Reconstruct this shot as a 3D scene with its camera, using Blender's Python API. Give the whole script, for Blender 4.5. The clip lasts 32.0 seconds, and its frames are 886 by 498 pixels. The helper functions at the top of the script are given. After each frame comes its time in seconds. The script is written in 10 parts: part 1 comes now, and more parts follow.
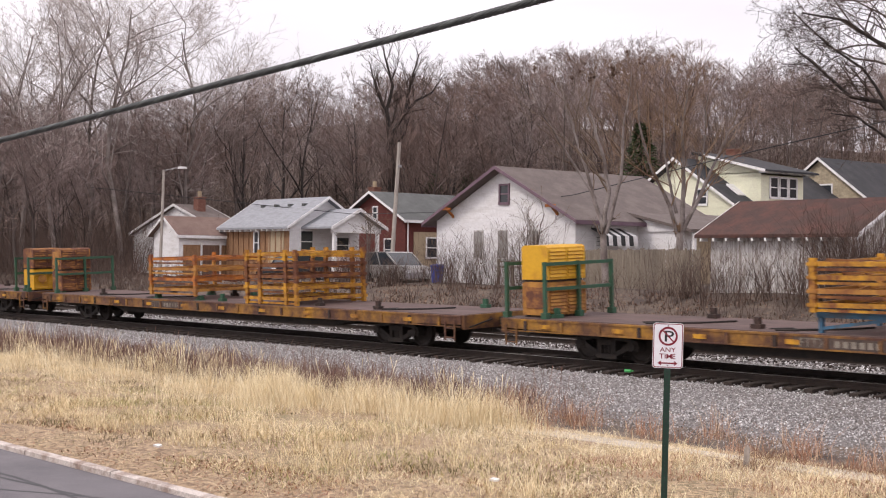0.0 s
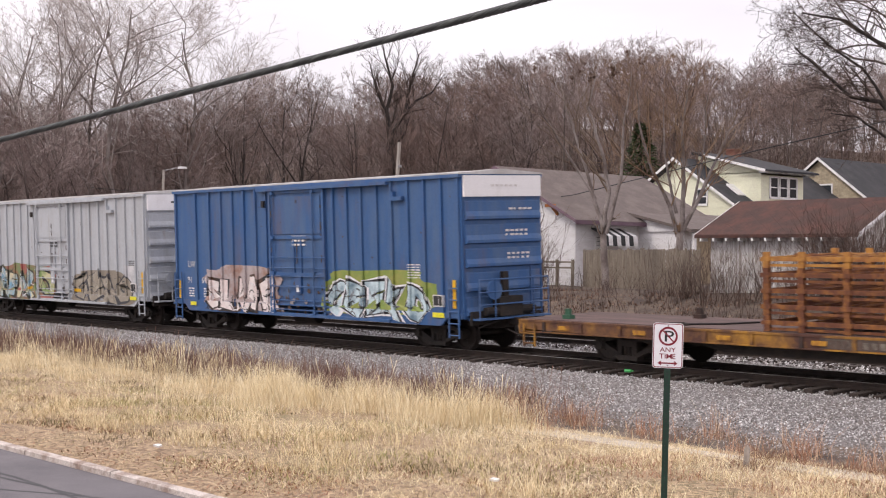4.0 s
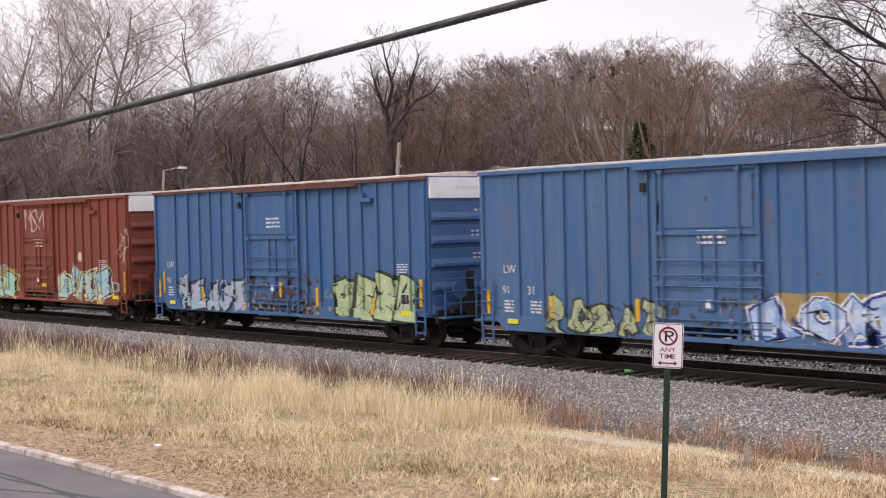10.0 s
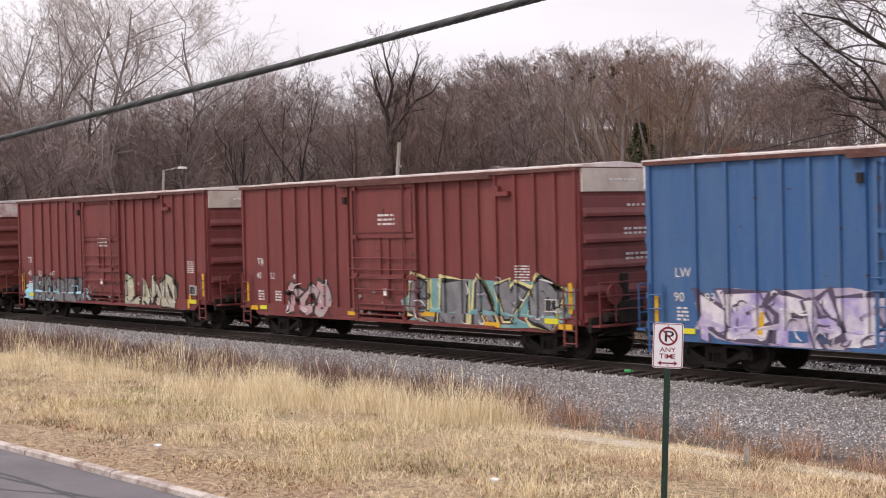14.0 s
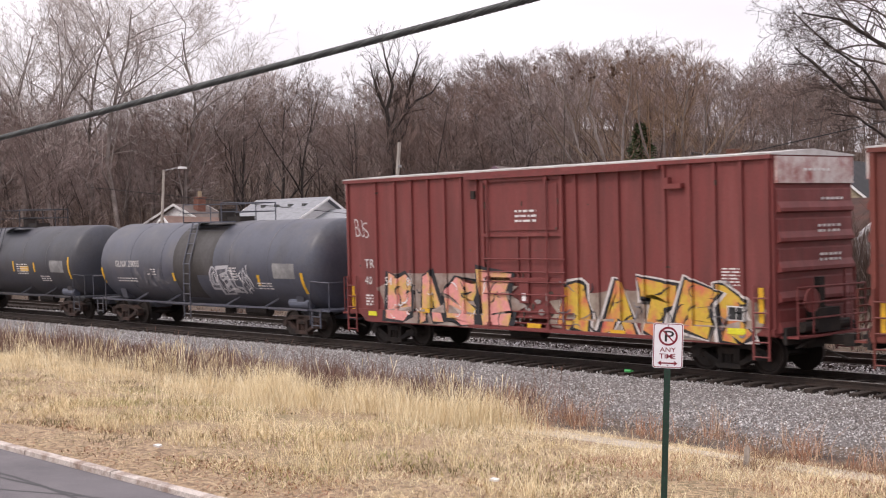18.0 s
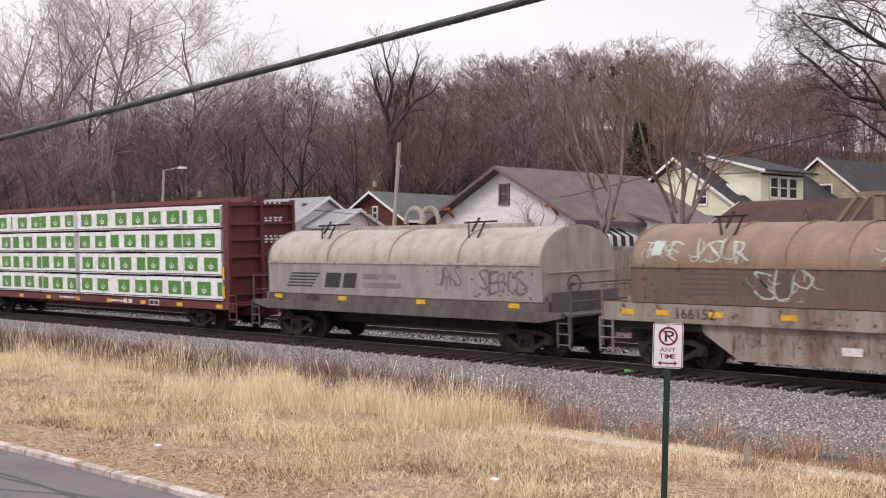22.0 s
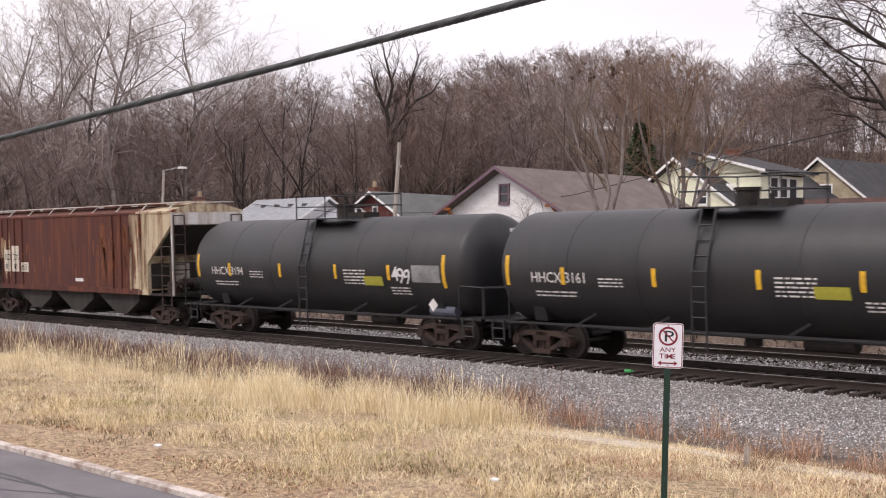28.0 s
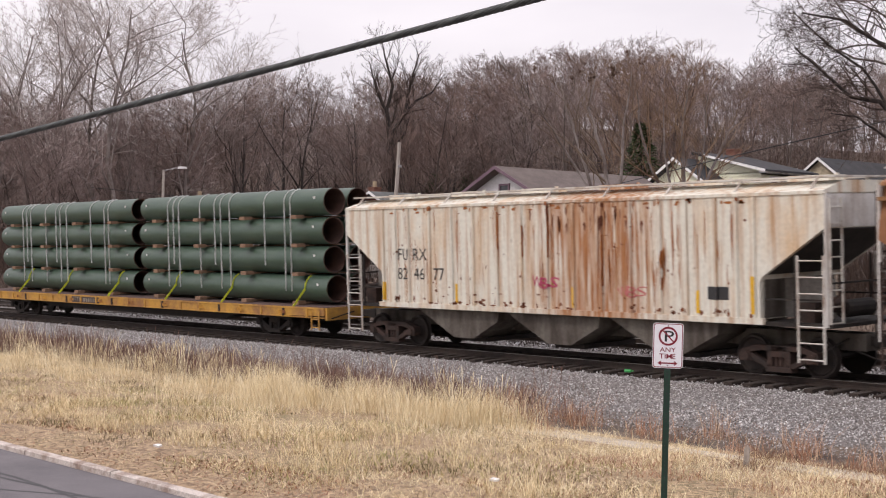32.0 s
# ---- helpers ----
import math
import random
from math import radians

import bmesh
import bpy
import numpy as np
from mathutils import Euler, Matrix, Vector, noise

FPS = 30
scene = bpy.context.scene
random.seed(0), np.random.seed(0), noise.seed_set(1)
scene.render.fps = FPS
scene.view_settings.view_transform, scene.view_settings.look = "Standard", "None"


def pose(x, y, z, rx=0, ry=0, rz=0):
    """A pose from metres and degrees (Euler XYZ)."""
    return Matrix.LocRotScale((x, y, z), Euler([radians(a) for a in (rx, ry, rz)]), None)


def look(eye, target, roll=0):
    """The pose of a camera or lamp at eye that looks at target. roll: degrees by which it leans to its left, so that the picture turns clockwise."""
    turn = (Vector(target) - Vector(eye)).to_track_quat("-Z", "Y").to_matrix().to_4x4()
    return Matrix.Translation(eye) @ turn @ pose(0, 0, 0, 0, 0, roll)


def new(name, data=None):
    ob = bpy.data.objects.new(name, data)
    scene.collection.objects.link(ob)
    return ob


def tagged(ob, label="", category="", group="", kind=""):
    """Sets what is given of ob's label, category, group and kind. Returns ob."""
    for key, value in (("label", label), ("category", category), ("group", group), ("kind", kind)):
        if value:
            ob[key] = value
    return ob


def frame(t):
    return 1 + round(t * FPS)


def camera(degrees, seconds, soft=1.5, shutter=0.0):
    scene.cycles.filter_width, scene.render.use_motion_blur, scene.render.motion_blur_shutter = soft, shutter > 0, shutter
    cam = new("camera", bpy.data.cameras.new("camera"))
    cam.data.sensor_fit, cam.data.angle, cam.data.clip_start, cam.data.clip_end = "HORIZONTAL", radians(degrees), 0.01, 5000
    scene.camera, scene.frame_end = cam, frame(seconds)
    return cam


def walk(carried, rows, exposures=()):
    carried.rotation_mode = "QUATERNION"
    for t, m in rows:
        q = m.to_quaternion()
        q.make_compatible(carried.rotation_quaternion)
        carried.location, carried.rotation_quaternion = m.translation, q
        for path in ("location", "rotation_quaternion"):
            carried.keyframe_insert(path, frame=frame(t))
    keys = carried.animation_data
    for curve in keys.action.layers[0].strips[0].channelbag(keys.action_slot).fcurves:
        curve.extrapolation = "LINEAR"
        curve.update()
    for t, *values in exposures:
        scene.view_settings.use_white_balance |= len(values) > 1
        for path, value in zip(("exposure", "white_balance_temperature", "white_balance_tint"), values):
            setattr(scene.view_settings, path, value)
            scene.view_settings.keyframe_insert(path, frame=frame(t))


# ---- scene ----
# ---------------------------------------------------------------- camera
cam = camera(35.672, 32.0, soft=1.1, shutter=0.15)
EYE = Vector((0.0, -27.246, 2.480))
_f = Vector((-0.75497429, 0.65568562, 0.00949662))
_r = Vector((0.65575417, 0.75490679, 0.01010985))
_u = _r.cross(_f)
STAND = Matrix(((_r.x, _u.x, -_f.x, EYE.x), (_r.y, _u.y, -_f.y, EYE.y), (_r.z, _u.z, -_f.z, EYE.z), (0, 0, 0, 1)))
walk(cam, [(0.0, STAND), (32.0, STAND)],
     exposures=[(0.0, 0.03, 6600, 14), (3.5, 0.03, 6600, 14), (5.5, -0.08, 6600, 14), (7.0, -0.18, 6600, 14), (8.6, -0.06, 6600, 14), (14.5, -0.07, 6600, 14), (17.0, 0.05, 6600, 14), (18.5, 0.04, 6600, 14), (20.5, 0.0, 6600, 14), (22.0, -0.07, 6600, 14), (23.0, -0.14, 6600, 14), (24.0, -0.38, 6600, 14), (25.3, -0.44, 6600, 14), (27.0, 0.03, 6600, 14), (29.5, 0.03, 6600, 14), (31.0, -0.06, 6600, 14), (32.0, -0.14, 6600, 14)])

# ---------------------------------------------------------------- world and sun
world = bpy.data.worlds.new("overcast_sky")
scene.world = world
world.use_nodes = True
wn, wl = world.node_tree.nodes, world.node_tree.links
wn.clear()
sky = wn.new("ShaderNodeTexSky")
sky.sky_type, sky.sun_disc = "NISHITA", False
sky.sun_elevation, sky.sun_rotation = radians(47), radians(199)
sky.air_density, sky.dust_density, sky.ozone_density = 1.0, 3.0, 1.0
tc = wn.new("ShaderNodeTexCoord")
mp = wn.new("ShaderNodeMapping")
mp.inputs["Scale"].default_value = (1.0, 1.0, 3.5)
cl = wn.new("ShaderNodeTexNoise")
cl.inputs["Scale"].default_value, cl.inputs["Detail"].default_value = 2.2, 7.0
ramp = wn.new("ShaderNodeValToRGB")
ramp.color_ramp.elements[0].position, ramp.color_ramp.elements[0].color = 0.30, (7.0, 6.7, 7.15, 1)
ramp.color_ramp.elements[1].position, ramp.color_ramp.elements[1].color = 0.66, (9.1, 8.75, 9.05, 1)
mixs = wn.new("ShaderNodeMixRGB")
mixs.inputs[0].default_value = 0.90
bg = wn.new("ShaderNodeBackground")
bg.inputs[1].default_value = 0.125
out = wn.new("ShaderNodeOutputWorld")
wl.new(tc.outputs["Generated"], mp.inputs[0])
wl.new(mp.outputs[0], cl.inputs["Vector"])
wl.new(cl.outputs[0], ramp.inputs[0])
wl.new(sky.outputs[0], mixs.inputs[1])
# an overcast dome: brighter overhead than at the horizon
sep = wn.new("ShaderNodeSeparateXYZ")
dome = wn.new("ShaderNodeMapRange")
dome.inputs["To Min"].default_value, dome.inputs["To Max"].default_value = 1.0, 1.5
gain = wn.new("ShaderNodeMixRGB")
gain.blend_type, gain.inputs[0].default_value = "MULTIPLY", 1.0
wl.new(tc.outputs["Generated"], sep.inputs[0])
wl.new(sep.outputs["Z"], dome.inputs[0])
wl.new(ramp.outputs[0], gain.inputs[1])
wl.new(dome.outputs[0], gain.inputs[2])
wl.new(gain.outputs[0], mixs.inputs[2])
wl.new(mixs.outputs[0], bg.inputs[0])
wl.new(bg.outputs[0], out.inputs[0])

sun_data = bpy.data.lights.new("sun", "SUN")
sun_data.energy, sun_data.angle, sun_data.color = 1.35, radians(11), (1.0, 0.95, 0.88)
sun = new("sun", sun_data)
sun.matrix_world = look((-44, -40, 46), (-30, 0, 0))
# ---------------------------------------------------------------- materials
def surface(name, base, second=None, amount=0.35, scale=1.5, stretch=(1, 1, 1), grain=25.0, vary=0.18,
            rough=0.75, metal=0.0, bump=0.15, third=None, third_amount=0.25, third_scale=0.4, third_stretch=(1, 1, 1),
            soft=0.12, coat=0.0, along=None):
    """Base colour, a second one in patches, a third in larger patches, fine grain and relief."""
    m = bpy.data.materials.new(name)
    m.use_nodes = True
    n, l = m.node_tree.nodes, m.node_tree.links
    b = n["Principled BSDF"]
    b.inputs["Roughness"].default_value, b.inputs["Metallic"].default_value = rough, metal
    b.inputs["Coat Weight"].default_value = coat
    tco, info = n.new("ShaderNodeTexCoord"), n.new("ShaderNodeObjectInfo")
    add = n.new("ShaderNodeVectorMath")
    mul = n.new("ShaderNodeMath")
    mul.operation, mul.inputs[1].default_value = "MULTIPLY", 37.0
    l.new(info.outputs["Random"], mul.inputs[0])
    l.new(tco.outputs["Object"], add.inputs[0])
    l.new(mul.outputs[0], add.inputs[1])
    rgb = n.new("ShaderNodeRGB")
    rgb.outputs[0].default_value = (*base, 1)
    colour = rgb.outputs[0]

    def layer(colour, other, amt, sc, st, detail):
        mapping = n.new("ShaderNodeMapping")
        mapping.inputs["Scale"].default_value = st
        l.new(add.outputs[0], mapping.inputs[0])
        t = n.new("ShaderNodeTexNoise")
        t.inputs["Scale"].default_value, t.inputs["Detail"].default_value = sc, detail
        t.inputs["Roughness"].default_value = 0.65
        l.new(mapping.outputs[0], t.inputs["Vector"])
        r = n.new("ShaderNodeMapRange")
        edge = 0.5 + (0.5 - amt) * 0.5
        r.inputs["From Min"].default_value, r.inputs["From Max"].default_value = edge - soft, edge + soft
        l.new(t.outputs[0], r.inputs[0])
        mx = n.new("ShaderNodeMixRGB")
        mx.inputs[2].default_value = (*other, 1)
        l.new(r.outputs[0], mx.inputs[0])
        l.new(colour, mx.inputs[1])
        return mx.outputs[0]

    if third:
        colour = layer(colour, third, third_amount, third_scale, third_stretch, 5.0)
    if along:
        # a further colour that takes over towards one end of the thing
        other, x_from, x_to, sc, st, most, x_back, x_end = (tuple(along) + (1.0, 90.0, 91.0))[:8] if len(along) < 8 else along
        sx = n.new("ShaderNodeSeparateXYZ")
        l.new(tco.outputs["Object"], sx.inputs[0])
        grad = n.new("ShaderNodeMapRange")
        grad.inputs["From Min"].default_value, grad.inputs["From Max"].default_value = x_from, x_to
        grad.inputs["To Max"].default_value = most
        l.new(sx.outputs["X"], grad.inputs[0])
        back = n.new("ShaderNodeMapRange")
        back.inputs["From Min"].default_value, back.inputs["From Max"].default_value = x_back, x_end
        back.inputs["To Min"].default_value, back.inputs["To Max"].default_value = 1.0, 0.0
        l.new(sx.outputs["X"], back.inputs[0])
        fade = n.new("ShaderNodeMath")
        fade.operation = "MULTIPLY"
        l.new(grad.outputs[0], fade.inputs[0])
        l.new(back.outputs[0], fade.inputs[1])
        mapping = n.new("ShaderNodeMapping")
        mapping.inputs["Scale"].default_value = st
        l.new(add.outputs[0], mapping.inputs[0])
        t = n.new("ShaderNodeTexNoise")
        t.inputs["Scale"].default_value, t.inputs["Detail"].default_value = sc, 6.0
        l.new(mapping.outputs[0], t.inputs["Vector"])
        both = n.new("ShaderNodeMath")
        l.new(fade.outputs[0], both.inputs[0])
        l.new(t.outputs[0], both.inputs[1])
        step = n.new("ShaderNodeMapRange")
        step.inputs["From Min"].default_value, step.inputs["From Max"].default_value = (0.92, 1.08) if most == 1.0 else (0.84, 1.16)
        l.new(both.outputs[0], step.inputs[0])
        mx = n.new("ShaderNodeMixRGB")
        mx.inputs[2].default_value = (*other, 1)
        l.new(step.outputs[0], mx.inputs[0])
        l.new(colour, mx.inputs[1])
        colour = mx.outputs[0]
    if second:
        colour = layer(colour, second, amount, scale, stretch, 7.0)
    g = n.new("ShaderNodeTexNoise")
    g.inputs["Scale"].default_value, g.inputs["Detail"].default_value = grain, 5.0
    l.new(add.outputs[0], g.inputs["Vector"])
    gr = n.new("ShaderNodeMapRange")
    gr.inputs["From Min"].default_value, gr.inputs["From Max"].default_value = 0.25, 0.75
    gr.inputs["To Min"].default_value, gr.inputs["To Max"].default_value = 1 - vary, 1 + vary
    l.new(g.outputs[0], gr.inputs[0])
    fin = n.new("ShaderNodeMixRGB")
    fin.blend_type, fin.inputs[0].default_value = "MULTIPLY", 1.0
    l.new(colour, fin.inputs[1])
    l.new(gr.outputs[0], fin.inputs[2])
    l.new(fin.outputs[0], b.inputs["Base Color"])
    if bump:
        bp = n.new("ShaderNodeBump")
        bp.inputs["Strength"].default_value, bp.inputs["Distance"].default_value = bump, 0.02
        l.new(g.outputs[0], bp.inputs["Height"])
        l.new(bp.outputs[0], b.inputs["Normal"])
    return m


def pieces(name, cols, rough=0.9, vary_by="island"):
    """Many alike pieces: a colour each, drawn at random from cols."""
    m = bpy.data.materials.new(name)
    m.use_nodes = True
    n, l = m.node_tree.nodes, m.node_tree.links
    b = n["Principled BSDF"]
    b.inputs["Roughness"].default_value = rough
    b.inputs["Specular IOR Level"].default_value = 0.2
    src = n.new("ShaderNodeNewGeometry").outputs["Random Per Island"] if vary_by == "island" else n.new("ShaderNodeObjectInfo").outputs["Random"]
    r = n.new("ShaderNodeValToRGB")
    r.color_ramp.interpolation = "LINEAR"
    e = r.color_ramp.elements
    while len(e) < len(cols):
        e.new(0.5)
    for i, c in enumerate(cols):
        e[i].position, e[i].color = i / (len(cols) - 1), (*c, 1)
    l.new(src, r.inputs[0])
    l.new(r.outputs[0], b.inputs["Base Color"])
    return m


# ---------------------------------------------------------------- mesh tools
class Build:
    """Collects vertices and faces of one mesh."""

    def __init__(self):
        self.v, self.f = [], []

    def box(self, x0, x1, y0, y1, z0, z1):
        k = len(self.v)
        self.v += [(x, y, z) for x in (x0, x1) for y in (y0, y1) for z in (z0, z1)]
        self.f += [(k, k + 1, k + 3, k + 2), (k + 4, k + 6, k + 7, k + 5), (k, k + 4, k + 5, k + 1),
                   (k + 2, k + 3, k + 7, k + 6), (k, k + 2, k + 6, k + 4), (k + 1, k + 5, k + 7, k + 3)]
        return self

    def prism(self, profile, a, b, axis="x"):
        """A closed outline pushed from a to b: (y, z) pairs along x, (x, z) along y, (x, y) along z."""
        k, n = len(self.v), len(profile)
        for c in (a, b):
            for p, q in profile:
                self.v.append((c, p, q) if axis == "x" else (p, c, q) if axis == "y" else (p, q, c))
        self.f.append(tuple(range(k, k + n)))
        self.f.append(tuple(range(k + 2 * n - 1, k + n - 1, -1)))
        for i in range(n):
            j = (i + 1) % n
            self.f.append((k + j, k + i, k + n + i, k + n + j))
        return self

    def tube(self, p0, p1, r0, r1=None, n=8, caps=True):
        r1 = r0 if r1 is None else r1
        p0, p1 = Vector(p0), Vector(p1)
        d = (p1 - p0).normalized()
        a = d.orthogonal().normalized()
        b = d.cross(a)
        k = len(self.v)
        for c, r in ((p0, r0), (p1, r1)):
            for i in range(n):
                t = 2 * math.pi * i / n
                self.v.append(tuple(c + (a * math.cos(t) + b * math.sin(t)) * r))
        for i in range(n):
            j = (i + 1) % n
            self.f.append((k + i, k + j, k + n + j, k + n + i))
        if caps:
            self.f.append(tuple(range(k + n - 1, k - 1, -1)))
            self.f.append(tuple(range(k + n, k + 2 * n)))
        return self

    def beam(self, p0, p1, w, h):
        """A square bar of width w and height h from p0 to p1."""
        p0, p1 = Vector(p0), Vector(p1)
        d = (p1 - p0).normalized()
        up = Vector((0, 0, 1)) if abs(d.z) < 0.95 else Vector((0, 1, 0))
        s = d.cross(up).normalized() * w / 2
        u = s.cross(d).normalized() * h / 2
        k = len(self.v)
        for c in (p0, p1):
            self.v += [tuple(c - s - u), tuple(c + s - u), tuple(c + s + u), tuple(c - s + u)]
        self.f += [(k + 3, k + 2, k + 1, k), (k + 4, k + 5, k + 6, k + 7)] + [(k + i, k + (i + 1) % 4, k + 4 + (i + 1) % 4, k + 4 + i) for i in range(4)]
        return self

    def lathe(self, rings, n=24, axis="x", centre=(0, 0, 0)):
        """Rings of (along, radius) turned round an axis."""
        k = len(self.v)
        for a, r in rings:
            for i in range(n):
                t = 2 * math.pi * i / n
                c, s = r * math.cos(t), r * math.sin(t)
                p = (a, c, s) if axis == "x" else (c, a, s) if axis == "y" else (c, s, a)
                self.v.append((p[0] + centre[0], p[1] + centre[1], p[2] + centre[2]))
        for j in range(len(rings) - 1):
            for i in range(n):
                i2 = (i + 1) % n
                self.f.append((k + j * n + i, k + j * n + i2, k + (j + 1) * n + i2, k + (j + 1) * n + i))
        self.f.append(tuple(k + i for i in range(n)))
        self.f.append(tuple(k + (len(rings) - 1) * n + i for i in range(n)))
        return self

    def quad(self, *pts):
        k = len(self.v)
        self.v += [tuple(p) for p in pts]
        self.f.append(tuple(range(k, k + len(pts))))
        return self

    def mesh(self, name, material, smooth=False):
        me = bpy.data.meshes.new(name)
        me.from_pydata(self.v, [], self.f)
        bm = bmesh.new()
        bm.from_mesh(me)
        bmesh.ops.recalc_face_normals(bm, faces=bm.faces)
        if smooth:
            for fc in bm.faces:
                fc.smooth = len(fc.verts) == 4
        bm.to_mesh(me)
        bm.free()
        me.materials.append(material)
        return me


def part(name, b, material, parent, label="", smooth=False):
    """One mesh object under a thing or a part; b is a Build or a finished mesh."""
    me = b.mesh(name, material, smooth) if isinstance(b, Build) else b
    ob = new(name, me)
    ob.parent = parent
    if label:
        ob["label"] = label
    return ob


def thing(name, label, category, group="", kind="", at=None, mesh=None):
    ob = new(name, mesh)
    if at is not None:
        ob.matrix_world = at
    return tagged(ob, label, category, group, kind)


def raw_mesh(name, verts, faces, material):
    """A big mesh from arrays: all faces with the same number of corners."""
    me = bpy.data.meshes.new(name)
    verts = np.asarray(verts, dtype=np.float32)
    faces = np.asarray(faces, dtype=np.int32)
    n, k = faces.shape
    me.vertices.add(len(verts))
    me.vertices.foreach_set("co", verts.ravel())
    me.loops.add(n * k)
    me.loops.foreach_set("vertex_index", faces.ravel())
    me.polygons.add(n)
    me.polygons.foreach_set("loop_start", np.arange(0, n * k, k, dtype=np.int32))
    me.update(calc_edges=True)
    me.validate()
    me.materials.append(material)
    return me


CANT = math.degrees(0.0461842)
RIDERS = []
AXLES = []


def track_point(x, y, z):
    c = math.radians(CANT)
    return Vector((x, y * math.cos(c) - z * math.sin(c), y * math.sin(c) + z * math.cos(c)))


def ride(ob, x, y=0.0, z=0.0, turn=0.0):
    """Lets a thing go along with the train: x is its place when the train's own zero stands at the world's."""
    RIDERS.append((ob, x, y, z, turn))
    return ob


def travelled(t):
    return -242.863 + 14.31913 * t + 0.0306049 * t * t - 0.000391814 * t ** 3
# ---------------------------------------------------------------- ground
def ground_height(x, y):
    ys = [-3000, -60, -40, -26, -17.9, -17.2, -16.5, -14, -9, -6.5, 6.2, 8.5, 11, 14, 24, 34, 45, 60, 90, 130, 200, 3000]
    zs = [3, 2.5, 0.4, -0.95, -0.95, -0.715, -0.665, -0.58, -0.72, -0.86, -0.86, -0.6, 0.6, 1.35, 1.6, 2.2, 3.8, 7.2, 13.5, 18.5, 21, 21]
    z = np.interp(y, ys, zs)
    # the wooded end of the cutting is lower and flatter
    far = np.interp(x, [-200, -110, -85, -70], [0.85, 0.85, 0.95, 1.0])
    z = np.where(z > 0, z * far, z)
    rise = np.clip((-110 - x) / 90, 0, 1) * np.clip((y - 14) / 40, 0, 1)
    return z + 13 * rise * rise * (3 - 2 * rise)


ground_mat = surface("ground_soil", (0.085, 0.062, 0.050), (0.15, 0.112, 0.085), 0.5, 0.9, grain=9, vary=0.35, rough=0.95, bump=0.6,
                     third=(0.06, 0.043, 0.036), third_amount=0.5, third_scale=0.25)
xs = np.concatenate([[-3000, -1500, -800, -400, -250], np.arange(-180, 30, 2.0), [40, 60, 100, 200, 500, 1500, 3000]])
ys = np.concatenate([[-3000, -800, -250, -100, -60, -45, -36, -30], np.arange(-27, 20, 0.7), np.arange(20, 140, 3.0), [150, 200, 300, 800, 3000]])
gx, gy = np.meshgrid(xs, ys)
rs = np.random.RandomState(3)
gz = ground_height(gx, gy)
bump_zone = ((gy > -16.9) & (gy < -7)) | (gy > 9)
gz = gz + np.where(bump_zone, rs.uniform(-0.09, 0.09, gz.shape), 0) * np.where(gy < 0, 0.3, 1.0) * np.where(np.abs(gx) < 200, 1, 0)
gv = np.stack([gx.ravel(), gy.ravel(), gz.ravel()], -1)
w_ = len(xs)
ii, jj = np.meshgrid(np.arange(len(xs) - 1), np.arange(len(ys) - 1))
k0 = (jj * w_ + ii).ravel()
ground = thing("ground", "rough ground of dry soil, leaf litter and dead grass", "ground", kind="structure",
               mesh=raw_mesh("ground", gv, np.stack([k0, k0 + 1, k0 + w_ + 1, k0 + w_], -1), ground_mat))
verge_mat = surface("verge_litter", (0.17, 0.110, 0.070), (0.44, 0.32, 0.20), 0.5, 9.0, grain=14, vary=0.4, rough=0.95, bump=0.6,
                    third=(0.15, 0.13, 0.06), third_amount=0.4, third_scale=0.5)
ground.data.materials.append(verge_mat)
for poly in ground.data.polygons:
    poly.use_smooth = True
    if -17.6 < poly.center.y < -7.2:
        poly.material_index = 1

# ---------------------------------------------------------------- street and kerb
asphalt = surface("asphalt", (0.125, 0.115, 0.125), (0.16, 0.147, 0.155), 0.5, 0.6, grain=60, vary=0.25, rough=0.85, bump=0.3,
                  third=(0.10, 0.092, 0.10), third_amount=0.4, third_scale=0.25)
road = thing("road", "grey asphalt street with sealed cracks along the kerb", "road", kind="structure",
             mesh=Build().prism([(-26.0, -1.0), (-17.5, -1.0), (-17.5, -0.78), (-21.5, -0.70), (-26.0, -0.78)], -400, 300).mesh("road", asphalt))
tar = surface("tar_seal", (0.035, 0.034, 0.036), rough=0.6, bump=0.1)
crack = Build()
rs = random.Random(5)
for x0, y0, dx, dy in ((-40, -18.9, 1, 0.0), (-22.4, -18.3, 0.85, -0.5), (-20.5, -18.9, 1, 0.1), (-18.7, -19.4, 0.8, 0.45)):
    x, y = x0, y0
    for i in range(60 if dx == 1 and dy == 0 else 14):
        nx, ny = x + dx * 0.5, y + dy * 0.5 + rs.uniform(-0.05, 0.05)
        za, zb = -0.78 + 0.02 * (-17.5 - y) + 0.003, -0.78 + 0.02 * (-17.5 - ny) + 0.003
        crack.quad((x, y - 0.035, za), (nx, ny - 0.035, zb), (nx, ny + 0.035, zb + 0.0015), (x, y + 0.035, za + 0.0015))
        x, y = nx, ny
part("crack_seal", crack, tar, road, "black tar lines sealing the cracks")
kerb_mat = surface("kerb_concrete", (0.56, 0.50, 0.46), (0.26, 0.19, 0.155), 0.42, 2.2, grain=40, vary=0.3, rough=0.9, bump=0.4)
kerb = thing("kerb", "worn concrete kerb stones along the street", "kerb", kind="structure")
kerb_me = Build().prism([(-17.50, -0.95), (-17.32, -0.95), (-17.32, -0.705), (-17.35, -0.685), (-17.45, -0.69), (-17.49, -0.71)], -0.74, 0.74).mesh("kerb_stone", kerb_mat)
for i in range(48):
    k = part("kerb_stone", kerb_me, kerb_mat, kerb)
    k.location = (-60 + i * 1.5, rs.uniform(-0.012, 0.012), rs.uniform(-0.015, 0.01))

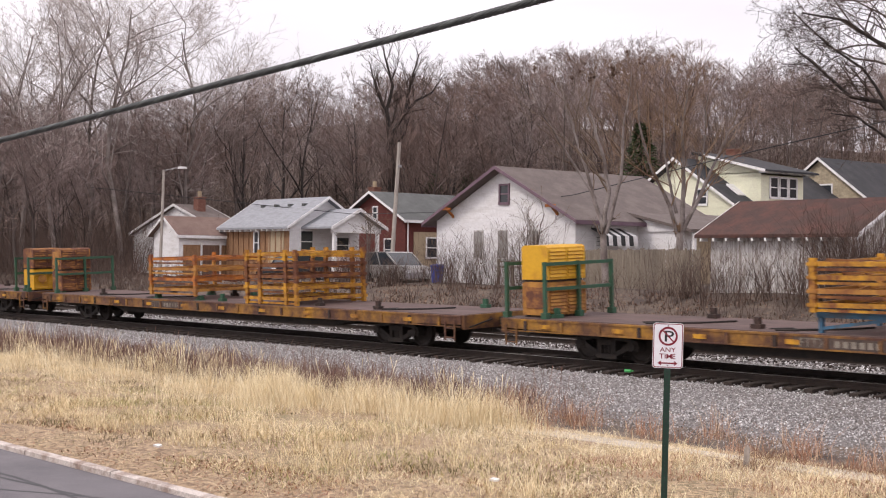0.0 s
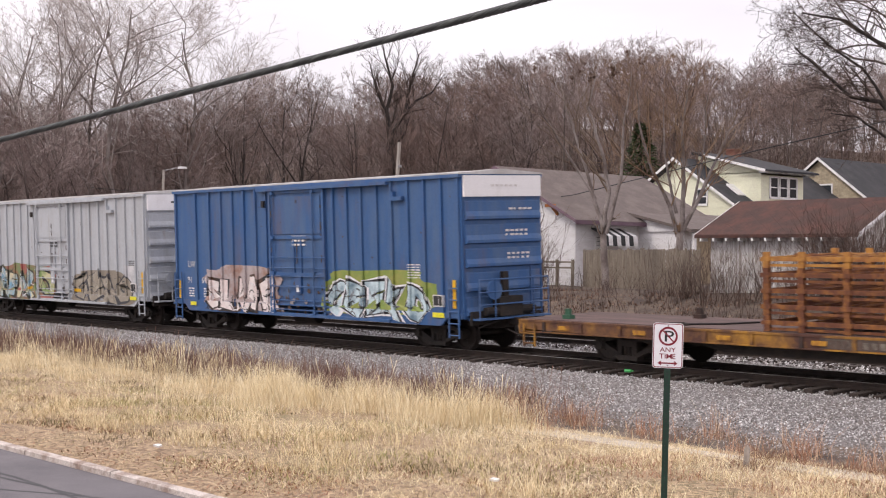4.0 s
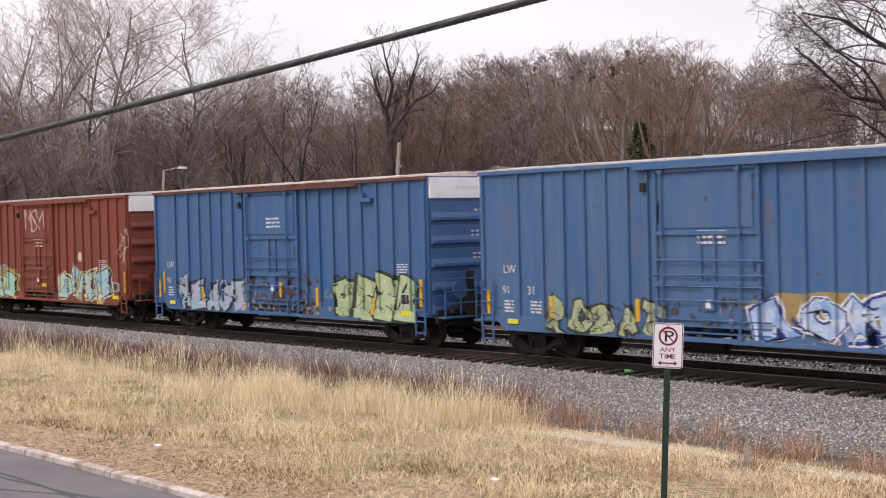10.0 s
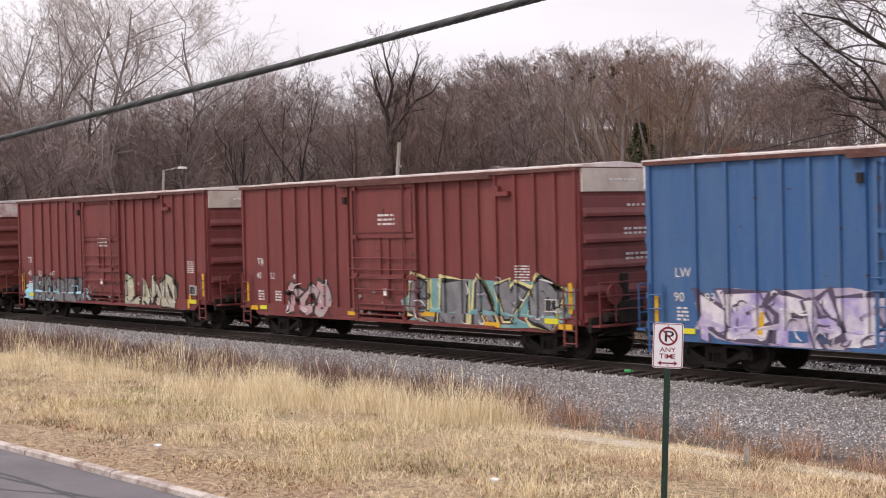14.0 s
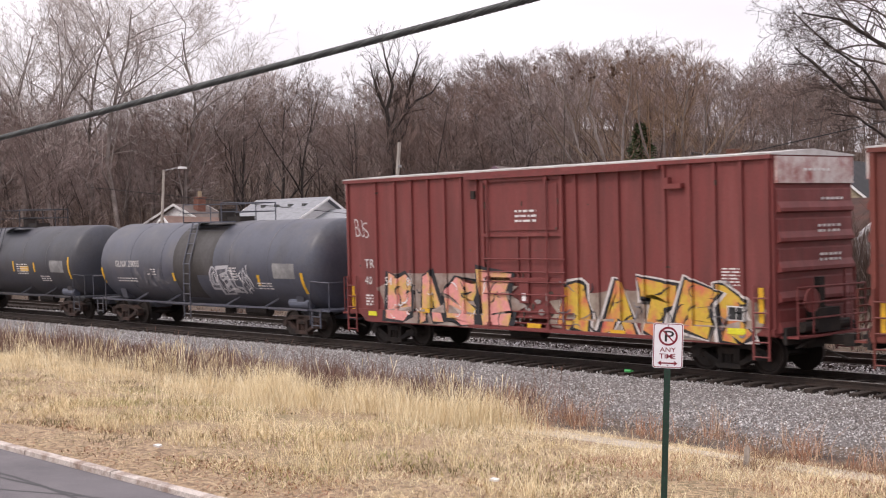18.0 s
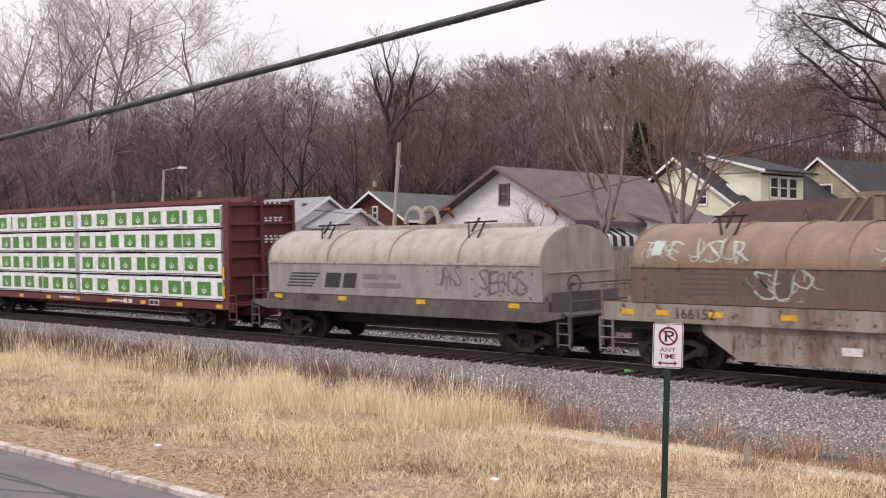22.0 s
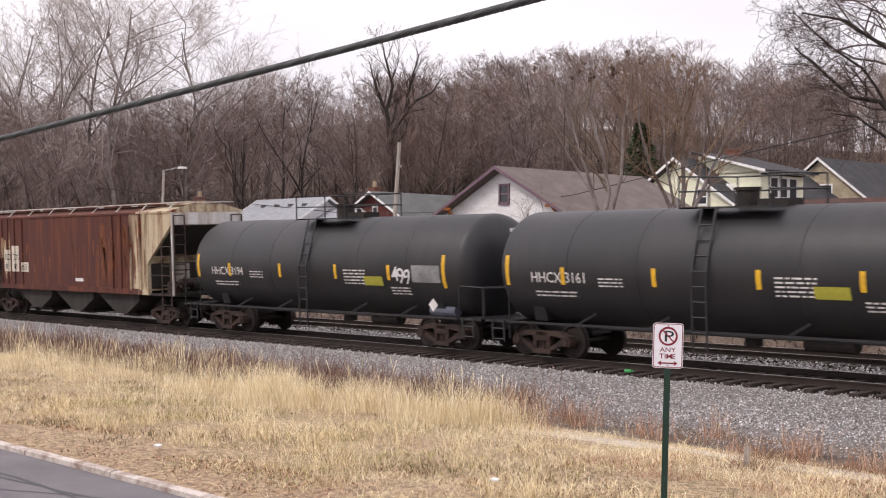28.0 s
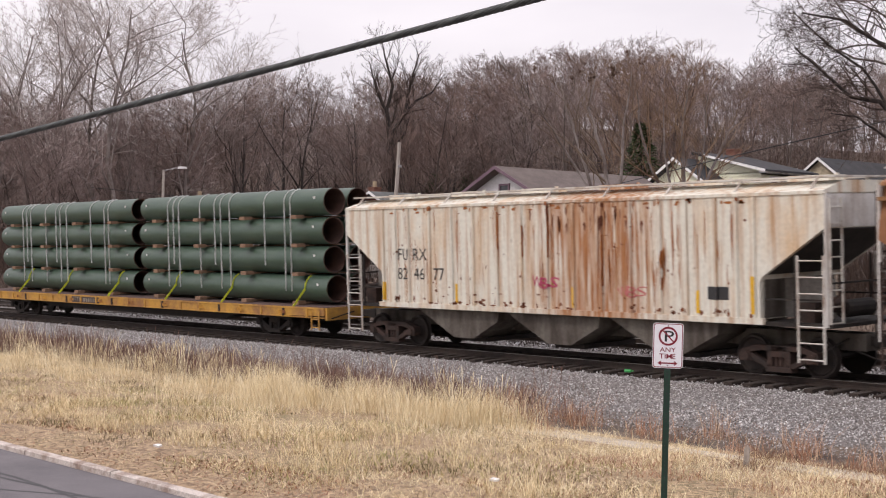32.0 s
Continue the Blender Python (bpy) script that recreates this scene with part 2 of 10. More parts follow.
# ---------------------------------------------------------------- track
ballast_mat = surface("ballast", (0.26, 0.245, 0.24), (0.09, 0.08, 0.075), 0.5, 14.0, grain=22, vary=0.5, rough=0.9, bump=1.0,
                      third=(0.17, 0.14, 0.12), third_amount=0.35, third_scale=0.5)
bed = Build().prism([(-4.9, -1.0), (-4.9, -0.86), (-1.85, -0.32), (6.9, -0.05), (8.2, -0.75), (8.2, -1.0)], -420, 320)
trackbed = thing("trackbed", "grey crushed-stone ballast bed under both tracks", "ballast", kind="structure", mesh=bed.mesh("trackbed", ballast_mat))
rail_mat = surface("rail_steel", (0.045, 0.030, 0.024), (0.025, 0.018, 0.015), 0.5, 4.0, rough=0.7, metal=0.2, bump=0.2)
head_mat = surface("rail_head", (0.42, 0.40, 0.38), (0.25, 0.22, 0.2), 0.4, 6.0, rough=0.35, metal=0.9, bump=0.05)
tie_mat = surface("tie_timber", (0.036, 0.027, 0.023), (0.070, 0.052, 0.042), 0.4, 5.0, stretch=(6, 1, 6), grain=30, vary=0.4, rough=0.95, bump=0.5)
LINE = pose(0, 0, 0, CANT)
LINE2 = pose(0, 5.0, 0.12, CANT * 0.6)
tie_me = Build().prism([(-0.115, -0.18), (0.115, -0.18), (0.115, -0.01), (0.105, 0), (-0.105, 0), (-0.115, -0.01)], -1.44, 1.44, "y").mesh("tie", tie_mat)
rail_profile = [(-0.07, -0.17), (0.07, -0.17), (0.07, -0.15), (0.012, -0.13), (0.012, -0.045), (0.036, -0.035), (0.036, -0.004), (-0.036, -0.004), (-0.036, -0.035), (-0.012, -0.045), (-0.012, -0.13), (-0.07, -0.15)]


def lay_track(name, label, line):
    track = thing(name, label, "railway track", kind="structure", at=line)
    for y in (-0.75, 0.75):
        rl = part("rail", Build().prism([(a + y, b) for a, b in rail_profile], -420, 320), rail_mat, track, "rusty rail with a worn bright head")
        part("rail_head", Build().box(-420, 320, y - 0.034, y + 0.034, -0.004, 0.0), head_mat, rl)
    r = random.Random(8)
    rest = Build()
    for i in range(-760, 580):
        x = i * 0.545 + r.uniform(-0.03, 0.03)
        if -72 < x < -4:
            t = part("tie", tie_me, tie_mat, track)
            t.location = (x, r.uniform(-0.08, 0.02), -0.145 + r.uniform(-0.012, 0.006))
            t.rotation_euler = (0, 0, r.uniform(-0.02, 0.02))
        else:
            rest.box(x - 0.115, x + 0.115, -1.3, 1.3, -0.34, -0.165)
    tagged(part("far_ties", rest, tie_mat, track), kind="stuff")
    return track


lay_track("railway_track", "main railway track with rusty rails on dark timber ties", LINE)
lay_track("side_track", "second railway track behind the train, rusty rails", LINE2)
# ---------------------------------------------------------------- trees
def sprout(r, segs, p, d, length, rad, level, o):
    """One wandering branch and, from it, its own branches; o holds the habit of the tree."""
    steps = o["bends"][min(level, len(o["bends"]) - 1)]
    q, dirn = Vector(p), Vector(d).normalized()
    knots = [(q.copy(), dirn.copy(), rad)]
    wob = o["twist"] * (0.4 if level == 0 else 1.0)
    for i in range(steps):
        dirn = (dirn + Vector((r.gauss(0, wob * 0.5), r.gauss(0, wob * 0.5), r.gauss(o["rise"] if level else 0.1, wob * 0.35)))).normalized()
        nq = q + dirn * (length / steps)
        nr = max(rad * (1 - 0.78 * (i + 1) / steps), o["least"])
        segs.append((tuple(q), tuple(nq), knots[-1][2], nr, level))
        q = nq
        knots.append((q.copy(), dirn.copy(), nr))
    spread_out(r, segs, knots, length, level, o)


def spread_out(r, segs, knots, length, level, o):
    """Side branches along a run of knots."""
    if level + 1 >= o["levels"]:
        return
    steps = len(knots) - 1
    n = o["kids"][min(level, len(o["kids"]) - 1)] + r.randint(-1, 1)
    low = o["first"] if level == 0 else 0.18
    for j in range(n):
        f = min(low + (1 - low) * (j + r.random() * 0.8) / n, 0.98)
        i = min(int(f * steps), steps - 1)
        base = knots[i][0].lerp(knots[i + 1][0], f * steps - i)
        bd = knots[i][1]
        side = bd.orthogonal().normalized()
        side.rotate(Matrix.Rotation(r.uniform(0, 2 * math.pi), 3, bd))
        ang = r.uniform(0.5, 1.0) * (0.6 + o["spread"] * 0.7)
        nd = bd * math.cos(ang) + side * math.sin(ang) + Vector((0, 0, o["lift"]))
        nl = length * (1.1 - f * 0.55) * r.uniform(0.36, 0.62) * (0.9 + o["spread"] * 0.3)
        sprout(r, segs, base, nd, nl, max(knots[i][2] * r.uniform(0.4, 0.62), o["least"]), level + 1, o)


def habit(spread=0.5, levels=4, first=0.3, kids=(5, 5, 5, 4), twist=0.3, least=0.006, bends=(7, 6, 4, 3, 2), rise=0.06, lift=0.2):
    return dict(spread=spread, levels=levels, first=first, kids=kids, twist=twist, least=least, bends=bends, rise=rise, lift=lift)


def stretched(segs, k):
    """The same tree, taller or lower."""
    return [((*a[:2], a[2] * k), (*b[:2], b[2] * k), r0, r1, lv) for a, b, r0, r1, lv in segs]


def grow(seed, height, trunk=0.012, forks=1, **ways):
    """Segments (p0, p1, r0, r1, level) of one bare tree, root at the origin."""
    r, segs, o = random.Random(seed), [], habit(**ways)
    for k in range(forks):
        off = Vector((r.uniform(-1, 1), r.uniform(-1, 1), 0)) * (0.28 if forks > 1 else 0.05)
        sprout(r, segs, (0, 0, -0.3), Vector((off.x, off.y, 1)), height * r.uniform(0.85, 1.0), height * trunk, 0, o)
    top = max(s[1][2] for s in segs)
    return stretched(segs, height / top)


ACROSS = Vector((0.65575, 0.75491, 0))


def shaped(seed, stems, **ways):
    """A tree whose main stems are given: (level, first radius, last radius, (across, height) ...); the rest grows from them."""
    r, segs, o = random.Random(seed), [], habit(**ways)
    for level, r0, r1, *pts in stems:
        sway, depth = r.uniform(-0.22, 0.22), 0.0
        knots, way = [], 0.0
        fine = []
        for (u0, z0), (u1, z1) in zip(pts[:-1], pts[1:]):
            for k in range(3):
                fine.append((u0 + (u1 - u0) * k / 3 + r.gauss(0, 0.02), z0 + (z1 - z0) * k / 3))
        fine.append(pts[-1])
        for i, (u, z) in enumerate(fine):
            depth += sway * 0.3 * (i > 2)
            q = ACROSS * u + Vector((-0.75, 0.66, 0)) * depth + Vector((0, 0, z))
            rad = r0 + (r1 - r0) * i / (len(fine) - 1)
            if knots:
                segs.append((tuple(knots[-1][0]), tuple(q), knots[-1][2], rad, level))
                way += (q - knots[-1][0]).length
                knots[-1] = (knots[-1][0], (q - knots[-1][0]).normalized(), knots[-1][2])
            knots.append((q, Vector((0, 0, 1)), rad))
        knots[-1] = (knots[-1][0], knots[-2][1], knots[-1][2])
        spread_out(r, segs, knots, way, level, o)
    return segs


def tubes(segs, sides=4, thin_from=9):
    """Arrays of vertices and quads for segments: tubes below a level, flat slips from it on."""
    p0 = np.array([s[0] for s in segs])
    p1 = np.array([s[1] for s in segs])
    r0 = np.array([s[2] for s in segs])[:, None]
    r1 = np.array([s[3] for s in segs])[:, None]
    lev = np.array([s[4] for s in segs])
    d = p1 - p0
    d /= np.linalg.norm(d, axis=1, keepdims=True) + 1e-9
    ref = np.where(np.abs(d[:, 2:3]) > 0.9, np.array([[1.0, 0, 0]]), np.array([[0, 0, 1.0]]))
    a = np.cross(d, ref)
    a /= np.linalg.norm(a, axis=1, keepdims=True) + 1e-9
    b = np.cross(d, a)
    vs, fs, k = [], [], 0
    thick = lev < thin_from
    m = thick
    if m.any():
        n = m.sum()
        ring0 = [p0[m] + (a[m] * math.cos(2 * math.pi * i / sides) + b[m] * math.sin(2 * math.pi * i / sides)) * r0[m] for i in range(sides)]
        ring1 = [p1[m] + (a[m] * math.cos(2 * math.pi * i / sides) + b[m] * math.sin(2 * math.pi * i / sides)) * r1[m] for i in range(sides)]
        v = np.stack(ring0 + ring1, 1).reshape(-1, 3)
        base = (np.arange(n) * 2 * sides)[:, None]
        for i in range(sides):
            j = (i + 1) % sides
            fs.append(np.concatenate([base + i, base + j, base + sides + j, base + sides + i], 1))
        vs.append(v)
        k = len(v)
    m = ~thick
    if m.any():
        n = m.sum()
        c = a[m] * 0.8 + b[m] * 0.6
        v = np.stack([p0[m] - c * r0[m], p0[m] + c * r0[m], p1[m] + c * r1[m], p1[m] - c * r1[m]], 1).reshape(-1, 3)
        fs.append(k + np.arange(n * 4).reshape(-1, 4))
        vs.append(v)
    return np.concatenate(vs), np.concatenate(fs)


def spikes(segs, seed=1):
    """Last twigs as slim three-cornered slips that end in a point."""
    r = np.random.RandomState(seed)
    p0, p1 = np.array([s[0] for s in segs]), np.array([s[1] for s in segs])
    rad = np.array([s[2] for s in segs])[:, None]
    d = p1 - p0
    c = np.cross(d, r.normal(0, 1, d.shape))
    c *= rad / (np.linalg.norm(c, axis=1, keepdims=True) + 1e-9)
    v = np.stack([p0 - c, p0 + c, p1], 1).reshape(-1, 3)
    return v, np.arange(len(v)).reshape(-1, 3)


def runs(segs, level):
    """Chains of segments of one level that follow on one another."""
    out = []
    for s in segs:
        if s[4] == level:
            if out and out[-1][-1][1] == s[0]:
                out[-1].append(s)
            else:
                out.append([s])
    return out


def pipe(chain, sides):
    """One closed, tapering tube along a chain."""
    pts = [(Vector(chain[0][0]), chain[0][2])] + [(Vector(s[1]), s[3]) for s in chain]
    a = None
    vs, fs = [], []
    for i, (p, rad) in enumerate(pts):
        d = (pts[min(i + 1, len(pts) - 1)][0] - pts[max(i - 1, 0)][0]).normalized()
        a = d.orthogonal().normalized() if a is None else (a - d * a.dot(d)).normalized()
        b = d.cross(a)
        vs += [tuple(p + (a * math.cos(2 * math.pi * j / sides) + b * math.sin(2 * math.pi * j / sides)) * rad) for j in range(sides)]
        if i:
            k = (i - 1) * sides
            fs += [(k + j, k + (j + 1) % sides, k + sides + (j + 1) % sides, k + sides + j) for j in range(sides)]
    return vs, fs


bark = surface("bark_grey_brown", (0.105, 0.082, 0.072), (0.19, 0.155, 0.135), 0.4, 3.0, stretch=(3, 3, 0.7), grain=18, vary=0.3, rough=0.95, bump=0.5)
bark_dark = surface("bark_dark", (0.034, 0.027, 0.025), (0.065, 0.053, 0.047), 0.4, 3.0, stretch=(3, 3, 0.7), grain=18, vary=0.3, rough=0.95, bump=0.5)
bark_pale = surface("bark_pale_sycamore", (0.29, 0.25, 0.232), (0.13, 0.10, 0.088), 0.5, 0.9, grain=12, vary=0.2, rough=0.85, bump=0.2)


def wood(name, cols, scale, fine=0.25):
    """Bark of massed branches: colours drift slowly over the hillside, and a little from twig to twig."""
    m = bpy.data.materials.new(name)
    m.use_nodes = True
    n, l = m.node_tree.nodes, m.node_tree.links
    b = n["Principled BSDF"]
    b.inputs["Roughness"].default_value, b.inputs["Specular IOR Level"].default_value = 0.95, 0.15
    t = n.new("ShaderNodeTexNoise")
    t.inputs["Scale"].default_value, t.inputs["Detail"].default_value = scale, 3.0
    l.new(n.new("ShaderNodeTexCoord").outputs["Object"], t.inputs["Vector"])
    r = n.new("ShaderNodeValToRGB")
    e = r.color_ramp.elements
    while len(e) < len(cols):
        e.new(0.5)
    for i, c in enumerate(cols):
        e[i].position, e[i].color = 0.3 + 0.4 * i / (len(cols) - 1), (*c, 1)
    l.new(t.outputs[0], r.inputs[0])
    g = n.new("ShaderNodeMapRange")
    g.inputs["To Min"].default_value, g.inputs["To Max"].default_value = 1 - fine, 1 + fine
    l.new(n.new("ShaderNodeNewGeometry").outputs["Random Per Island"], g.inputs[0])
    f = n.new("ShaderNodeMixRGB")
    f.blend_type, f.inputs[0].default_value = "MULTIPLY", 1.0
    l.new(r.outputs[0], f.inputs[1])
    l.new(g.outputs[0], f.inputs[2])
    l.new(f.outputs[0], b.inputs["Base Color"])
    return m


twig_mat = wood("twigs", [(0.165, 0.122, 0.108), (0.215, 0.170, 0.155), (0.28, 0.235, 0.218)], 0.3)
twig_dark = wood("twigs_dark", [(0.070, 0.053, 0.046), (0.105, 0.080, 0.070), (0.14, 0.11, 0.095)], 0.5)
twig_red = wood("twigs_reddish", [(0.20, 0.125, 0.090), (0.27, 0.18, 0.125), (0.24, 0.175, 0.135)], 0.4)
wood_mat = wood("far_wood", [(0.205, 0.150, 0.136), (0.27, 0.215, 0.200), (0.225, 0.158, 0.136), (0.33, 0.28, 0.265)], 0.07, 0.3)
trunk_far = wood("far_trunks", [(0.060, 0.046, 0.041), (0.110, 0.086, 0.078), (0.20, 0.170, 0.158)], 0.11, 0.2)

# the wooded hillside
variants = []
for s in range(10):
    sg = grow(100 + s, 16.0, trunk=(0.0075, 0.010, 0.006, 0.012)[s % 4], spread=0.40 + 0.14 * (s % 3), levels=5, first=0.22 + 0.06 * (s % 3), kids=(9, 7, 7, 5), twist=0.40,
              least=0.011, bends=(6, 4, 2, 1, 1), rise=0.08, lift=0.24)
    near = [g for g in sg if g[4] < 4]
    v, f = tubes(near, sides=3, thin_from=1)
    tv, tf = spikes([g for g in sg if g[4] == 4])
    grown = 16.0 / v[:, 2].max()
    dark = np.array([1] * (3 * sum(g[4] == 0 for g in near)) + [1 if g[4] == 1 else 0 for g in near if g[4] > 0], dtype=np.int32)
    variants.append((v * grown, f, dark, tv * grown, tf))
rs = random.Random(11)
wv, wf, wd, tv_, tf_, k, kt = [], [], [], [], [], 0, 0
count = 0
while count < 350:
    x = rs.uniform(-235, -20)
    y = rs.uniform(9, 160)
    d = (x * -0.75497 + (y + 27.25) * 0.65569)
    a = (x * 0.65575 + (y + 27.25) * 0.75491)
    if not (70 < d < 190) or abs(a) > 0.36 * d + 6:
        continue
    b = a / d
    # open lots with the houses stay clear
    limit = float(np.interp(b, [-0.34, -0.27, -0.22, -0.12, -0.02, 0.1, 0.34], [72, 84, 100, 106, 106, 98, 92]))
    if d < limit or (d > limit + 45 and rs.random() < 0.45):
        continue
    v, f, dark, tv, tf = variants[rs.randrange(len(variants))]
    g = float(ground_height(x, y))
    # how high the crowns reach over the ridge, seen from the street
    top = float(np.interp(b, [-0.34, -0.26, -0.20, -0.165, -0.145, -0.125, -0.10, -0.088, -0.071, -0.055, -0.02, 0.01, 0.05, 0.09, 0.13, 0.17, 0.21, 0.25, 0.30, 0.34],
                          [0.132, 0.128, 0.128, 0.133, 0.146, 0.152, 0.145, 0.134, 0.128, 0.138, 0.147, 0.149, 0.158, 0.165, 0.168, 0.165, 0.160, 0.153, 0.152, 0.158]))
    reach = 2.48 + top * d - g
    sc = min(max(reach / 16.0 * (rs.uniform(0.72, 1.0) if d < 150 else rs.uniform(0.9, 1.0)), 0.4), 1.6)
    t = rs.uniform(0, 6.28)
    c, s = math.cos(t), math.sin(t)
    rot = np.array([[c, s, 0], [-s, c, 0], [0, 0, 1]])
    wid = min(sc, 1.15) * rs.uniform(0.9, 1.25)
    wv.append((v * np.array([wid, wid, sc])) @ rot + np.array([x, y, g - 0.2]))
    tv_.append((tv * np.array([wid, wid, sc])) @ rot + np.array([x, y, g - 0.2]))
    tf_.append(tf + kt)
    kt += len(tv)
    wf.append(f + k)
    wd.append(dark)
    k += len(v)
    count += 1
woods = thing("woods", "leafless grey-brown woodland covering the hillside", "woods", kind="stuff",
              mesh=raw_mesh("woods", np.concatenate(wv), np.concatenate(wf), wood_mat))
woods.data.materials.append(trunk_far)
woods.data.polygons.foreach_set("material_index", np.concatenate(wd))
tagged(part("fine_crown", raw_mesh("fine_crown", np.concatenate(tv_), np.concatenate(tf_), wood_mat), wood_mat, woods, "fine bare twigs of the crowns"), kind="stuff")


def brush(name, label, boxes, material, seed, stems):
    """Thickets of thin bare stems: boxes of (x0, x1, y0, y1, number, least height, greatest height)."""
    r = np.random.RandomState(seed)
    vs, fs, k = [], [], 0
    for x0, x1, y0, y1, n, h0, h1 in boxes:
        n = int(n)
        bx, by = r.uniform(x0, x1, n), r.uniform(y0, y1, n)
        clump = np.stack([bx, by, ground_height(bx, by) - 0.05], -1)
        m = np.repeat(clump, stems, 0) + r.normal(0, 0.12, (n * stems, 3)) * np.array([1, 1, 0])
        h = r.uniform(h0, h1, n * stems)[:, None]
        lean = r.normal(0, 0.32, (n * stems, 2)) * h
        p1 = m + np.concatenate([lean * 0.4, h * 0.5], 1)
        p2 = m + np.concatenate([lean * 1.1, h], 1)
        segs = [(m, p1, 0.010, 0.008), (p1, p2, 0.008, 0.004)]
        for q in range(3):
            f = r.uniform(0.25, 0.95, n * stems)[:, None]
            s0 = m + (p2 - m) * f
            s1 = s0 + np.concatenate([r.normal(0, 0.24, (n * stems, 2)) * h, r.uniform(0.02, 0.3, (n * stems, 1)) * h], 1)
            segs.append((s0, s1, 0.006, 0.003))
        for a, b, ra, rb in segs:
            t = r.uniform(0, 3.14, len(a))
            c = np.stack([np.cos(t), np.sin(t), 0 * t], -1)
            v = np.stack([a - c * ra, a + c * ra, b + c * rb, b - c * rb], 1).reshape(-1, 3)
            vs.append(v)
            fs.append(k + np.arange(len(v)).reshape(-1, 4))
            k += len(v)
    return thing(name, label, "brush", kind="stuff", mesh=raw_mesh(name, np.concatenate(vs), np.concatenate(fs), material))


brush_mat = pieces("brush_stems", [(0.075, 0.050, 0.044), (0.13, 0.090, 0.075), (0.055, 0.037, 0.033), (0.18, 0.135, 0.11), (0.11, 0.062, 0.046)])
brush("brush", "tangled leafless brush along the far side of the tracks",
      [(-75, -22, 8.6, 11.5, 300, 0.3, 1.0), (-62, -22, 11.0, 14.5, 170, 0.4, 1.3), (-34.5, -27.5, 12.5, 15.2, 80, 0.8, 2.3), (-27.2, -24.2, 12.2, 14.4, 170, 1.2, 3.4), (-50.5, -46, 14.5, 17, 60, 1.0, 2.6), (-44.5, -42, 14.0, 16.5, 40, 1.0, 3.2), (-57.5, -55.8, 14.5, 17.0, 50, 0.6, 1.9), (-52, -50.8, 13.5, 15.0, 40, 0.5, 1.5),
       (-80, -66, 10, 14.5, 160, 0.5, 1.6), (-110, -78, 8.6, 24, 900, 1.0, 4.5), (-160, -108, 8.6, 40, 900, 1.5, 5.5), (-130, -40, 46, 95, 2400, 2.0, 6.5), (-170, -95, 22, 60, 1500, 2.0, 7.0)], brush_mat, 4, 5)


def tree(name, label, x, y, segs, trunk_mat, twig, group=""):
    """A bare tree: its trunk and limbs, and the crown of thin branches and twigs."""
    ob = thing(name, label, "tree", group, at=pose(x, y, float(ground_height(x, y))))
    for name_, level, sides in (("trunk", 0, 9), ("limb", 1, 7)):
        for chain in runs(segs, level):
            v, f = pipe(chain, sides)
            part(name_, raw_mesh(name_, v, f, trunk_mat), trunk_mat, ob)
    last = max(s[4] for s in segs)
    v, f = tubes([s for s in segs if 1 < s[4] < last], sides=3, thin_from=3)
    crown = tagged(part("crown", raw_mesh("crown", v, f, twig), twig, ob, "crown of bare branches"), kind="stuff")
    v, f = spikes([s for s in segs if s[4] == last])
    tagged(part("fine_crown", raw_mesh("fine_crown", v, f, twig), twig, crown), kind="stuff")
    return ob


pale_twig = wood("twigs_pale", [(0.30, 0.250, 0.232), (0.45, 0.395, 0.372), (0.58, 0.53, 0.50)], 0.12, 0.2)
tan_twig = wood("twigs_tan", [(0.22, 0.165, 0.125), (0.16, 0.115, 0.085), (0.27, 0.21, 0.165)], 0.5)
amber_twig = wood("twigs_amber", [(0.30, 0.195, 0.12), (0.21, 0.14, 0.095), (0.37, 0.265, 0.18)], 0.5)
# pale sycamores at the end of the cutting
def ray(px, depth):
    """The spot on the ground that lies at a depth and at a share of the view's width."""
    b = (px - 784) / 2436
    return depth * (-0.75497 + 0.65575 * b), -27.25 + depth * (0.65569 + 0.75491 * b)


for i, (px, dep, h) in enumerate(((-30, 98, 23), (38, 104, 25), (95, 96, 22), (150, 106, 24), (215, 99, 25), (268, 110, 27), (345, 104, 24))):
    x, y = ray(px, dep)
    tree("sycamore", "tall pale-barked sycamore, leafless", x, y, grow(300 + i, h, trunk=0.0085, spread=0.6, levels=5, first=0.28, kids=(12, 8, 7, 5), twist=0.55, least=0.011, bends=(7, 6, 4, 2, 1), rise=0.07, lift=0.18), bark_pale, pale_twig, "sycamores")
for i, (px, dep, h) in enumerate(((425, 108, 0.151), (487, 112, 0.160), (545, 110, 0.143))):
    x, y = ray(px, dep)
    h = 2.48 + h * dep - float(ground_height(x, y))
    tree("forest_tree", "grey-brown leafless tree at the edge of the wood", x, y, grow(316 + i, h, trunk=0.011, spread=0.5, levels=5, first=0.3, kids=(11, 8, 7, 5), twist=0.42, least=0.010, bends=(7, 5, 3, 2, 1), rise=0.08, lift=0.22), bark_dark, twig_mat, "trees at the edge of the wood")
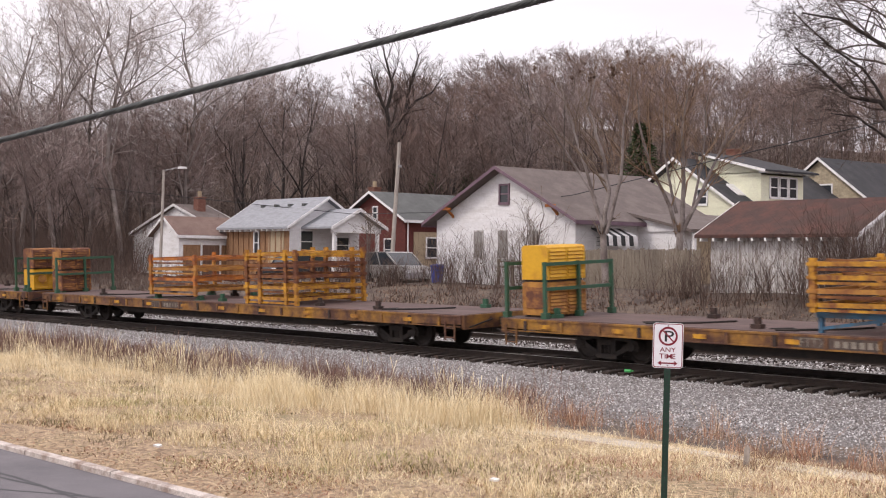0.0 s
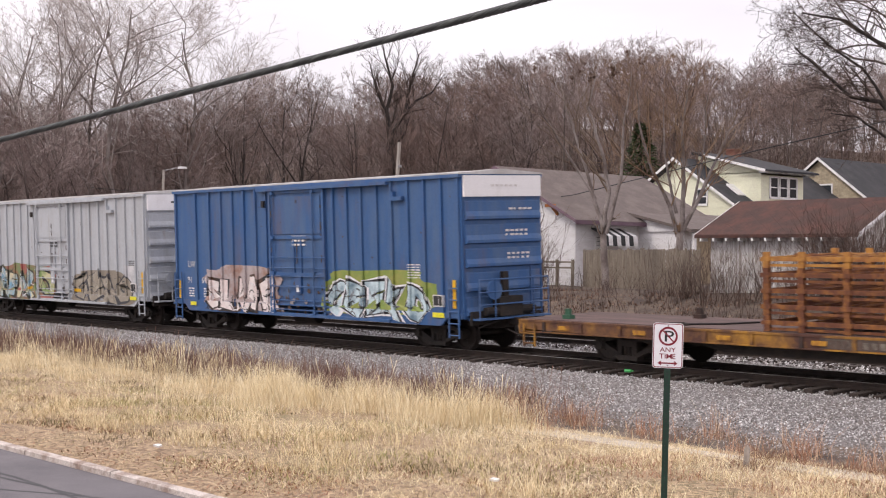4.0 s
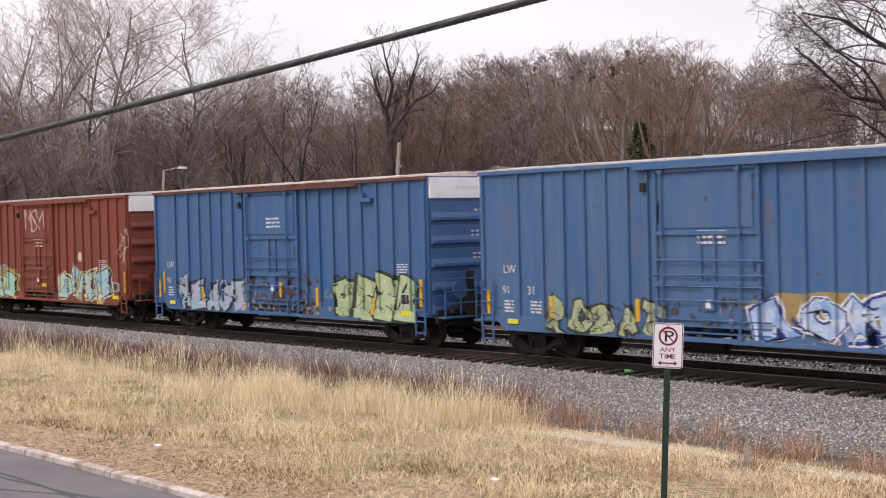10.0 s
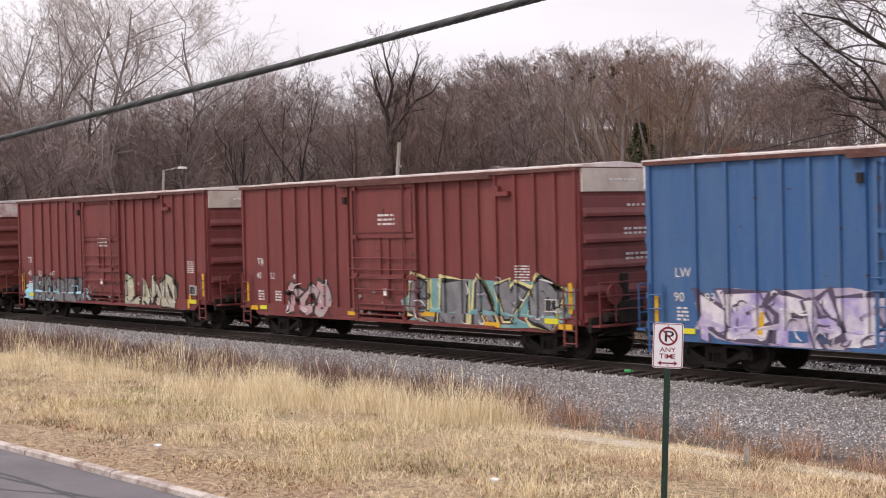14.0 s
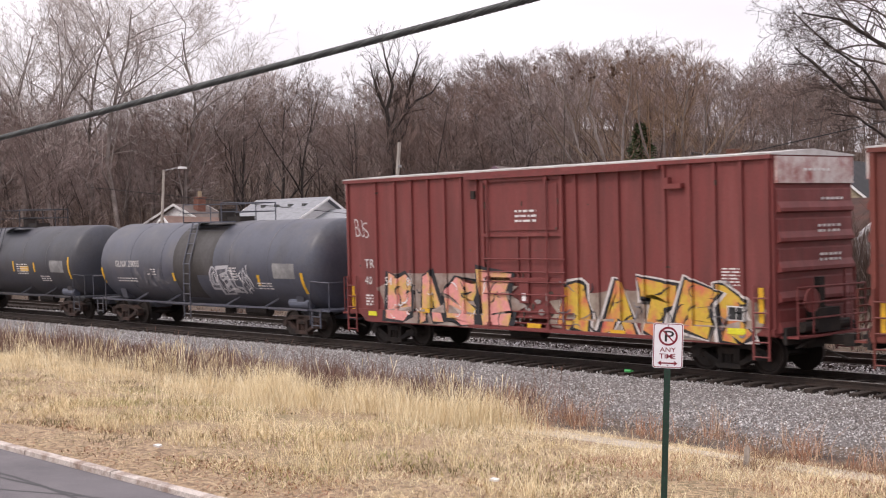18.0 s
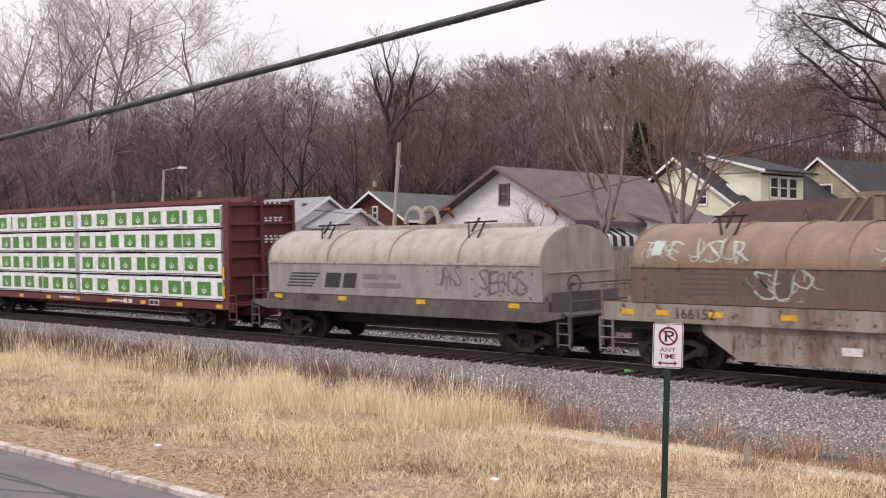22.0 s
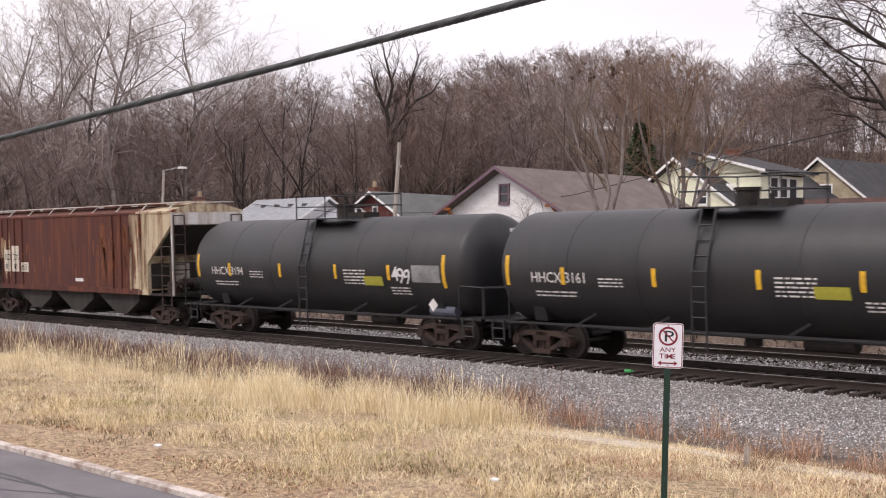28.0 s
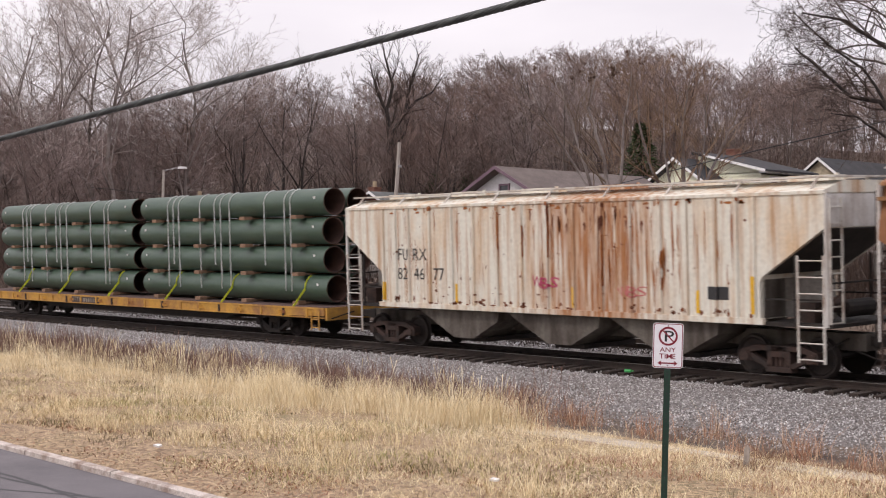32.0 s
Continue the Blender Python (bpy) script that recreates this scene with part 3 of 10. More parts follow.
# dark forked tree before the wood
tree("forked_tree", "dark forked leafless tree on the slope", -87.0, 42.6,
     shaped(327, [(0, 0.30, 0.25, (0, -0.3), (0.1, 5.5), (-0.1, 9.4)),
                  (1, 0.19, 0.04, (-0.1, 9.3), (-0.35, 11.5), (0.1, 13.5), (-0.5, 15.6), (-0.8, 17.0)),
                  (1, 0.18, 0.04, (-0.05, 9.2), (0.9, 11.0), (2.0, 12.3), (3.3, 13.0), (3.9, 13.9)),
                  (1, 0.15, 0.03, (1.1, 11.2), (1.5, 13.5), (2.2, 15.9)),
                  (1, 0.15, 0.03, (-0.3, 11.2), (-1.2, 13.0), (-1.8, 15.4))],
            spread=0.5, levels=5, first=0.6, kids=(2, 11, 8, 6), twist=0.5, least=0.011, bends=(7, 5, 3, 2, 1), rise=0.05), bark_dark, twig_dark)
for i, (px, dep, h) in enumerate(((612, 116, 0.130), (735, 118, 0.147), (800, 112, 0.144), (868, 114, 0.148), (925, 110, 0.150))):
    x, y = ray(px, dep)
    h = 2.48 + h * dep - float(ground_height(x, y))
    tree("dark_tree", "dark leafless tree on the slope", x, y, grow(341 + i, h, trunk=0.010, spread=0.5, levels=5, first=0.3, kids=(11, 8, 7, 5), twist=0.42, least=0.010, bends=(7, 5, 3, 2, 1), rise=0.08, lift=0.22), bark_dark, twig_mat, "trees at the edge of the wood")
# yard trees near the bungalow
seed_tree = stretched(shaped(331, [(0, 0.17, 0.13, (0, -0.3), (-0.05, 1.5), (-0.1, 3.0)),
                         (1, 0.10, 0.02, (-0.1, 2.9), (-0.7, 5.0), (-1.4, 7.5), (-2.0, 9.8)),
                         (1, 0.11, 0.02, (-0.1, 3.0), (0.1, 4.6), (-0.2, 6.4), (-0.8, 8.4), (-0.4, 10.2)),
                         (1, 0.09, 0.02, (0.0, 2.6), (0.6, 5.2), (0.7, 7.8), (1.0, 10.1)),
                         (1, 0.06, 0.02, (-0.4, 4.2), (-1.6, 6.2), (-2.6, 7.9), (-3.2, 9.3))],
                   spread=0.32, levels=4, first=0.7, kids=(1, 8, 5, 4), twist=0.38, least=0.007, rise=0.06, lift=0.22), 0.9)
ob = tree("yard_tree", "slender leafless yard tree with brown seed heads", -38.6, 15.2, seed_tree, bark_pale, tan_twig, "yard trees")
r = np.random.RandomState(5)
tips = np.array([s[1] for s in seed_tree if s[4] >= 2 and 8.7 < s[1][2] < 9.8])
tips = tips[r.permutation(len(tips))[:18]]
c = np.repeat(tips, 14, 0) + r.normal(0, 0.055, (len(tips) * 14, 3)) * np.array([1, 1, 1.3]) - np.array([0, 0, 0.04])
d0, d1 = r.normal(0, 0.032, c.shape), r.normal(0, 0.032, c.shape)
heads = np.stack([c - d0, c - d1, c + d0, c + d1], 1).reshape(-1, 3)
seed_mat = pieces("seed_heads", [(0.11, 0.068, 0.050), (0.17, 0.11, 0.08), (0.075, 0.048, 0.036)])
tagged(part("seed_head", raw_mesh("seed_head", heads, np.arange(len(heads)).reshape(-1, 4), seed_mat), seed_mat, ob, "dried brown seed heads"), kind="stuff")
tree("yard_tree", "leafless yard tree with reddish upright twigs", -37.2, 18.3,
     stretched(shaped(337, [(0, 0.19, 0.15, (0, -0.3), (-0.1, 1.4), (-0.05, 2.7)),
                  (1, 0.11, 0.02, (-0.1, 2.5), (-0.5, 4.0), (-1.3, 5.8), (-1.8, 8.0), (-1.9, 9.6)),
                  (1, 0.12, 0.02, (0.0, 2.7), (0.1, 5.0), (0.0, 7.5), (0.3, 10.0)),
                  (1, 0.11, 0.02, (0.0, 2.6), (0.9, 4.6), (1.6, 6.5), (2.4, 8.3)),
                  (1, 0.07, 0.02, (-0.2, 3.6), (-0.7, 6.5), (-0.8, 9.6)),
                  (1, 0.06, 0.02, (0.5, 3.8), (0.9, 6.6), (1.2, 9.6))],
            spread=0.4, levels=5, first=0.7, kids=(1, 9, 7, 5), twist=0.36, least=0.006, bends=(7, 5, 3, 2, 1), rise=0.05, lift=0.2), 0.88), bark_pale, amber_twig, "yard trees")
tree("small_tree", "small leafless tree before the white bungalow", -41.6, 13.4, grow(341, 4.7, trunk=0.012, spread=0.45, levels=4, first=0.2, kids=(6, 5, 4), forks=3, twist=0.4), bark, tan_twig, "yard trees")
tree("small_tree", "small leafless tree by the parked cars", -52.5, 13.4, grow(343, 4.0, trunk=0.012, spread=0.5, levels=4, first=0.2, kids=(6, 5, 4), forks=3, twist=0.4), bark, tan_twig, "yard trees")
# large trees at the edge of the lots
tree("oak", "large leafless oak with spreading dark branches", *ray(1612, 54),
     shaped(352, [(0, 0.42, 0.30, (0, -0.3), (0.05, 4.0), (0.0, 7.8)),
                  (1, 0.12, 0.03, (0, 6.0), (-1.2, 7.4), (-2.3, 7.6), (-3.4, 8.6), (-4.5, 9.6)),
                  (1, 0.11, 0.03, (0, 7.4), (-1.0, 9.5), (-2.6, 10.6), (-4.3, 10.9)),
                  (1, 0.11, 0.03, (0, 7.6), (-0.6, 10.8), (-1.8, 13.0), (-3.2, 14.0)),
                  (1, 0.08, 0.02, (0, 5.4), (-1.0, 6.0), (-2.2, 6.8), (-3.2, 6.9)),
                  (1, 0.07, 0.02, (-0.6, 6.7), (-1.9, 8.7), (-3.3, 9.7), (-4.6, 11.0)),
                  (1, 0.16, 0.03, (0, 6.8), (1.5, 8.8), (3.5, 10.4), (5.0, 12.0)),
                  (1, 0.16, 0.03, (0, 7.7), (0.8, 10.6), (0.9, 13.5), (1.8, 15.5))],
            spread=0.7, levels=5, first=0.75, kids=(2, 15, 10, 8), twist=0.6, least=0.0075, bends=(7, 6, 5, 3, 2), rise=-0.02, lift=0.02), bark_dark, twig_dark)
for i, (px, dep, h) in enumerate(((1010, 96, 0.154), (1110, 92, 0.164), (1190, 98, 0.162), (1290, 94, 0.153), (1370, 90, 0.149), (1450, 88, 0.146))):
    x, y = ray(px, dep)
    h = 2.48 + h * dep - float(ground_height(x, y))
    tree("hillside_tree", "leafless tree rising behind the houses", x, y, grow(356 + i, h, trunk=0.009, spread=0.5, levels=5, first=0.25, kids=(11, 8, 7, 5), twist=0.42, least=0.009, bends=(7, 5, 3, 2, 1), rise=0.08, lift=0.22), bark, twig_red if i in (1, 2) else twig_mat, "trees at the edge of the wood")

# conifers between the houses
needle = pieces("needles", [(0.030, 0.056, 0.022), (0.048, 0.075, 0.028), (0.075, 0.095, 0.042), (0.022, 0.038, 0.018)])
for x, y, h, w in ((-54.2, 35.4, 8.0, 2.9), (-85.5, 46.0, 5.4, 1.9), (-83.0, 47.5, 5.0, 1.8)):
    r = np.random.RandomState(int(h * 10))
    n = 2600
    f = r.uniform(0, 1, n) ** 0.75
    rad = w * (1 - f) * r.uniform(0.35, 1.05, n) + 0.12
    t = r.uniform(0, 6.283, n)
    c = np.stack([rad * np.cos(t), rad * np.sin(t), 0.5 + f * h], -1)
    d = np.stack([np.cos(t), np.sin(t), r.uniform(-0.5, 0.15, n)], -1) * r.uniform(0.15, 0.4, (n, 1))
    s_ = np.stack([-np.sin(t), np.cos(t), r.uniform(-0.6, 0.6, n)], -1) * 0.07
    v = np.stack([c - s_, c + s_, c + d + s_ * 0.2, c + d - s_ * 0.2], 1).reshape(-1, 3)
    ob = thing("conifer", "dark green conifer among the bare trees", "tree", "conifers", at=pose(x, y, float(ground_height(x, y))))
    part("trunk", Build().tube((0, 0, -0.2), (0, 0, h * 0.95), 0.14, 0.02, n=8), bark_dark, ob)
    tagged(part("crown", raw_mesh("crown", v, np.arange(len(v)).reshape(-1, 4), needle), needle, ob), kind="stuff")
# ---------------------------------------------------------------- shared parts of freight cars
steel_dark = surface("running_gear_steel", (0.016, 0.013, 0.012), (0.034, 0.024, 0.019), 0.4, 3.0, grain=25, vary=0.3, rough=0.8, metal=0.1, bump=0.3)
steel_brown = surface("truck_rust", (0.055, 0.030, 0.023), (0.022, 0.016, 0.014), 0.45, 3.0, grain=25, vary=0.3, rough=0.85, bump=0.3)
wheel_mat = surface("wheel_steel", (0.028, 0.02, 0.017), (0.016, 0.013, 0.012), 0.4, 5.0, rough=0.6, metal=0.3, bump=0.2)
white_mark = surface("white_lettering", (0.72, 0.70, 0.69), (0.5, 0.47, 0.45), 0.3, 6.0, grain=40, vary=0.1, rough=0.7, bump=0)
black_mark = surface("black_lettering", (0.03, 0.03, 0.032), rough=0.7, bump=0)
yellow_mark = surface("yellow_reflector", (0.72, 0.42, 0.02), (0.55, 0.3, 0.03), 0.35, 6.0, rough=0.5, bump=0)
lime_mark = surface("lime_label", (0.70, 0.66, 0.03), rough=0.6, bump=0)
red_mark = surface("red_mark", (0.55, 0.06, 0.06), rough=0.7, bump=0)

WHEEL = Build()
for y in (-0.755, 0.755):
    s = 1 if y > 0 else -1
    WHEEL.lathe([(y - 0.07 * s, 0.485), (y - 0.045 * s, 0.485), (y - 0.035 * s, 0.46), (y + 0.06 * s, 0.452), (y + 0.065 * s, 0.40), (y + 0.02 * s, 0.36), (y + 0.01 * s, 0.16), (y + 0.07 * s, 0.12)], 24, "y")
WHEEL.tube((0, -1.0, 0), (0, 1.0, 0), 0.08, n=10)
WHEEL.box(-0.03, 0.03, 0.83, 0.835, 0.18, 0.34).box(-0.03, 0.03, -0.835, -0.83, 0.18, 0.34)
WHEEL_ME = WHEEL.mesh("wheelset", wheel_mat)


def side_frame_mesh(material):
    b = Build()
    for s in (-1, 1):
        b.prism([(s * 0.20, 0.20), (s * 0.34, 0.20), (s * 0.80, 0.40), (s * 0.80, 0.56), (s * 0.62, 0.46), (s * 0.30, 0.30), (s * 0.24, 0.30)], -0.10, 0.10, "y")
        b.prism([(s * 0.74, 0.34), (s * 1.05, 0.34), (s * 1.08, 0.46), (s * 1.03, 0.60), (s * 0.78, 0.66)], -0.12, 0.12, "y")
        b.prism([(s * 0.0, 0.72), (s * 0.62, 0.72), (s * 0.92, 0.62), (s * 0.86, 0.53), (s * 0.50, 0.60), (s * 0.0, 0.60)], -0.11, 0.11, "y")
        b.prism([(s * 0.19, 0.20), (s * 0.31, 0.20), (s * 0.31, 0.66), (s * 0.19, 0.66)], -0.10, 0.10, "y")
        b.tube((s * 0.889, -0.16, 0.457), (s * 0.889, 0.16, 0.457), 0.105, n=10)
    b.box(-0.34, 0.34, -0.12, 0.12, 0.12, 0.24)
    for i in (-0.12, 0, 0.12):
        b.tube((i, 0, 0.24), (i, 0, 0.48), 0.055, n=8)
    return b.mesh("side_frame", material)


FRAME_ME = {m.name: side_frame_mesh(m) for m in (steel_dark, steel_brown)}
BOLSTER_ME = {m.name: Build().box(-0.20, 0.20, -1.1, 1.1, 0.46, 0.70).box(-0.75, 0.75, -0.5, 0.5, 0.52, 0.6).mesh("truck", m) for m in (steel_dark, steel_brown)}
COUPLER = Build().box(0, 0.62, -0.10, 0.10, 0.72, 0.94).box(0.55, 0.82, -0.16, 0.13, 0.70, 0.98).tube((0.2, -0.35, 0.62), (0.75, -0.25, 0.42), 0.028, n=6)
COUPLER.tube((0.05, -0.4, 0.9), (0.12, -1.35, 0.72), 0.02, n=6)
COUPLER_ME = COUPLER.mesh("coupler", steel_dark)


def trucks(car, places, half, material=steel_dark):
    """Two four-wheel trucks under a car and a coupler at each end."""
    for x in places:
        t = part("truck", BOLSTER_ME[material.name], material, car, "four-wheel truck with spring-hung cast side frames")
        t.location = (x, 0, 0)
        for y in (-0.99, 0.99):
            part("side_frame", FRAME_ME[material.name], material, t).location = (0, y, 0)
        for dx in (-0.889, 0.889):
            w = part("wheelset", WHEEL_ME, wheel_mat, t)
            w.location = (dx, 0, 0.457)
            AXLES.append((w, car, x + dx))
    for s in (-1, 1):
        c = part("coupler", COUPLER_ME, steel_dark, car)
        c.location = (s * (half - 0.82), 0, 0)
        c.rotation_euler = (0, 0, 0 if s > 0 else math.pi)
    return car


def ladder(b, x, y, z0, z1, width=0.42, along="x", step=0.33, r=0.02):
    """Two stiles and rungs, standing in the x or y direction."""
    p = (lambda w, z: (x + w, y, z)) if along == "x" else (lambda w, z: (x, y + w, z))
    for w in (-width / 2, width / 2):
        b.beam(p(w, z0), p(w, z1), 0.05, 0.03)
    z = z0 + 0.08
    while z < z1:
        b.tube(p(-width / 2, z), p(width / 2, z), r, n=5, caps=False)
        z += step
    return b


# ---------------------------------------------------------------- lettering and spray paint
def glyph_mesh(body, offset=0.0):
    """Flat outline of some letters, about one unit high, as vertices and faces."""
    c = bpy.data.curves.new("letters", "FONT")
    c.body, c.size, c.offset, c.resolution_u = body, 1.0, offset, 2
    ob = bpy.data.objects.new("letters", c)
    scene.collection.objects.link(ob)
    me = bpy.data.meshes.new_from_object(ob)
    v = [(p.co.x, p.co.y) for p in me.vertices]
    f = [tuple(p.vertices) for p in me.polygons]
    bpy.data.objects.remove(ob)
    bpy.data.curves.remove(c)
    bpy.data.meshes.remove(me)
    return v, f


GLYPHS = {}


def glyph(body, offset=0.0):
    if (body, offset) not in GLYPHS:
        GLYPHS[(body, offset)] = glyph_mesh(body, offset)
    return GLYPHS[(body, offset)]


def stick(name, flat, parent, material, skin, cuts=(), zcuts=(1.12,), lift=0.006, label=""):
    """Lays flat (x, z) faces on the skin of a car side, folded over its posts."""
    bm = bmesh.new()
    for v, f in flat:
        vs = [bm.verts.new((x, 0, z)) for x, z in v]
        for face in f:
            try:
                bm.faces.new([vs[i] for i in face])
            except ValueError:
                pass
    xs_ = [v.co.x for v in bm.verts]
    zs_ = [v.co.z for v in bm.verts]
    if not xs_:
        return None
    for c in cuts:
        if min(xs_) < c < max(xs_):
            bmesh.ops.bisect_plane(bm, geom=bm.verts[:] + bm.edges[:] + bm.faces[:], plane_co=(c, 0, 0), plane_no=(1, 0, 0))
    for c in zcuts:
        if min(zs_) < c < max(zs_):
            bmesh.ops.bisect_plane(bm, geom=bm.verts[:] + bm.edges[:] + bm.faces[:], plane_co=(0, 0, c), plane_no=(0, 0, 1))
    b = Build()
    for f in bm.faces:
        m = f.calc_center_median()
        pts = []
        for v in f.verts:
            q = v.co.lerp(m, 0.002)
            pts.append((v.co.x, skin(q.x, q.z) - lift, v.co.z))
        b.quad(*pts)
        # the flank of a post takes paint too
        for e in f.edges if cuts else ():
            p0, p1 = e.verts[0].co, e.verts[1].co
            if abs(p0.x - p1.x) < 1e-5 and m.x < p0.x:
                zm = (p0.z + p1.z) / 2
                here, there = skin(p0.x - 0.01, zm), skin(p0.x + 0.01, zm)
                if 0.03 < there - here < 0.2:
                    b.quad((p0.x + lift, here - lift, p0.z), (p1.x + lift, here - lift, p1.z), (p1.x + lift, there - lift, p1.z), (p0.x + lift, there - lift, p0.z))
    bm.free()
    me = bpy.data.meshes.new(name)
    me.from_pydata(b.v, [], b.f)
    me.materials.append(material)
    return part(name, me, material, parent, label)


def rect(x0, x1, z0, z1):
    return ([(x0, z0), (x1, z0), (x1, z1), (x0, z1)], [(0, 1, 2, 3)])


def word(body, x, z, h, wide=1.0):
    """Letters with their lower left corner at x, z and capitals h high."""
    v, f = glyph(body)
    s = h / 0.69
    return ([(x + a * s * wide, z + b * s) for a, b in v], f)


def small_print(rnd, x, z, w, n, h=0.05, gap=0.09):
    """Rows of short bars where lettering is too small to read."""
    out = []
    for i in range(n):
        a = x
        while a < x + w:
            l = rnd.uniform(0.08, 0.28)
            out.append(rect(a, min(a + l, x + w), z - i * gap, z - i * gap + h))
            a += l + rnd.uniform(0.03, 0.07)
    return out


SPRAY = {}


def spray(col, other=None, amount=0.4):
    key = (col, other)
    if key not in SPRAY:
        SPRAY[key] = surface("spray_paint", col, other, amount, 1.6, grain=8, vary=0.12, rough=0.6, bump=0, soft=0.1)
    return SPRAY[key]


def graffiti(car, body, x0, x1, z0, z1, layers, skin, cuts, seed, zcuts=(1.12,), lean=0.0, floor=0.77):
    """A painted word: layers of (swell, paint) from the widest halo to the fill, letter by letter."""
    r = random.Random(seed)
    n = len(body)
    cell = (x1 - x0) / n
    wild = 0.10 * min((z1 - z0), 1.4)
    plan = [(r.uniform(-0.34, 0.34) + lean, r.uniform(0.82, 1.10), r.uniform(-0.04, 0.04), r.uniform(1.06, 1.22)) for _ in body]
    rim = {1: (0.0,), 2: (0.0, 0.070), 3: (0.0, 0.040, 0.086)}[len(layers)]
    fat = layers[0][0] * 0.8 + (0.02 if len(layers) > 1 else 0.0)
    for i, ch in enumerate(body):
        v0, _ = glyph(ch, fat)
        cx = (min(a for a, _ in v0) + max(a for a, _ in v0)) / 2
        cy = (min(b for _, b in v0) + max(b for _, b in v0)) / 2
        gw = max(a for a, _ in v0) - min(a for a, _ in v0)
        gh = max(b for _, b in v0) - min(b for _, b in v0)
        ang, hs, dz, ws = plan[i]
        sx, sz = cell * ws / gw, (z1 - z0) * hs / gh
        ca, sa = math.cos(ang), math.sin(ang)
        px, pz = x0 + (i + 0.5) * cell, (z0 + z1) / 2 + dz * (z1 - z0)
        parent = car
        for li, (swell, paint) in reversed(list(enumerate(layers))):
            v, f = glyph(ch, fat - rim[li])
            bend = lambda u, w: (u + wild * math.sin(w * 6.5 + seed + 2.1 * u), max(w + 0.8 * wild * math.sin(u * 6.1 + seed), floor))
            flat = [([bend(px + (a - cx) * sx * ca - (b - cy) * sz * sa, pz + (a - cx) * sx * sa + (b - cy) * sz * ca) for a, b in v], f)]
            top = li == len(layers) - 1
            ob = stick("painted_letter" if top else "letter_outline", flat, parent, paint, skin, cuts, zcuts, 0.006 + 0.003 * li + (0.010 if i % 2 else 0.0), "sprayed graffiti letter" if top else "")
            parent = ob if top and ob else parent
    if len(layers) > 1:
        lift = 0.017 + 0.003 * len(layers)
        scribble(car, x0, x1, max(z0, floor + 0.08), z1, 4 * n, layers[-2][1], skin, cuts, seed, zcuts, lift, 0.026)
        scribble(car, x0, x1, max(z0, floor + 0.08), z1, 3 * n, spray((0.74, 0.73, 0.74), (0.6, 0.58, 0.6), 0.3) if seed % 3 else spray((0.20, 0.19, 0.21), (0.1, 0.1, 0.1), 0.3), skin, cuts, seed + 500, zcuts, lift + 0.003, 0.022)


def scribble(car, x0, x1, z0, z1, n, paint, skin, cuts, seed, zcuts, lift, wide):
    """Curved strokes and highlights sprayed over the letters."""
    r = random.Random(seed * 7 + 1)
    flat = []
    for _ in range(n):
        x, z = r.uniform(x0, x1), r.uniform(z0, z1 - 0.1)
        t, turn, step = r.uniform(0, 6.28), r.uniform(-0.9, 0.9), r.uniform(0.06, 0.13)
        w = wide * r.uniform(0.6, 1.3)
        v, f = [], []
        for i in range(5):
            k = w * (1 - abs(i - 2) * 0.28)
            v += [(x - math.sin(t) * k, z + math.cos(t) * k), (x + math.sin(t) * k, z - math.cos(t) * k)]
            if i:
                f.append((2 * i - 2, 2 * i - 1, 2 * i + 1, 2 * i))
            x, z, t = x + math.cos(t) * step, min(max(z + math.sin(t) * step, z0), z1), t + turn
        flat.append((v, f))
    ob = stick("paint_stroke", flat, car, paint, skin, cuts, zcuts, lift)
    tagged(ob, kind="stuff")


def grime(car, x0, x1, z0, z1, n, paint, skin, cuts, seed, zcuts=(1.12,), lift=0.003, size=0.22):
    """Scuffs, scrapes and patches of rust on a car side."""
    r = random.Random(seed * 3 + 2)
    flat = []
    for _ in range(n):
        cx, cz = r.uniform(x0, x1), z0 + (z1 - z0) * r.random() ** 1.6
        a, b = r.uniform(0.2, 1.0) * size, r.uniform(0.2, 0.7) * size
        if r.random() < 0.3:
            a, b = a * 0.35, b * 2.2
        k = 9
        rim = [(cx + a * math.cos(6.283 * i / k) * r.uniform(0.5, 1.2), max(cz + b * math.sin(6.283 * i / k) * r.uniform(0.5, 1.2), z0)) for i in range(k)]
        flat.append(([(cx, cz)] + rim, [(0, 1 + i, 1 + (i + 1) % k) for i in range(k)]))
    tagged(stick("grime", flat, car, paint, skin, cuts, zcuts, lift, "scuffed rusty grime"), kind="stuff")


def blotch(car, x0, x1, z0, z1, paint, skin, cuts, seed, lift=0.004, spikes=26, zcuts=()):
    """An uneven cloud of sprayed colour behind the letters."""
    r = random.Random(seed)
    cx, cz = (x0 + x1) / 2, (z0 + z1) / 2
    rim = []
    for i in range(spikes):
        t = 2 * math.pi * i / spikes
        k = r.uniform(0.88, 1.1)
        ex = abs(math.cos(t)) ** 0.45 * math.copysign(1, math.cos(t))
        ez = abs(math.sin(t)) ** 0.6 * math.copysign(1, math.sin(t))
        rim.append((cx + ex * (x1 - x0) / 2 * k, max(cz + ez * (z1 - z0) / 2 * k, z0, 0.77)))
    flat = [([(cx, cz)] + rim, [(0, 1 + i, 1 + (i + 1) % spikes) for i in range(spikes)])]
    stick("paint_cloud", flat, car, paint, skin, cuts, zcuts, lift, "patch of sprayed colour behind the letters")


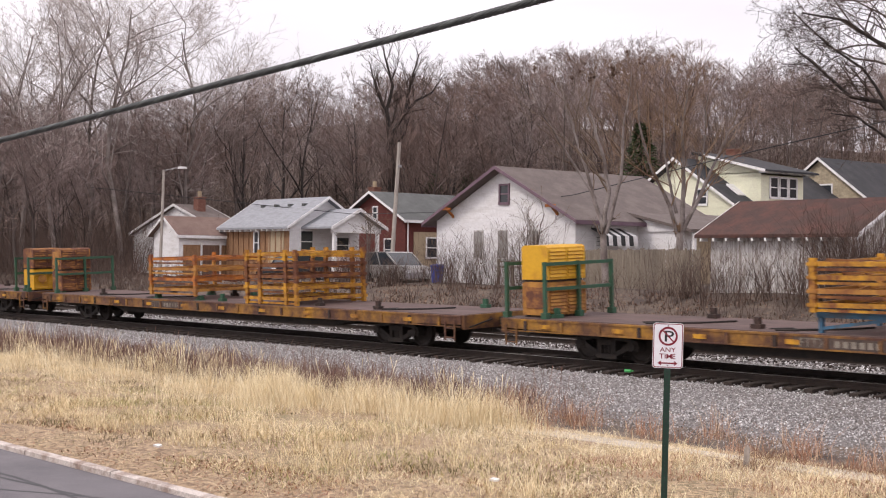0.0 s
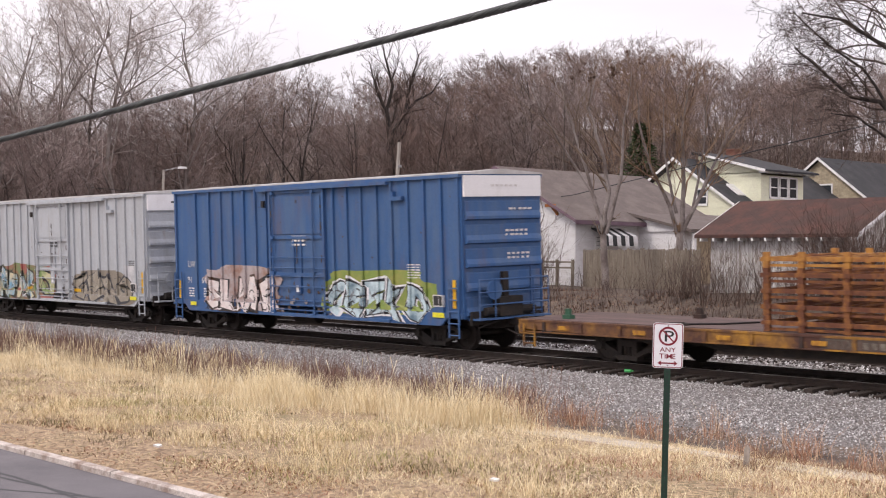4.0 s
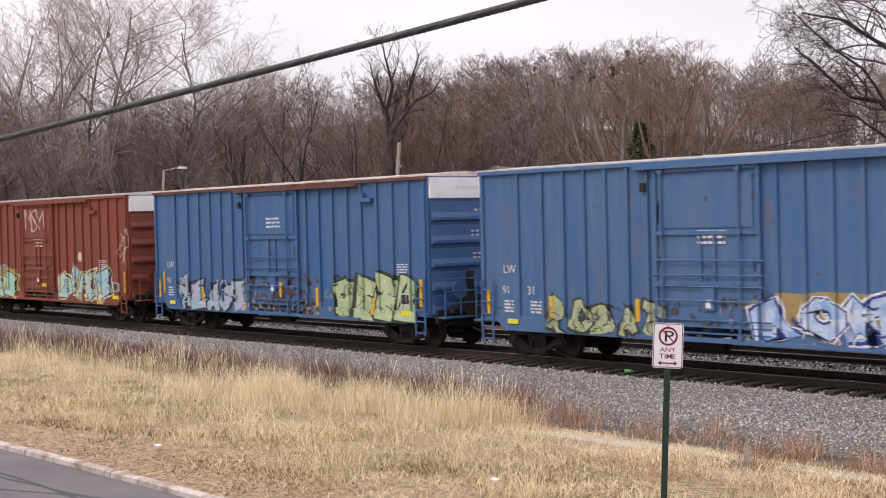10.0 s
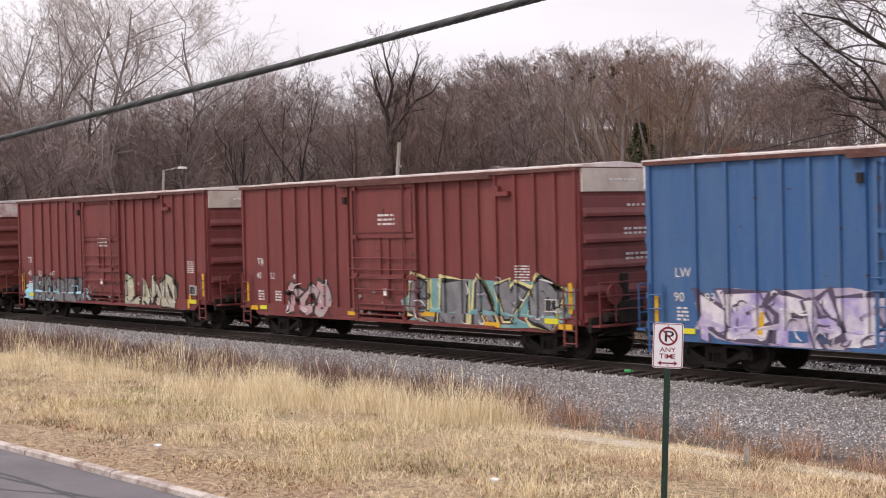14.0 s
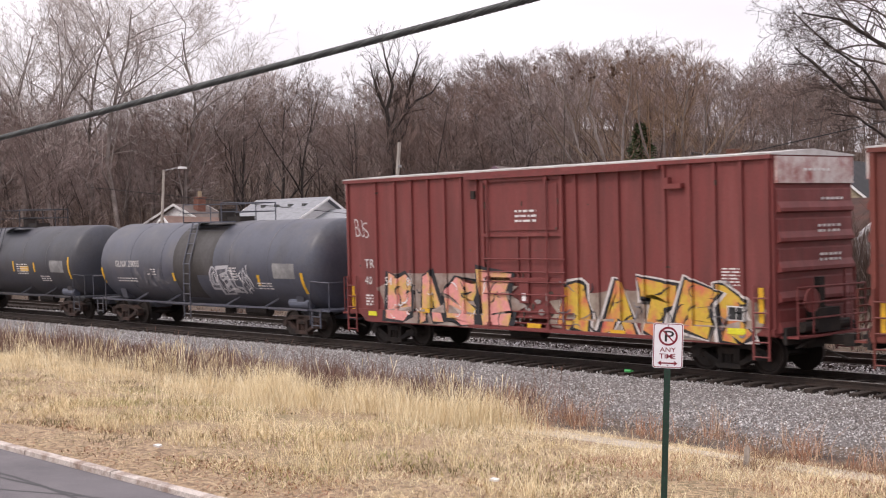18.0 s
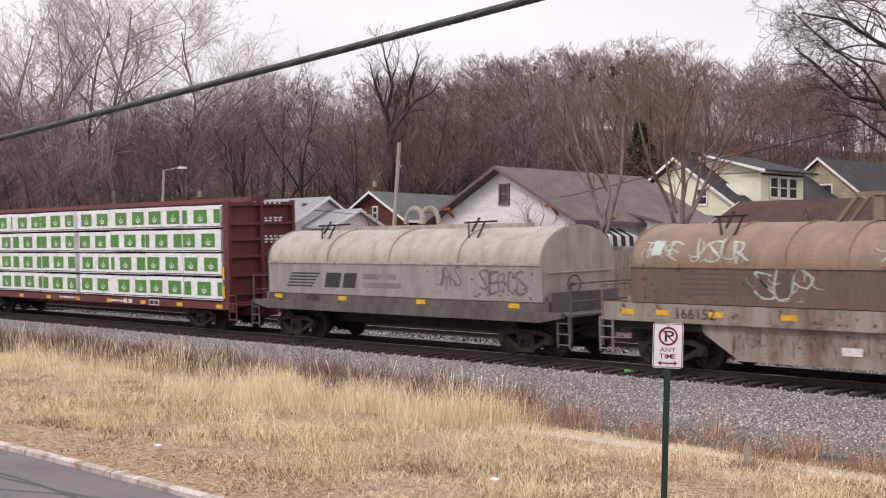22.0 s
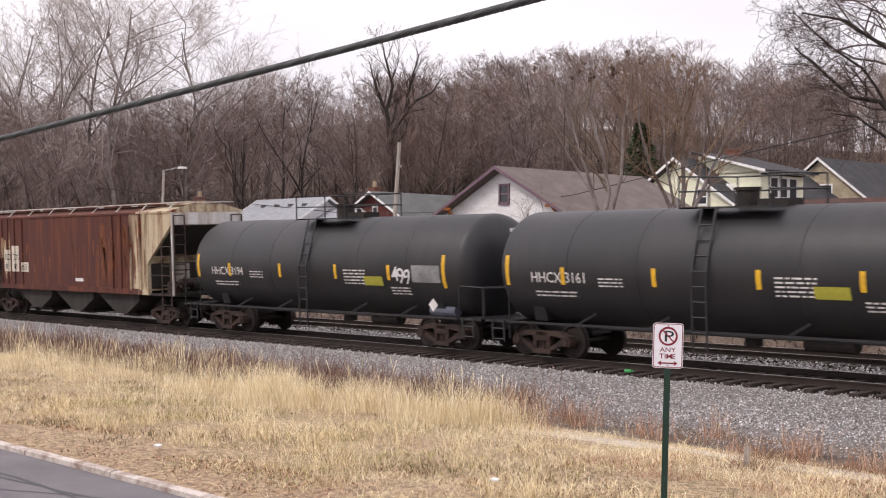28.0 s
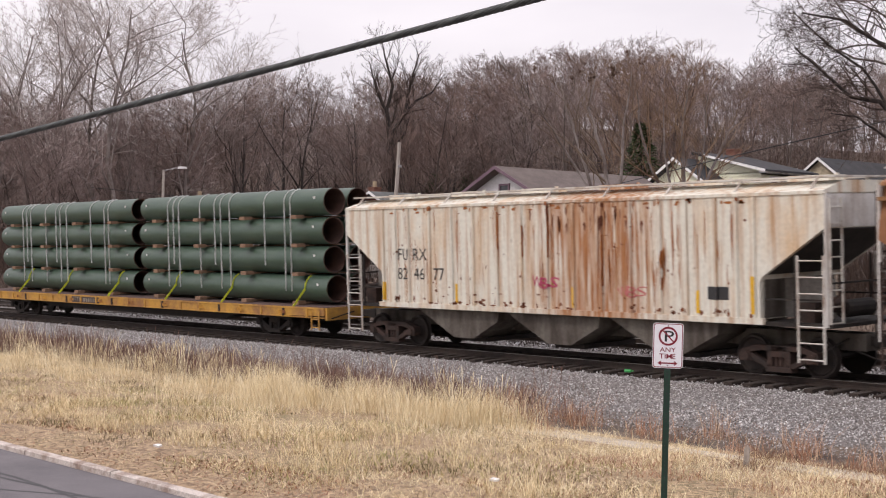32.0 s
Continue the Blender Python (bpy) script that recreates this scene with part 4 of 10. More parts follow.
def rust_streaks(car, x0, x1, z0, z1, n, paint, skin, cuts, seed, zcuts=(1.12,), lift=0.004, wide=0.05):
    """Runs of rust down a car side: narrow, uneven and tapering."""
    r = random.Random(seed * 5 + 3)
    flat = []
    for _ in range(n):
        x, top = r.uniform(x0, x1), z0 + (z1 - z0) * r.uniform(0.35, 1.0)
        low = max(top - r.uniform(0.2, 0.75) * (z1 - z0), z0)
        w = wide * r.uniform(0.4, 1.5)
        v, f = [], []
        for i in range(5):
            k, z = w * (0.5, 1.0, 0.8, 0.5, 0.15)[i] * r.uniform(0.7, 1.2), top + (low - top) * i / 4
            e = r.uniform(-0.015, 0.015)
            v += [(x - k + e, z), (x + k + e, z)]
            if i:
                f.append((2 * i - 2, 2 * i - 1, 2 * i + 1, 2 * i))
        flat.append((v, f))
    tagged(stick("rust_streak", flat, car, paint, skin, cuts, zcuts, lift, "runs of orange rust"), kind="stuff")
# ---------------------------------------------------------------- boxcars
galvanised = surface("roof_galvanised", (0.55, 0.54, 0.53), (0.36, 0.33, 0.31), 0.35, 1.2, grain=14, vary=0.12, rough=0.55, metal=0.3, bump=0.1)
band_white = surface("band_white", (0.86, 0.85, 0.86), (0.74, 0.72, 0.72), 0.25, 1.5, vary=0.05, rough=0.6, bump=0)
scuff_brown = surface("scuff_rust", (0.075, 0.055, 0.048), (0.12, 0.08, 0.062), 0.4, 4.0, grain=20, vary=0.25, rough=0.9, bump=0.05)
eave_rust = surface("eaves_rust", (0.095, 0.036, 0.030), (0.15, 0.07, 0.055), 0.4, 2.0, grain=16, vary=0.2, rough=0.8, bump=0.05)
scuff_grey = surface("scuff_grey", (0.30, 0.27, 0.26), (0.20, 0.16, 0.15), 0.4, 4.0, grain=20, vary=0.2, rough=0.85, bump=0.05)
WIDE_POSTS = [-7.72, -6.35, -5.45, -4.68, -3.94, -3.22, -2.5, -1.86, 1.86, 2.57, 3.29, 4.05, 4.76, 5.52, 6.25, 7.0, 7.72]
FEW_POSTS = [-7.74, -6.6, -5.55, -3.7, -2.5, -1.86, 1.86, 2.54, 3.71, 4.9, 6.01, 7.15, 7.74]
PANEL, PROUD, POST = -1.545, -1.61, 0.11
DOOR = (-1.62, 1.46)


def box_skin(posts):
    def skin(x, z):
        if z < 1.12 and not DOOR[0] < x < DOOR[1]:
            return -1.612
        if DOOR[0] < x < DOOR[1]:
            return -1.636
        return PROUD if any(abs(x - p) < POST / 2 for p in posts) else PANEL
    return skin


def box_cuts(posts):
    return sorted([p + s * POST / 2 for p in posts for s in (-1, 1)] + list(DOOR))


POST_ME = {}


def boxcar(x, label, paint, posts, roof_mat, band_mat, door_paint=None, plug=True, gear=steel_dark):
    car = thing("boxcar", label, "freight car", "boxcars of the train")
    L = 7.85
    door_paint = door_paint or paint
    part("body", Build().box(-L, L, PANEL, 1.545, 0.95, 5.02), paint, car, "riveted steel side walls")
    sill = Build()
    for s in (-1, 1):
        sill.prism([(-6.9, 0.74), (6.9, 0.74), (7.2, 0.98), (L, 0.98), (L, 1.12), (-L, 1.12), (-L, 0.98), (-7.2, 0.98)], s * 1.53, s * 1.60, "y")
    part("side_sill", sill, paint, car)
    under = Build().box(-L, L, -0.35, 0.35, 0.62, 0.95)
    for a in (-4.5, -2.2, 0, 2.2, 4.5):
        under.box(a - 0.1, a + 0.1, -1.4, 1.4, 0.74, 0.95)
    under.tube((-1.4, -0.7, 0.66), (-0.2, -0.7, 0.66), 0.2, n=12)
    part("underframe", under, steel_dark, car)
    key = paint.name
    if key not in POST_ME:
        POST_ME[key] = Build().prism([(-POST / 2, 0.0), (POST / 2, 0.0), (POST / 2 - 0.008, -0.065), (-POST / 2 + 0.008, -0.065)], 1.1, 4.92, "z").mesh("side_post", paint)
    for s in (-1, 1):
        for p in posts:
            o = part("side_post", POST_ME[key], paint, car)
            o.location = (p, s * 1.545, 0)
            o.rotation_euler = (0, 0, 0 if s < 0 else math.pi)
    # roof with its seams and the eaves rail
    roof = Build().prism([(-1.63, 5.015), (1.63, 5.015), (1.63, 5.055), (0, 5.17), (-1.63, 5.055)], -L - 0.04, L + 0.04)
    for i in range(13):
        a = -L + 0.6 + i * (2 * L - 1.2) / 12
        roof.beam((a, -1.6, 5.055), (a, 0, 5.172), 0.06, 0.016).beam((a, 0, 5.172), (a, 1.6, 5.055), 0.06, 0.016)
    part("roof", roof, roof_mat, car, "weathered metal roof")
    eave = Build()
    for s in (-1, 1):
        eave.box(-L, L, min(s * 1.52, s * 1.64), max(s * 1.52, s * 1.64), 4.925, 5.02)
    part("eaves_rail", eave, eave_rust if roof_mat is pink_roof else paint, car)
    # ends with pressed ridges and a pale band on top
    for s in (-1, 1):
        e = part("end_wall", Build().box(min(s * L, s * (L + 0.01)), max(s * L, s * (L + 0.01)), -1.5, 1.5, 0.96, 4.99), paint, car, "end wall with deep pressed ridges")
        for z in (0.98, 1.66, 2.33, 3.00, 3.67):
            part("end_ridge", Build().prism([(s * (L + 0.01), z + 0.04), (s * (L + 0.12), z + 0.08), (s * (L + 0.12), z + 0.16), (s * (L + 0.05), z + 0.30), (s * (L + 0.035), z + 0.56), (s * (L + 0.01), z + 0.60)], -1.46, 1.46, "y"), paint, e)
        part("end_band", Build().box(min(s * (L + 0.01), s * (L + 0.09)), max(s * (L + 0.01), s * (L + 0.09)), -1.5, 1.5, 4.38, 4.98), band_mat, e, "pale band across the top of the end")
        rails = Build()
        for y in (-1.35, -0.75, 0.75, 1.35):
            rails.tube((s * (L + 0.45), y, 0.95), (s * (L + 0.45), y, 2.05), 0.022, n=5)
        for z in (1.35, 1.7, 2.05):
            rails.tube((s * (L + 0.45), -1.35, z), (s * (L + 0.45), 1.35, z), 0.022, n=5)
        rails.box(min(s * L, s * (L + 0.5)), max(s * L, s * (L + 0.5)), -1.4, 1.4, 0.92, 0.97)
        ladder(rails, s * (L - 0.32), -1.64, 0.42, 2.1, 0.42, "x")
        ladder(rails, s * (L - 0.32), 1.64, 0.42, 2.1, 0.42, "x")
        ladder(rails, s * (L + 0.2), 1.1, 1.0, 2.4, 0.42, "y")
        rails.lathe([(0, 0.28), (0.04, 0.28)], 12, "x", (s * (L + 0.40), -0.75 * s, 1.75))
        part("end_platform", rails, paint, car, "crossover platform, handrails and side ladders")
        # brake gear; its black also stands for the shadow between the cars
        gear_ = Build().box(min(s * (L + 0.12), s * (L + 0.42)), max(s * (L + 0.12), s * (L + 0.42)), -0.55, 0.35, 1.0, 1.55).tube((s * (L + 0.3), -1.0, 1.15), (s * (L + 0.3), 0.9, 1.15), 0.12, n=10)
        gear_.box(min(s * (L + 0.1), s * (L + 0.2)), max(s * (L + 0.1), s * (L + 0.2)), -1.42, 1.42, 0.78, 1.16).beam((s * (L + 0.25), -0.2, 1.5), (s * (L + 0.25), -0.2, 2.25), 0.14, 0.2)
        part("brake_gear", gear_, steel_dark, car, "grimy black brake rigging on the end, also darkened for the shadow between cars")
    # door with its lock rods and guide rails
    d = part("door", Build().box(DOOR[0], DOOR[1], -1.60, -1.50, 0.80, 4.86), door_paint, car, "closed plug door" if plug else "closed sliding door")
    frame_ = Build()
    zs_ = (0.82, 2.12, 3.30, 4.78) if plug else (0.82, 1.7, 2.6, 3.35, 4.05, 4.78)
    for z in zs_:
        frame_.box(DOOR[0] + 0.05, DOOR[1] - 0.05, -1.655, -1.60, z - 0.045, z + 0.045)
    for a in (DOOR[0] + 0.05, DOOR[1] - 0.05):
        frame_.box(a - 0.05, a + 0.05, -1.65, -1.60, 0.80, 4.86)
    for z in (0.95, 1.1, 1.25):
        frame_.box(DOOR[0] + 0.1, DOOR[1] + 0.25, -1.65, -1.60, z, z + 0.035)
    part("door_ribs", frame_, door_paint, d)
    for a in ((DOOR[0] + 0.28, DOOR[1] - 0.55) if plug else (DOOR[0] + 0.9,)):
        rod = Build().tube((a, -1.69, 0.75), (a, -1.69, 4.95), 0.024, n=6)
        for z in (0.9, 2.15, 3.3, 4.75):
            rod.box(a - 0.06, a + 0.06, -1.72, -1.60, z - 0.05, z + 0.05)
        part("lock_rod", rod, door_paint, d)
    for z in (2.32, 2.05):
        part("hand_rail", Build().tube((DOOR[0] - 0.06, -1.68, z), (DOOR[1] + 0.1, -1.68, z), 0.018, n=5), door_paint, d)
    part("lock_box", Build().box(-0.16, 0.18, -1.67, -1.60, 1.5, 2.08), door_paint, d)
    part("door_tag", Build().box(-0.06, 0.08, -1.68, -1.67, 1.55, 1.75), band_white, d)
    if plug:
        part("inset_panel", Build().box(DOOR[0] + 0.16, DOOR[1] - 0.2, -1.63, -1.60, 3.42, 4.62), door_paint, d)
    if plug:
        for a in (-0.26, 0.14):
            part("door_stile", Build().box(a, a + 0.07, -1.648, -1.60, 2.17, 3.26), door_paint, d)
        for z in (2.66, 1.72):
            part("lock_bar", Build().tube((DOOR[0] + 0.1, -1.70, z), (DOOR[1] + 0.12, -1.70, z), 0.02, n=6), door_paint, d)
        for k_ in range(14):
            rg = random.Random(k_ + int(abs(x)))
            a, z = rg.choice((DOOR[0] + 0.14, DOOR[1] - 0.18, -0.05)), rg.uniform(1.0, 4.6)
            part("worn_edge", Build().box(a, a + 0.03, -1.652, -1.634, z, z + rg.uniform(0.06, 0.3)), scuff_brown, d)
    part("upper_door_guide", Build().box(-2.2, 4.7, -1.74, -1.60, 4.83, 4.92), eave_rust if roof_mat is pink_roof else paint, car)
    part("lower_door_guide", Build().box(-2.2, 4.7, -1.70, -1.60, 0.76, 0.84), paint, car)
    part("door_stop", Build().prism([(4.85, 4.35), (5.35, 4.35), (5.35, 4.47), (4.97, 4.47), (4.97, 4.62), (4.85, 4.62)], -1.68, -1.52, "y"), paint, car)
    part("door_catch", Build().box(-2.0, -1.85, -1.68, -1.52, 4.30, 4.52), steel_dark, car)
    trucks(car, (-6.2, 6.2), 8.95, gear)
    ride(car, x)
    k = int(abs(x) * 10)
    sk_, ct_ = box_skin(posts), box_cuts(posts)
    grime(car, -1.7, 2.6, 0.8, 1.9, 44, scuff_brown, sk_, ct_, k, size=0.13)
    grime(car, -1.7, 3.4, 0.8, 1.7, 16, scuff_grey, sk_, ct_, k + 1, lift=0.0045, size=0.15)
    grime(car, -7.6, 7.6, 0.8, 4.8, 44, scuff_brown, sk_, ct_, k + 2, size=0.06)
    return car


blue = surface("boxcar_blue", (0.031, 0.112, 0.29), (0.060, 0.138, 0.285), 0.45, 0.8, (2.5, 2.5, 0.4), grain=16, vary=0.08, rough=0.55, bump=0.05,
               third=(0.06, 0.125, 0.25), third_amount=0.35, third_scale=0.7, third_stretch=(1, 1, 0.3))
blue_dark = surface("boxcar_blue_darker", (0.03, 0.10, 0.26), (0.065, 0.125, 0.245), 0.4, 0.8, (2.5, 2.5, 0.4), grain=16, vary=0.08, rough=0.55, bump=0.05,
                    third=(0.10, 0.09, 0.13), third_amount=0.2, third_scale=1.2, third_stretch=(1, 1, 0.25))
blue_rusty = surface("boxcar_blue_pale", (0.048, 0.130, 0.295), (0.082, 0.158, 0.285), 0.45, 0.8, (2.5, 2.5, 0.4), grain=16, vary=0.1, rough=0.6, bump=0.05,
                     third=(0.17, 0.10, 0.07), third_amount=0.12, third_scale=1.5, third_stretch=(1.5, 1.5, 0.35))
grey = surface("boxcar_grey", (0.44, 0.465, 0.50), (0.38, 0.395, 0.42), 0.4, 0.9, (2.5, 2.5, 0.35), grain=16, vary=0.08, rough=0.6, bump=0.05,
               third=(0.30, 0.24, 0.20), third_amount=0.12, third_scale=1.4, third_stretch=(2, 2, 0.35))
brown = surface("boxcar_brown", (0.17, 0.040, 0.029), (0.125, 0.034, 0.027), 0.4, 0.9, (2.5, 2.5, 0.35), grain=16, vary=0.1, rough=0.6, bump=0.05)
maroon = surface("boxcar_maroon", (0.19, 0.040, 0.038), (0.14, 0.034, 0.032), 0.4, 0.9, (2.5, 2.5, 0.35), grain=16, vary=0.1, rough=0.6, bump=0.05,
                 third=(0.22, 0.065, 0.06), third_amount=0.25, third_scale=0.8, third_stretch=(2, 2, 0.3))
orange_brown = surface("boxcar_oxide", (0.23, 0.050, 0.027), (0.175, 0.042, 0.025), 0.4, 0.9, (2.5, 2.5, 0.35), grain=16, vary=0.12, rough=0.65, bump=0.05,
                       third=(0.14, 0.05, 0.035), third_amount=0.2, third_scale=1.1, third_stretch=(2, 2, 0.4))
pink_roof = surface("roof_peeling", (0.66, 0.60, 0.58), (0.34, 0.13, 0.11), 0.3, 1.5, grain=14, vary=0.15, rough=0.7, bump=0.1)
band_tan = surface("band_tan", (0.52, 0.43, 0.36), (0.40, 0.31, 0.25), 0.35, 1.5, vary=0.08, rough=0.7, bump=0)
band_cream = surface("band_cream", (0.56, 0.50, 0.44), (0.42, 0.34, 0.29), 0.35, 1.5, vary=0.08, rough=0.7, bump=0)
band_worn = surface("band_worn", (0.60, 0.54, 0.52), (0.32, 0.11, 0.10), 0.4, 2.0, vary=0.1, rough=0.7, bump=0)


def dress_boxcar(car, posts, initials, digits, mark_mat, seed, extra_yellow=(), class_box=True):
    """Reporting marks, data panels and reflectors of a boxcar side and end."""
    skin, cuts = box_skin(posts), box_cuts(posts)
    r = random.Random(seed)
    for body, x, z, h in initials + digits:
        stick("reporting_mark", [word(body, x, z, h)], car, mark_mat, skin, cuts, lift=0.028, label="painted reporting mark")
    flat = small_print(r, -6.95, 1.5, 0.35, 4) + small_print(r, -5.95, 1.5, 0.4, 4) + small_print(r, 5.5 if seed % 2 else 6.4, 2.45, 0.5, 6, 0.035, 0.075)
    flat += small_print(r, -0.3, 3.3 if seed % 3 else 3.9, 0.8, 3, 0.06, 0.13)
    panel = stick("data_panel", flat, car, mark_mat, skin, cuts, label="rows of small white stencilled data")
    tagged(panel, kind="stuff")
    if class_box:
        stick("consolidated_stencil", [rect(6.55, 7.05, 1.28, 1.62)], car, white_mark, skin, cuts, lift=0.020, label="black data stencil with a white rim")
        stick("stencil_field", [rect(6.58, 6.79, 1.31, 1.59), rect(6.81, 7.02, 1.31, 1.59)], car, black_mark, skin, cuts, lift=0.026)
    flat = [rect(7.42, 7.56, 1.25, 2.05), rect(-7.62, -7.5, 1.15, 1.8)] + [rect(a, a + w, z, z + h) for a, w, z, h in extra_yellow]
    for one in flat:
        stick("reflector", [one], car, yellow_mark, skin, cuts, lift=0.024, label="yellow reflector strip")
    for one in (rect(6.6, 7.1, 0.98, 1.12), rect(-6.75, -6.35, 0.93, 1.06)):
        stick("warning_label", [one], car, lime_mark, skin, cuts, lift=0.022)
    # lettering on the ends
    b = Build()
    for i, (y, z) in enumerate(((0.2, 4.0), (0.05, 3.38), (0.05, 3.26), (0.1, 2.72), (0.1, 2.60))):
        for j in range(5):
            w = r.uniform(0.08, 0.16)
            b.box(7.925, 7.929, y + j * 0.19, y + j * 0.19 + w, z, z + 0.06)
    for j in range(6):
        b.box(7.945, 7.949, -0.5 + j * 0.18, -0.5 + j * 0.18 + 0.13, 4.66, 4.72)
    part("end_lettering", b, mark_mat, car)



wht, blk = (0.74, 0.74, 0.76), (0.02, 0.02, 0.025)

# each car: its place, its look, its marks and its painted words
c = boxcar(148.66, "dark blue steel boxcar with graffiti and a white end band", blue_dark, WIDE_POSTS, galvanised, band_white)
dress_boxcar(c, WIDE_POSTS, [("LW", -6.95, 2.28, 0.22)], [("91", -7.0, 1.72, 0.22), ("64", -6.05, 1.72, 0.22)], white_mark, 1)
sk, ct = box_skin(WIDE_POSTS), box_cuts(WIDE_POSTS)
blotch(c, -5.9, -1.0, 0.8, 2.35, spray((0.42, 0.36, 0.36), (0.30, 0.17, 0.13)), sk, ct, 1)
graffiti(c, "SLARE", -5.7, -1.3, 0.8, 1.95, [(0.155, spray(blk, (0.10, 0.05, 0.03))), (0.074, spray((0.72, 0.62, 0.60), (0.80, 0.76, 0.74)))], sk, ct, 11)
blotch(c, 1.3, 6.5, 0.9, 2.3, spray((0.20, 0.28, 0.06), (0.30, 0.30, 0.08)), sk, ct, 2)
graffiti(c, "GEEKO", 1.5, 6.3, 0.8, 2.0, [(0.168, spray(wht)), (0.105, spray(blk)), (0.030, spray((0.55, 0.68, 0.72), (0.12, 0.2, 0.26)))], sk, ct, 12)

c = boxcar(130.82, "light grey steel boxcar with graffiti and rust stains", grey, WIDE_POSTS, galvanised, band_white)
dress_boxcar(c, WIDE_POSTS, [("10", -6.95, 1.72, 0.24), ("35", -6.1, 1.72, 0.24)], [], black_mark, 2, ((1.9, 0.5, 1.2, 0.12), (-2.6, 0.45, 1.2, 0.12)))
blotch(c, -5.6, 0.3, 0.75, 2.3, spray((0.16, 0.24, 0.10), (0.36, 0.10, 0.09), 0.5), sk, ct, 3)
graffiti(c, "MEAR", -5.5, -1.9, 0.75, 2.15, [(0.155, spray((0.045, 0.045, 0.035))), (0.092, spray((0.62, 0.55, 0.36), (0.18, 0.36, 0.50), 0.5))], sk, ct, 13)
graffiti(c, "O", -1.5, 0.2, 0.9, 2.1, [(0.142, spray(blk, (0.22, 0.1, 0.04))), (0.080, spray((0.55, 0.50, 0.30), (0.20, 0.30, 0.10), 0.5))], sk, ct, 14)
blotch(c, 1.6, 6.9, 0.72, 2.05, spray((0.27, 0.235, 0.19), (0.22, 0.185, 0.15)), sk, ct, 4)
graffiti(c, "CERO", 1.75, 6.7, 0.72, 1.98, [(0.168, spray((0.05, 0.05, 0.058))), (0.099, spray((0.30, 0.265, 0.215), (0.44, 0.40, 0.33), 0.35))], sk, ct, 15)
shield = [([(-6.95, 4.22), (-6.52, 4.16), (-6.42, 4.36), (-6.32, 4.16), (-5.90, 4.22), (-6.02, 4.05), (-6.04, 3.55), (-6.20, 3.32), (-6.42, 3.18), (-6.64, 3.32), (-6.80, 3.55), (-6.82, 4.05)], [tuple(range(12))])]
stick("shield_emblem", shield, c, spray((0.13, 0.10, 0.10)), sk, ct, lift=0.010, label="dark heraldic shield emblem")
stick("emblem_band", [rect(-6.74, -6.1, 3.86, 4.04), rect(-6.74, -6.1, 3.56, 3.72)], c, spray((0.62, 0.48, 0.14)), sk, ct, lift=0.018)
stick("paper_label", [rect(-6.98, -6.6, 2.2, 2.42), rect(-6.1, -5.6, 2.2, 2.42), rect(6.2, 6.9, 1.15, 2.3)], c, spray((0.60, 0.60, 0.61), (0.45, 0.45, 0.47), 0.5), sk, ct, lift=0.012)

c = boxcar(112.96, "bright blue steel boxcar with black and white graffiti", blue, WIDE_POSTS, pink_roof, band_white)
dress_boxcar(c, WIDE_POSTS, [("LW", -6.98, 2.26, 0.22)], [("90", -7.02, 1.68, 0.22), ("57", -6.1, 1.68, 0.22)], white_mark, 3, ((-6.5, 0.5, 1.25, 0.14), (-2.4, 0.4, 1.15, 0.14), (4.1, 0.4, 1.1, 0.14)))
blotch(c, -6.4, -1.8, 1.3, 2.3, spray((0.16, 0.33, 0.60), (0.25, 0.16, 0.40), 0.35), sk, ct, 5)
graffiti(c, "SMUR", -6.8, -1.4, 0.72, 1.9, [(0.193, spray(wht)), (0.118, spray(blk)), (0.030, spray((0.62, 0.60, 0.66), (0.10, 0.35, 0.50), 0.5))], sk, ct, 16, lean=-0.1)
blotch(c, 1.3, 7.1, 0.75, 1.9, spray((0.20, 0.27, 0.05), (0.26, 0.30, 0.08)), sk, ct, 6)
graffiti(c, "USRA", 1.7, 6.6, 0.75, 2.2, [(0.193, spray(wht)), (0.118, spray(blk)), (0.030, spray((0.15, 0.42, 0.62), (0.45, 0.66, 0.76), 0.5))], sk, ct, 17, lean=0.06)

ru, rc = box_skin(FEW_POSTS), box_cuts(FEW_POSTS)
c = boxcar(94.95, "brown steel boxcar with silver and white graffiti", brown, FEW_POSTS, pink_roof, band_tan, plug=False)
dress_boxcar(c, FEW_POSTS, [("TR", -6.65, 2.34, 0.2)], [("86143", -5.6, 2.34, 0.2)], white_mark, 4, ((-1.55, 0.4, 1.0, 0.1),), False)
stick("mark_field", [rect(-6.75, -6.05, 2.28, 2.60)], c, red_mark, ru, rc, lift=0.003)
graffiti(c, "OSSD", -4.9, -0.8, 0.75, 2.0, [(0.130, spray((0.30, 0.27, 0.26))), (0.030, spray((0.10, 0.055, 0.05), (0.22, 0.2, 0.2), 0.5))], ru, rc, 18)
graffiti(c, "RLGS", 1.5, 7.0, 0.8, 2.45, [(0.193, spray(wht)), (0.105, spray(blk)), (0.049, spray((0.74, 0.74, 0.75), (0.66, 0.62, 0.62), 0.3))], ru, rc, 19)
graffiti(c, "OSSD", 1.8, 6.8, 0.75, 1.2, [(0.068, spray(blk))], ru, rc, 20)

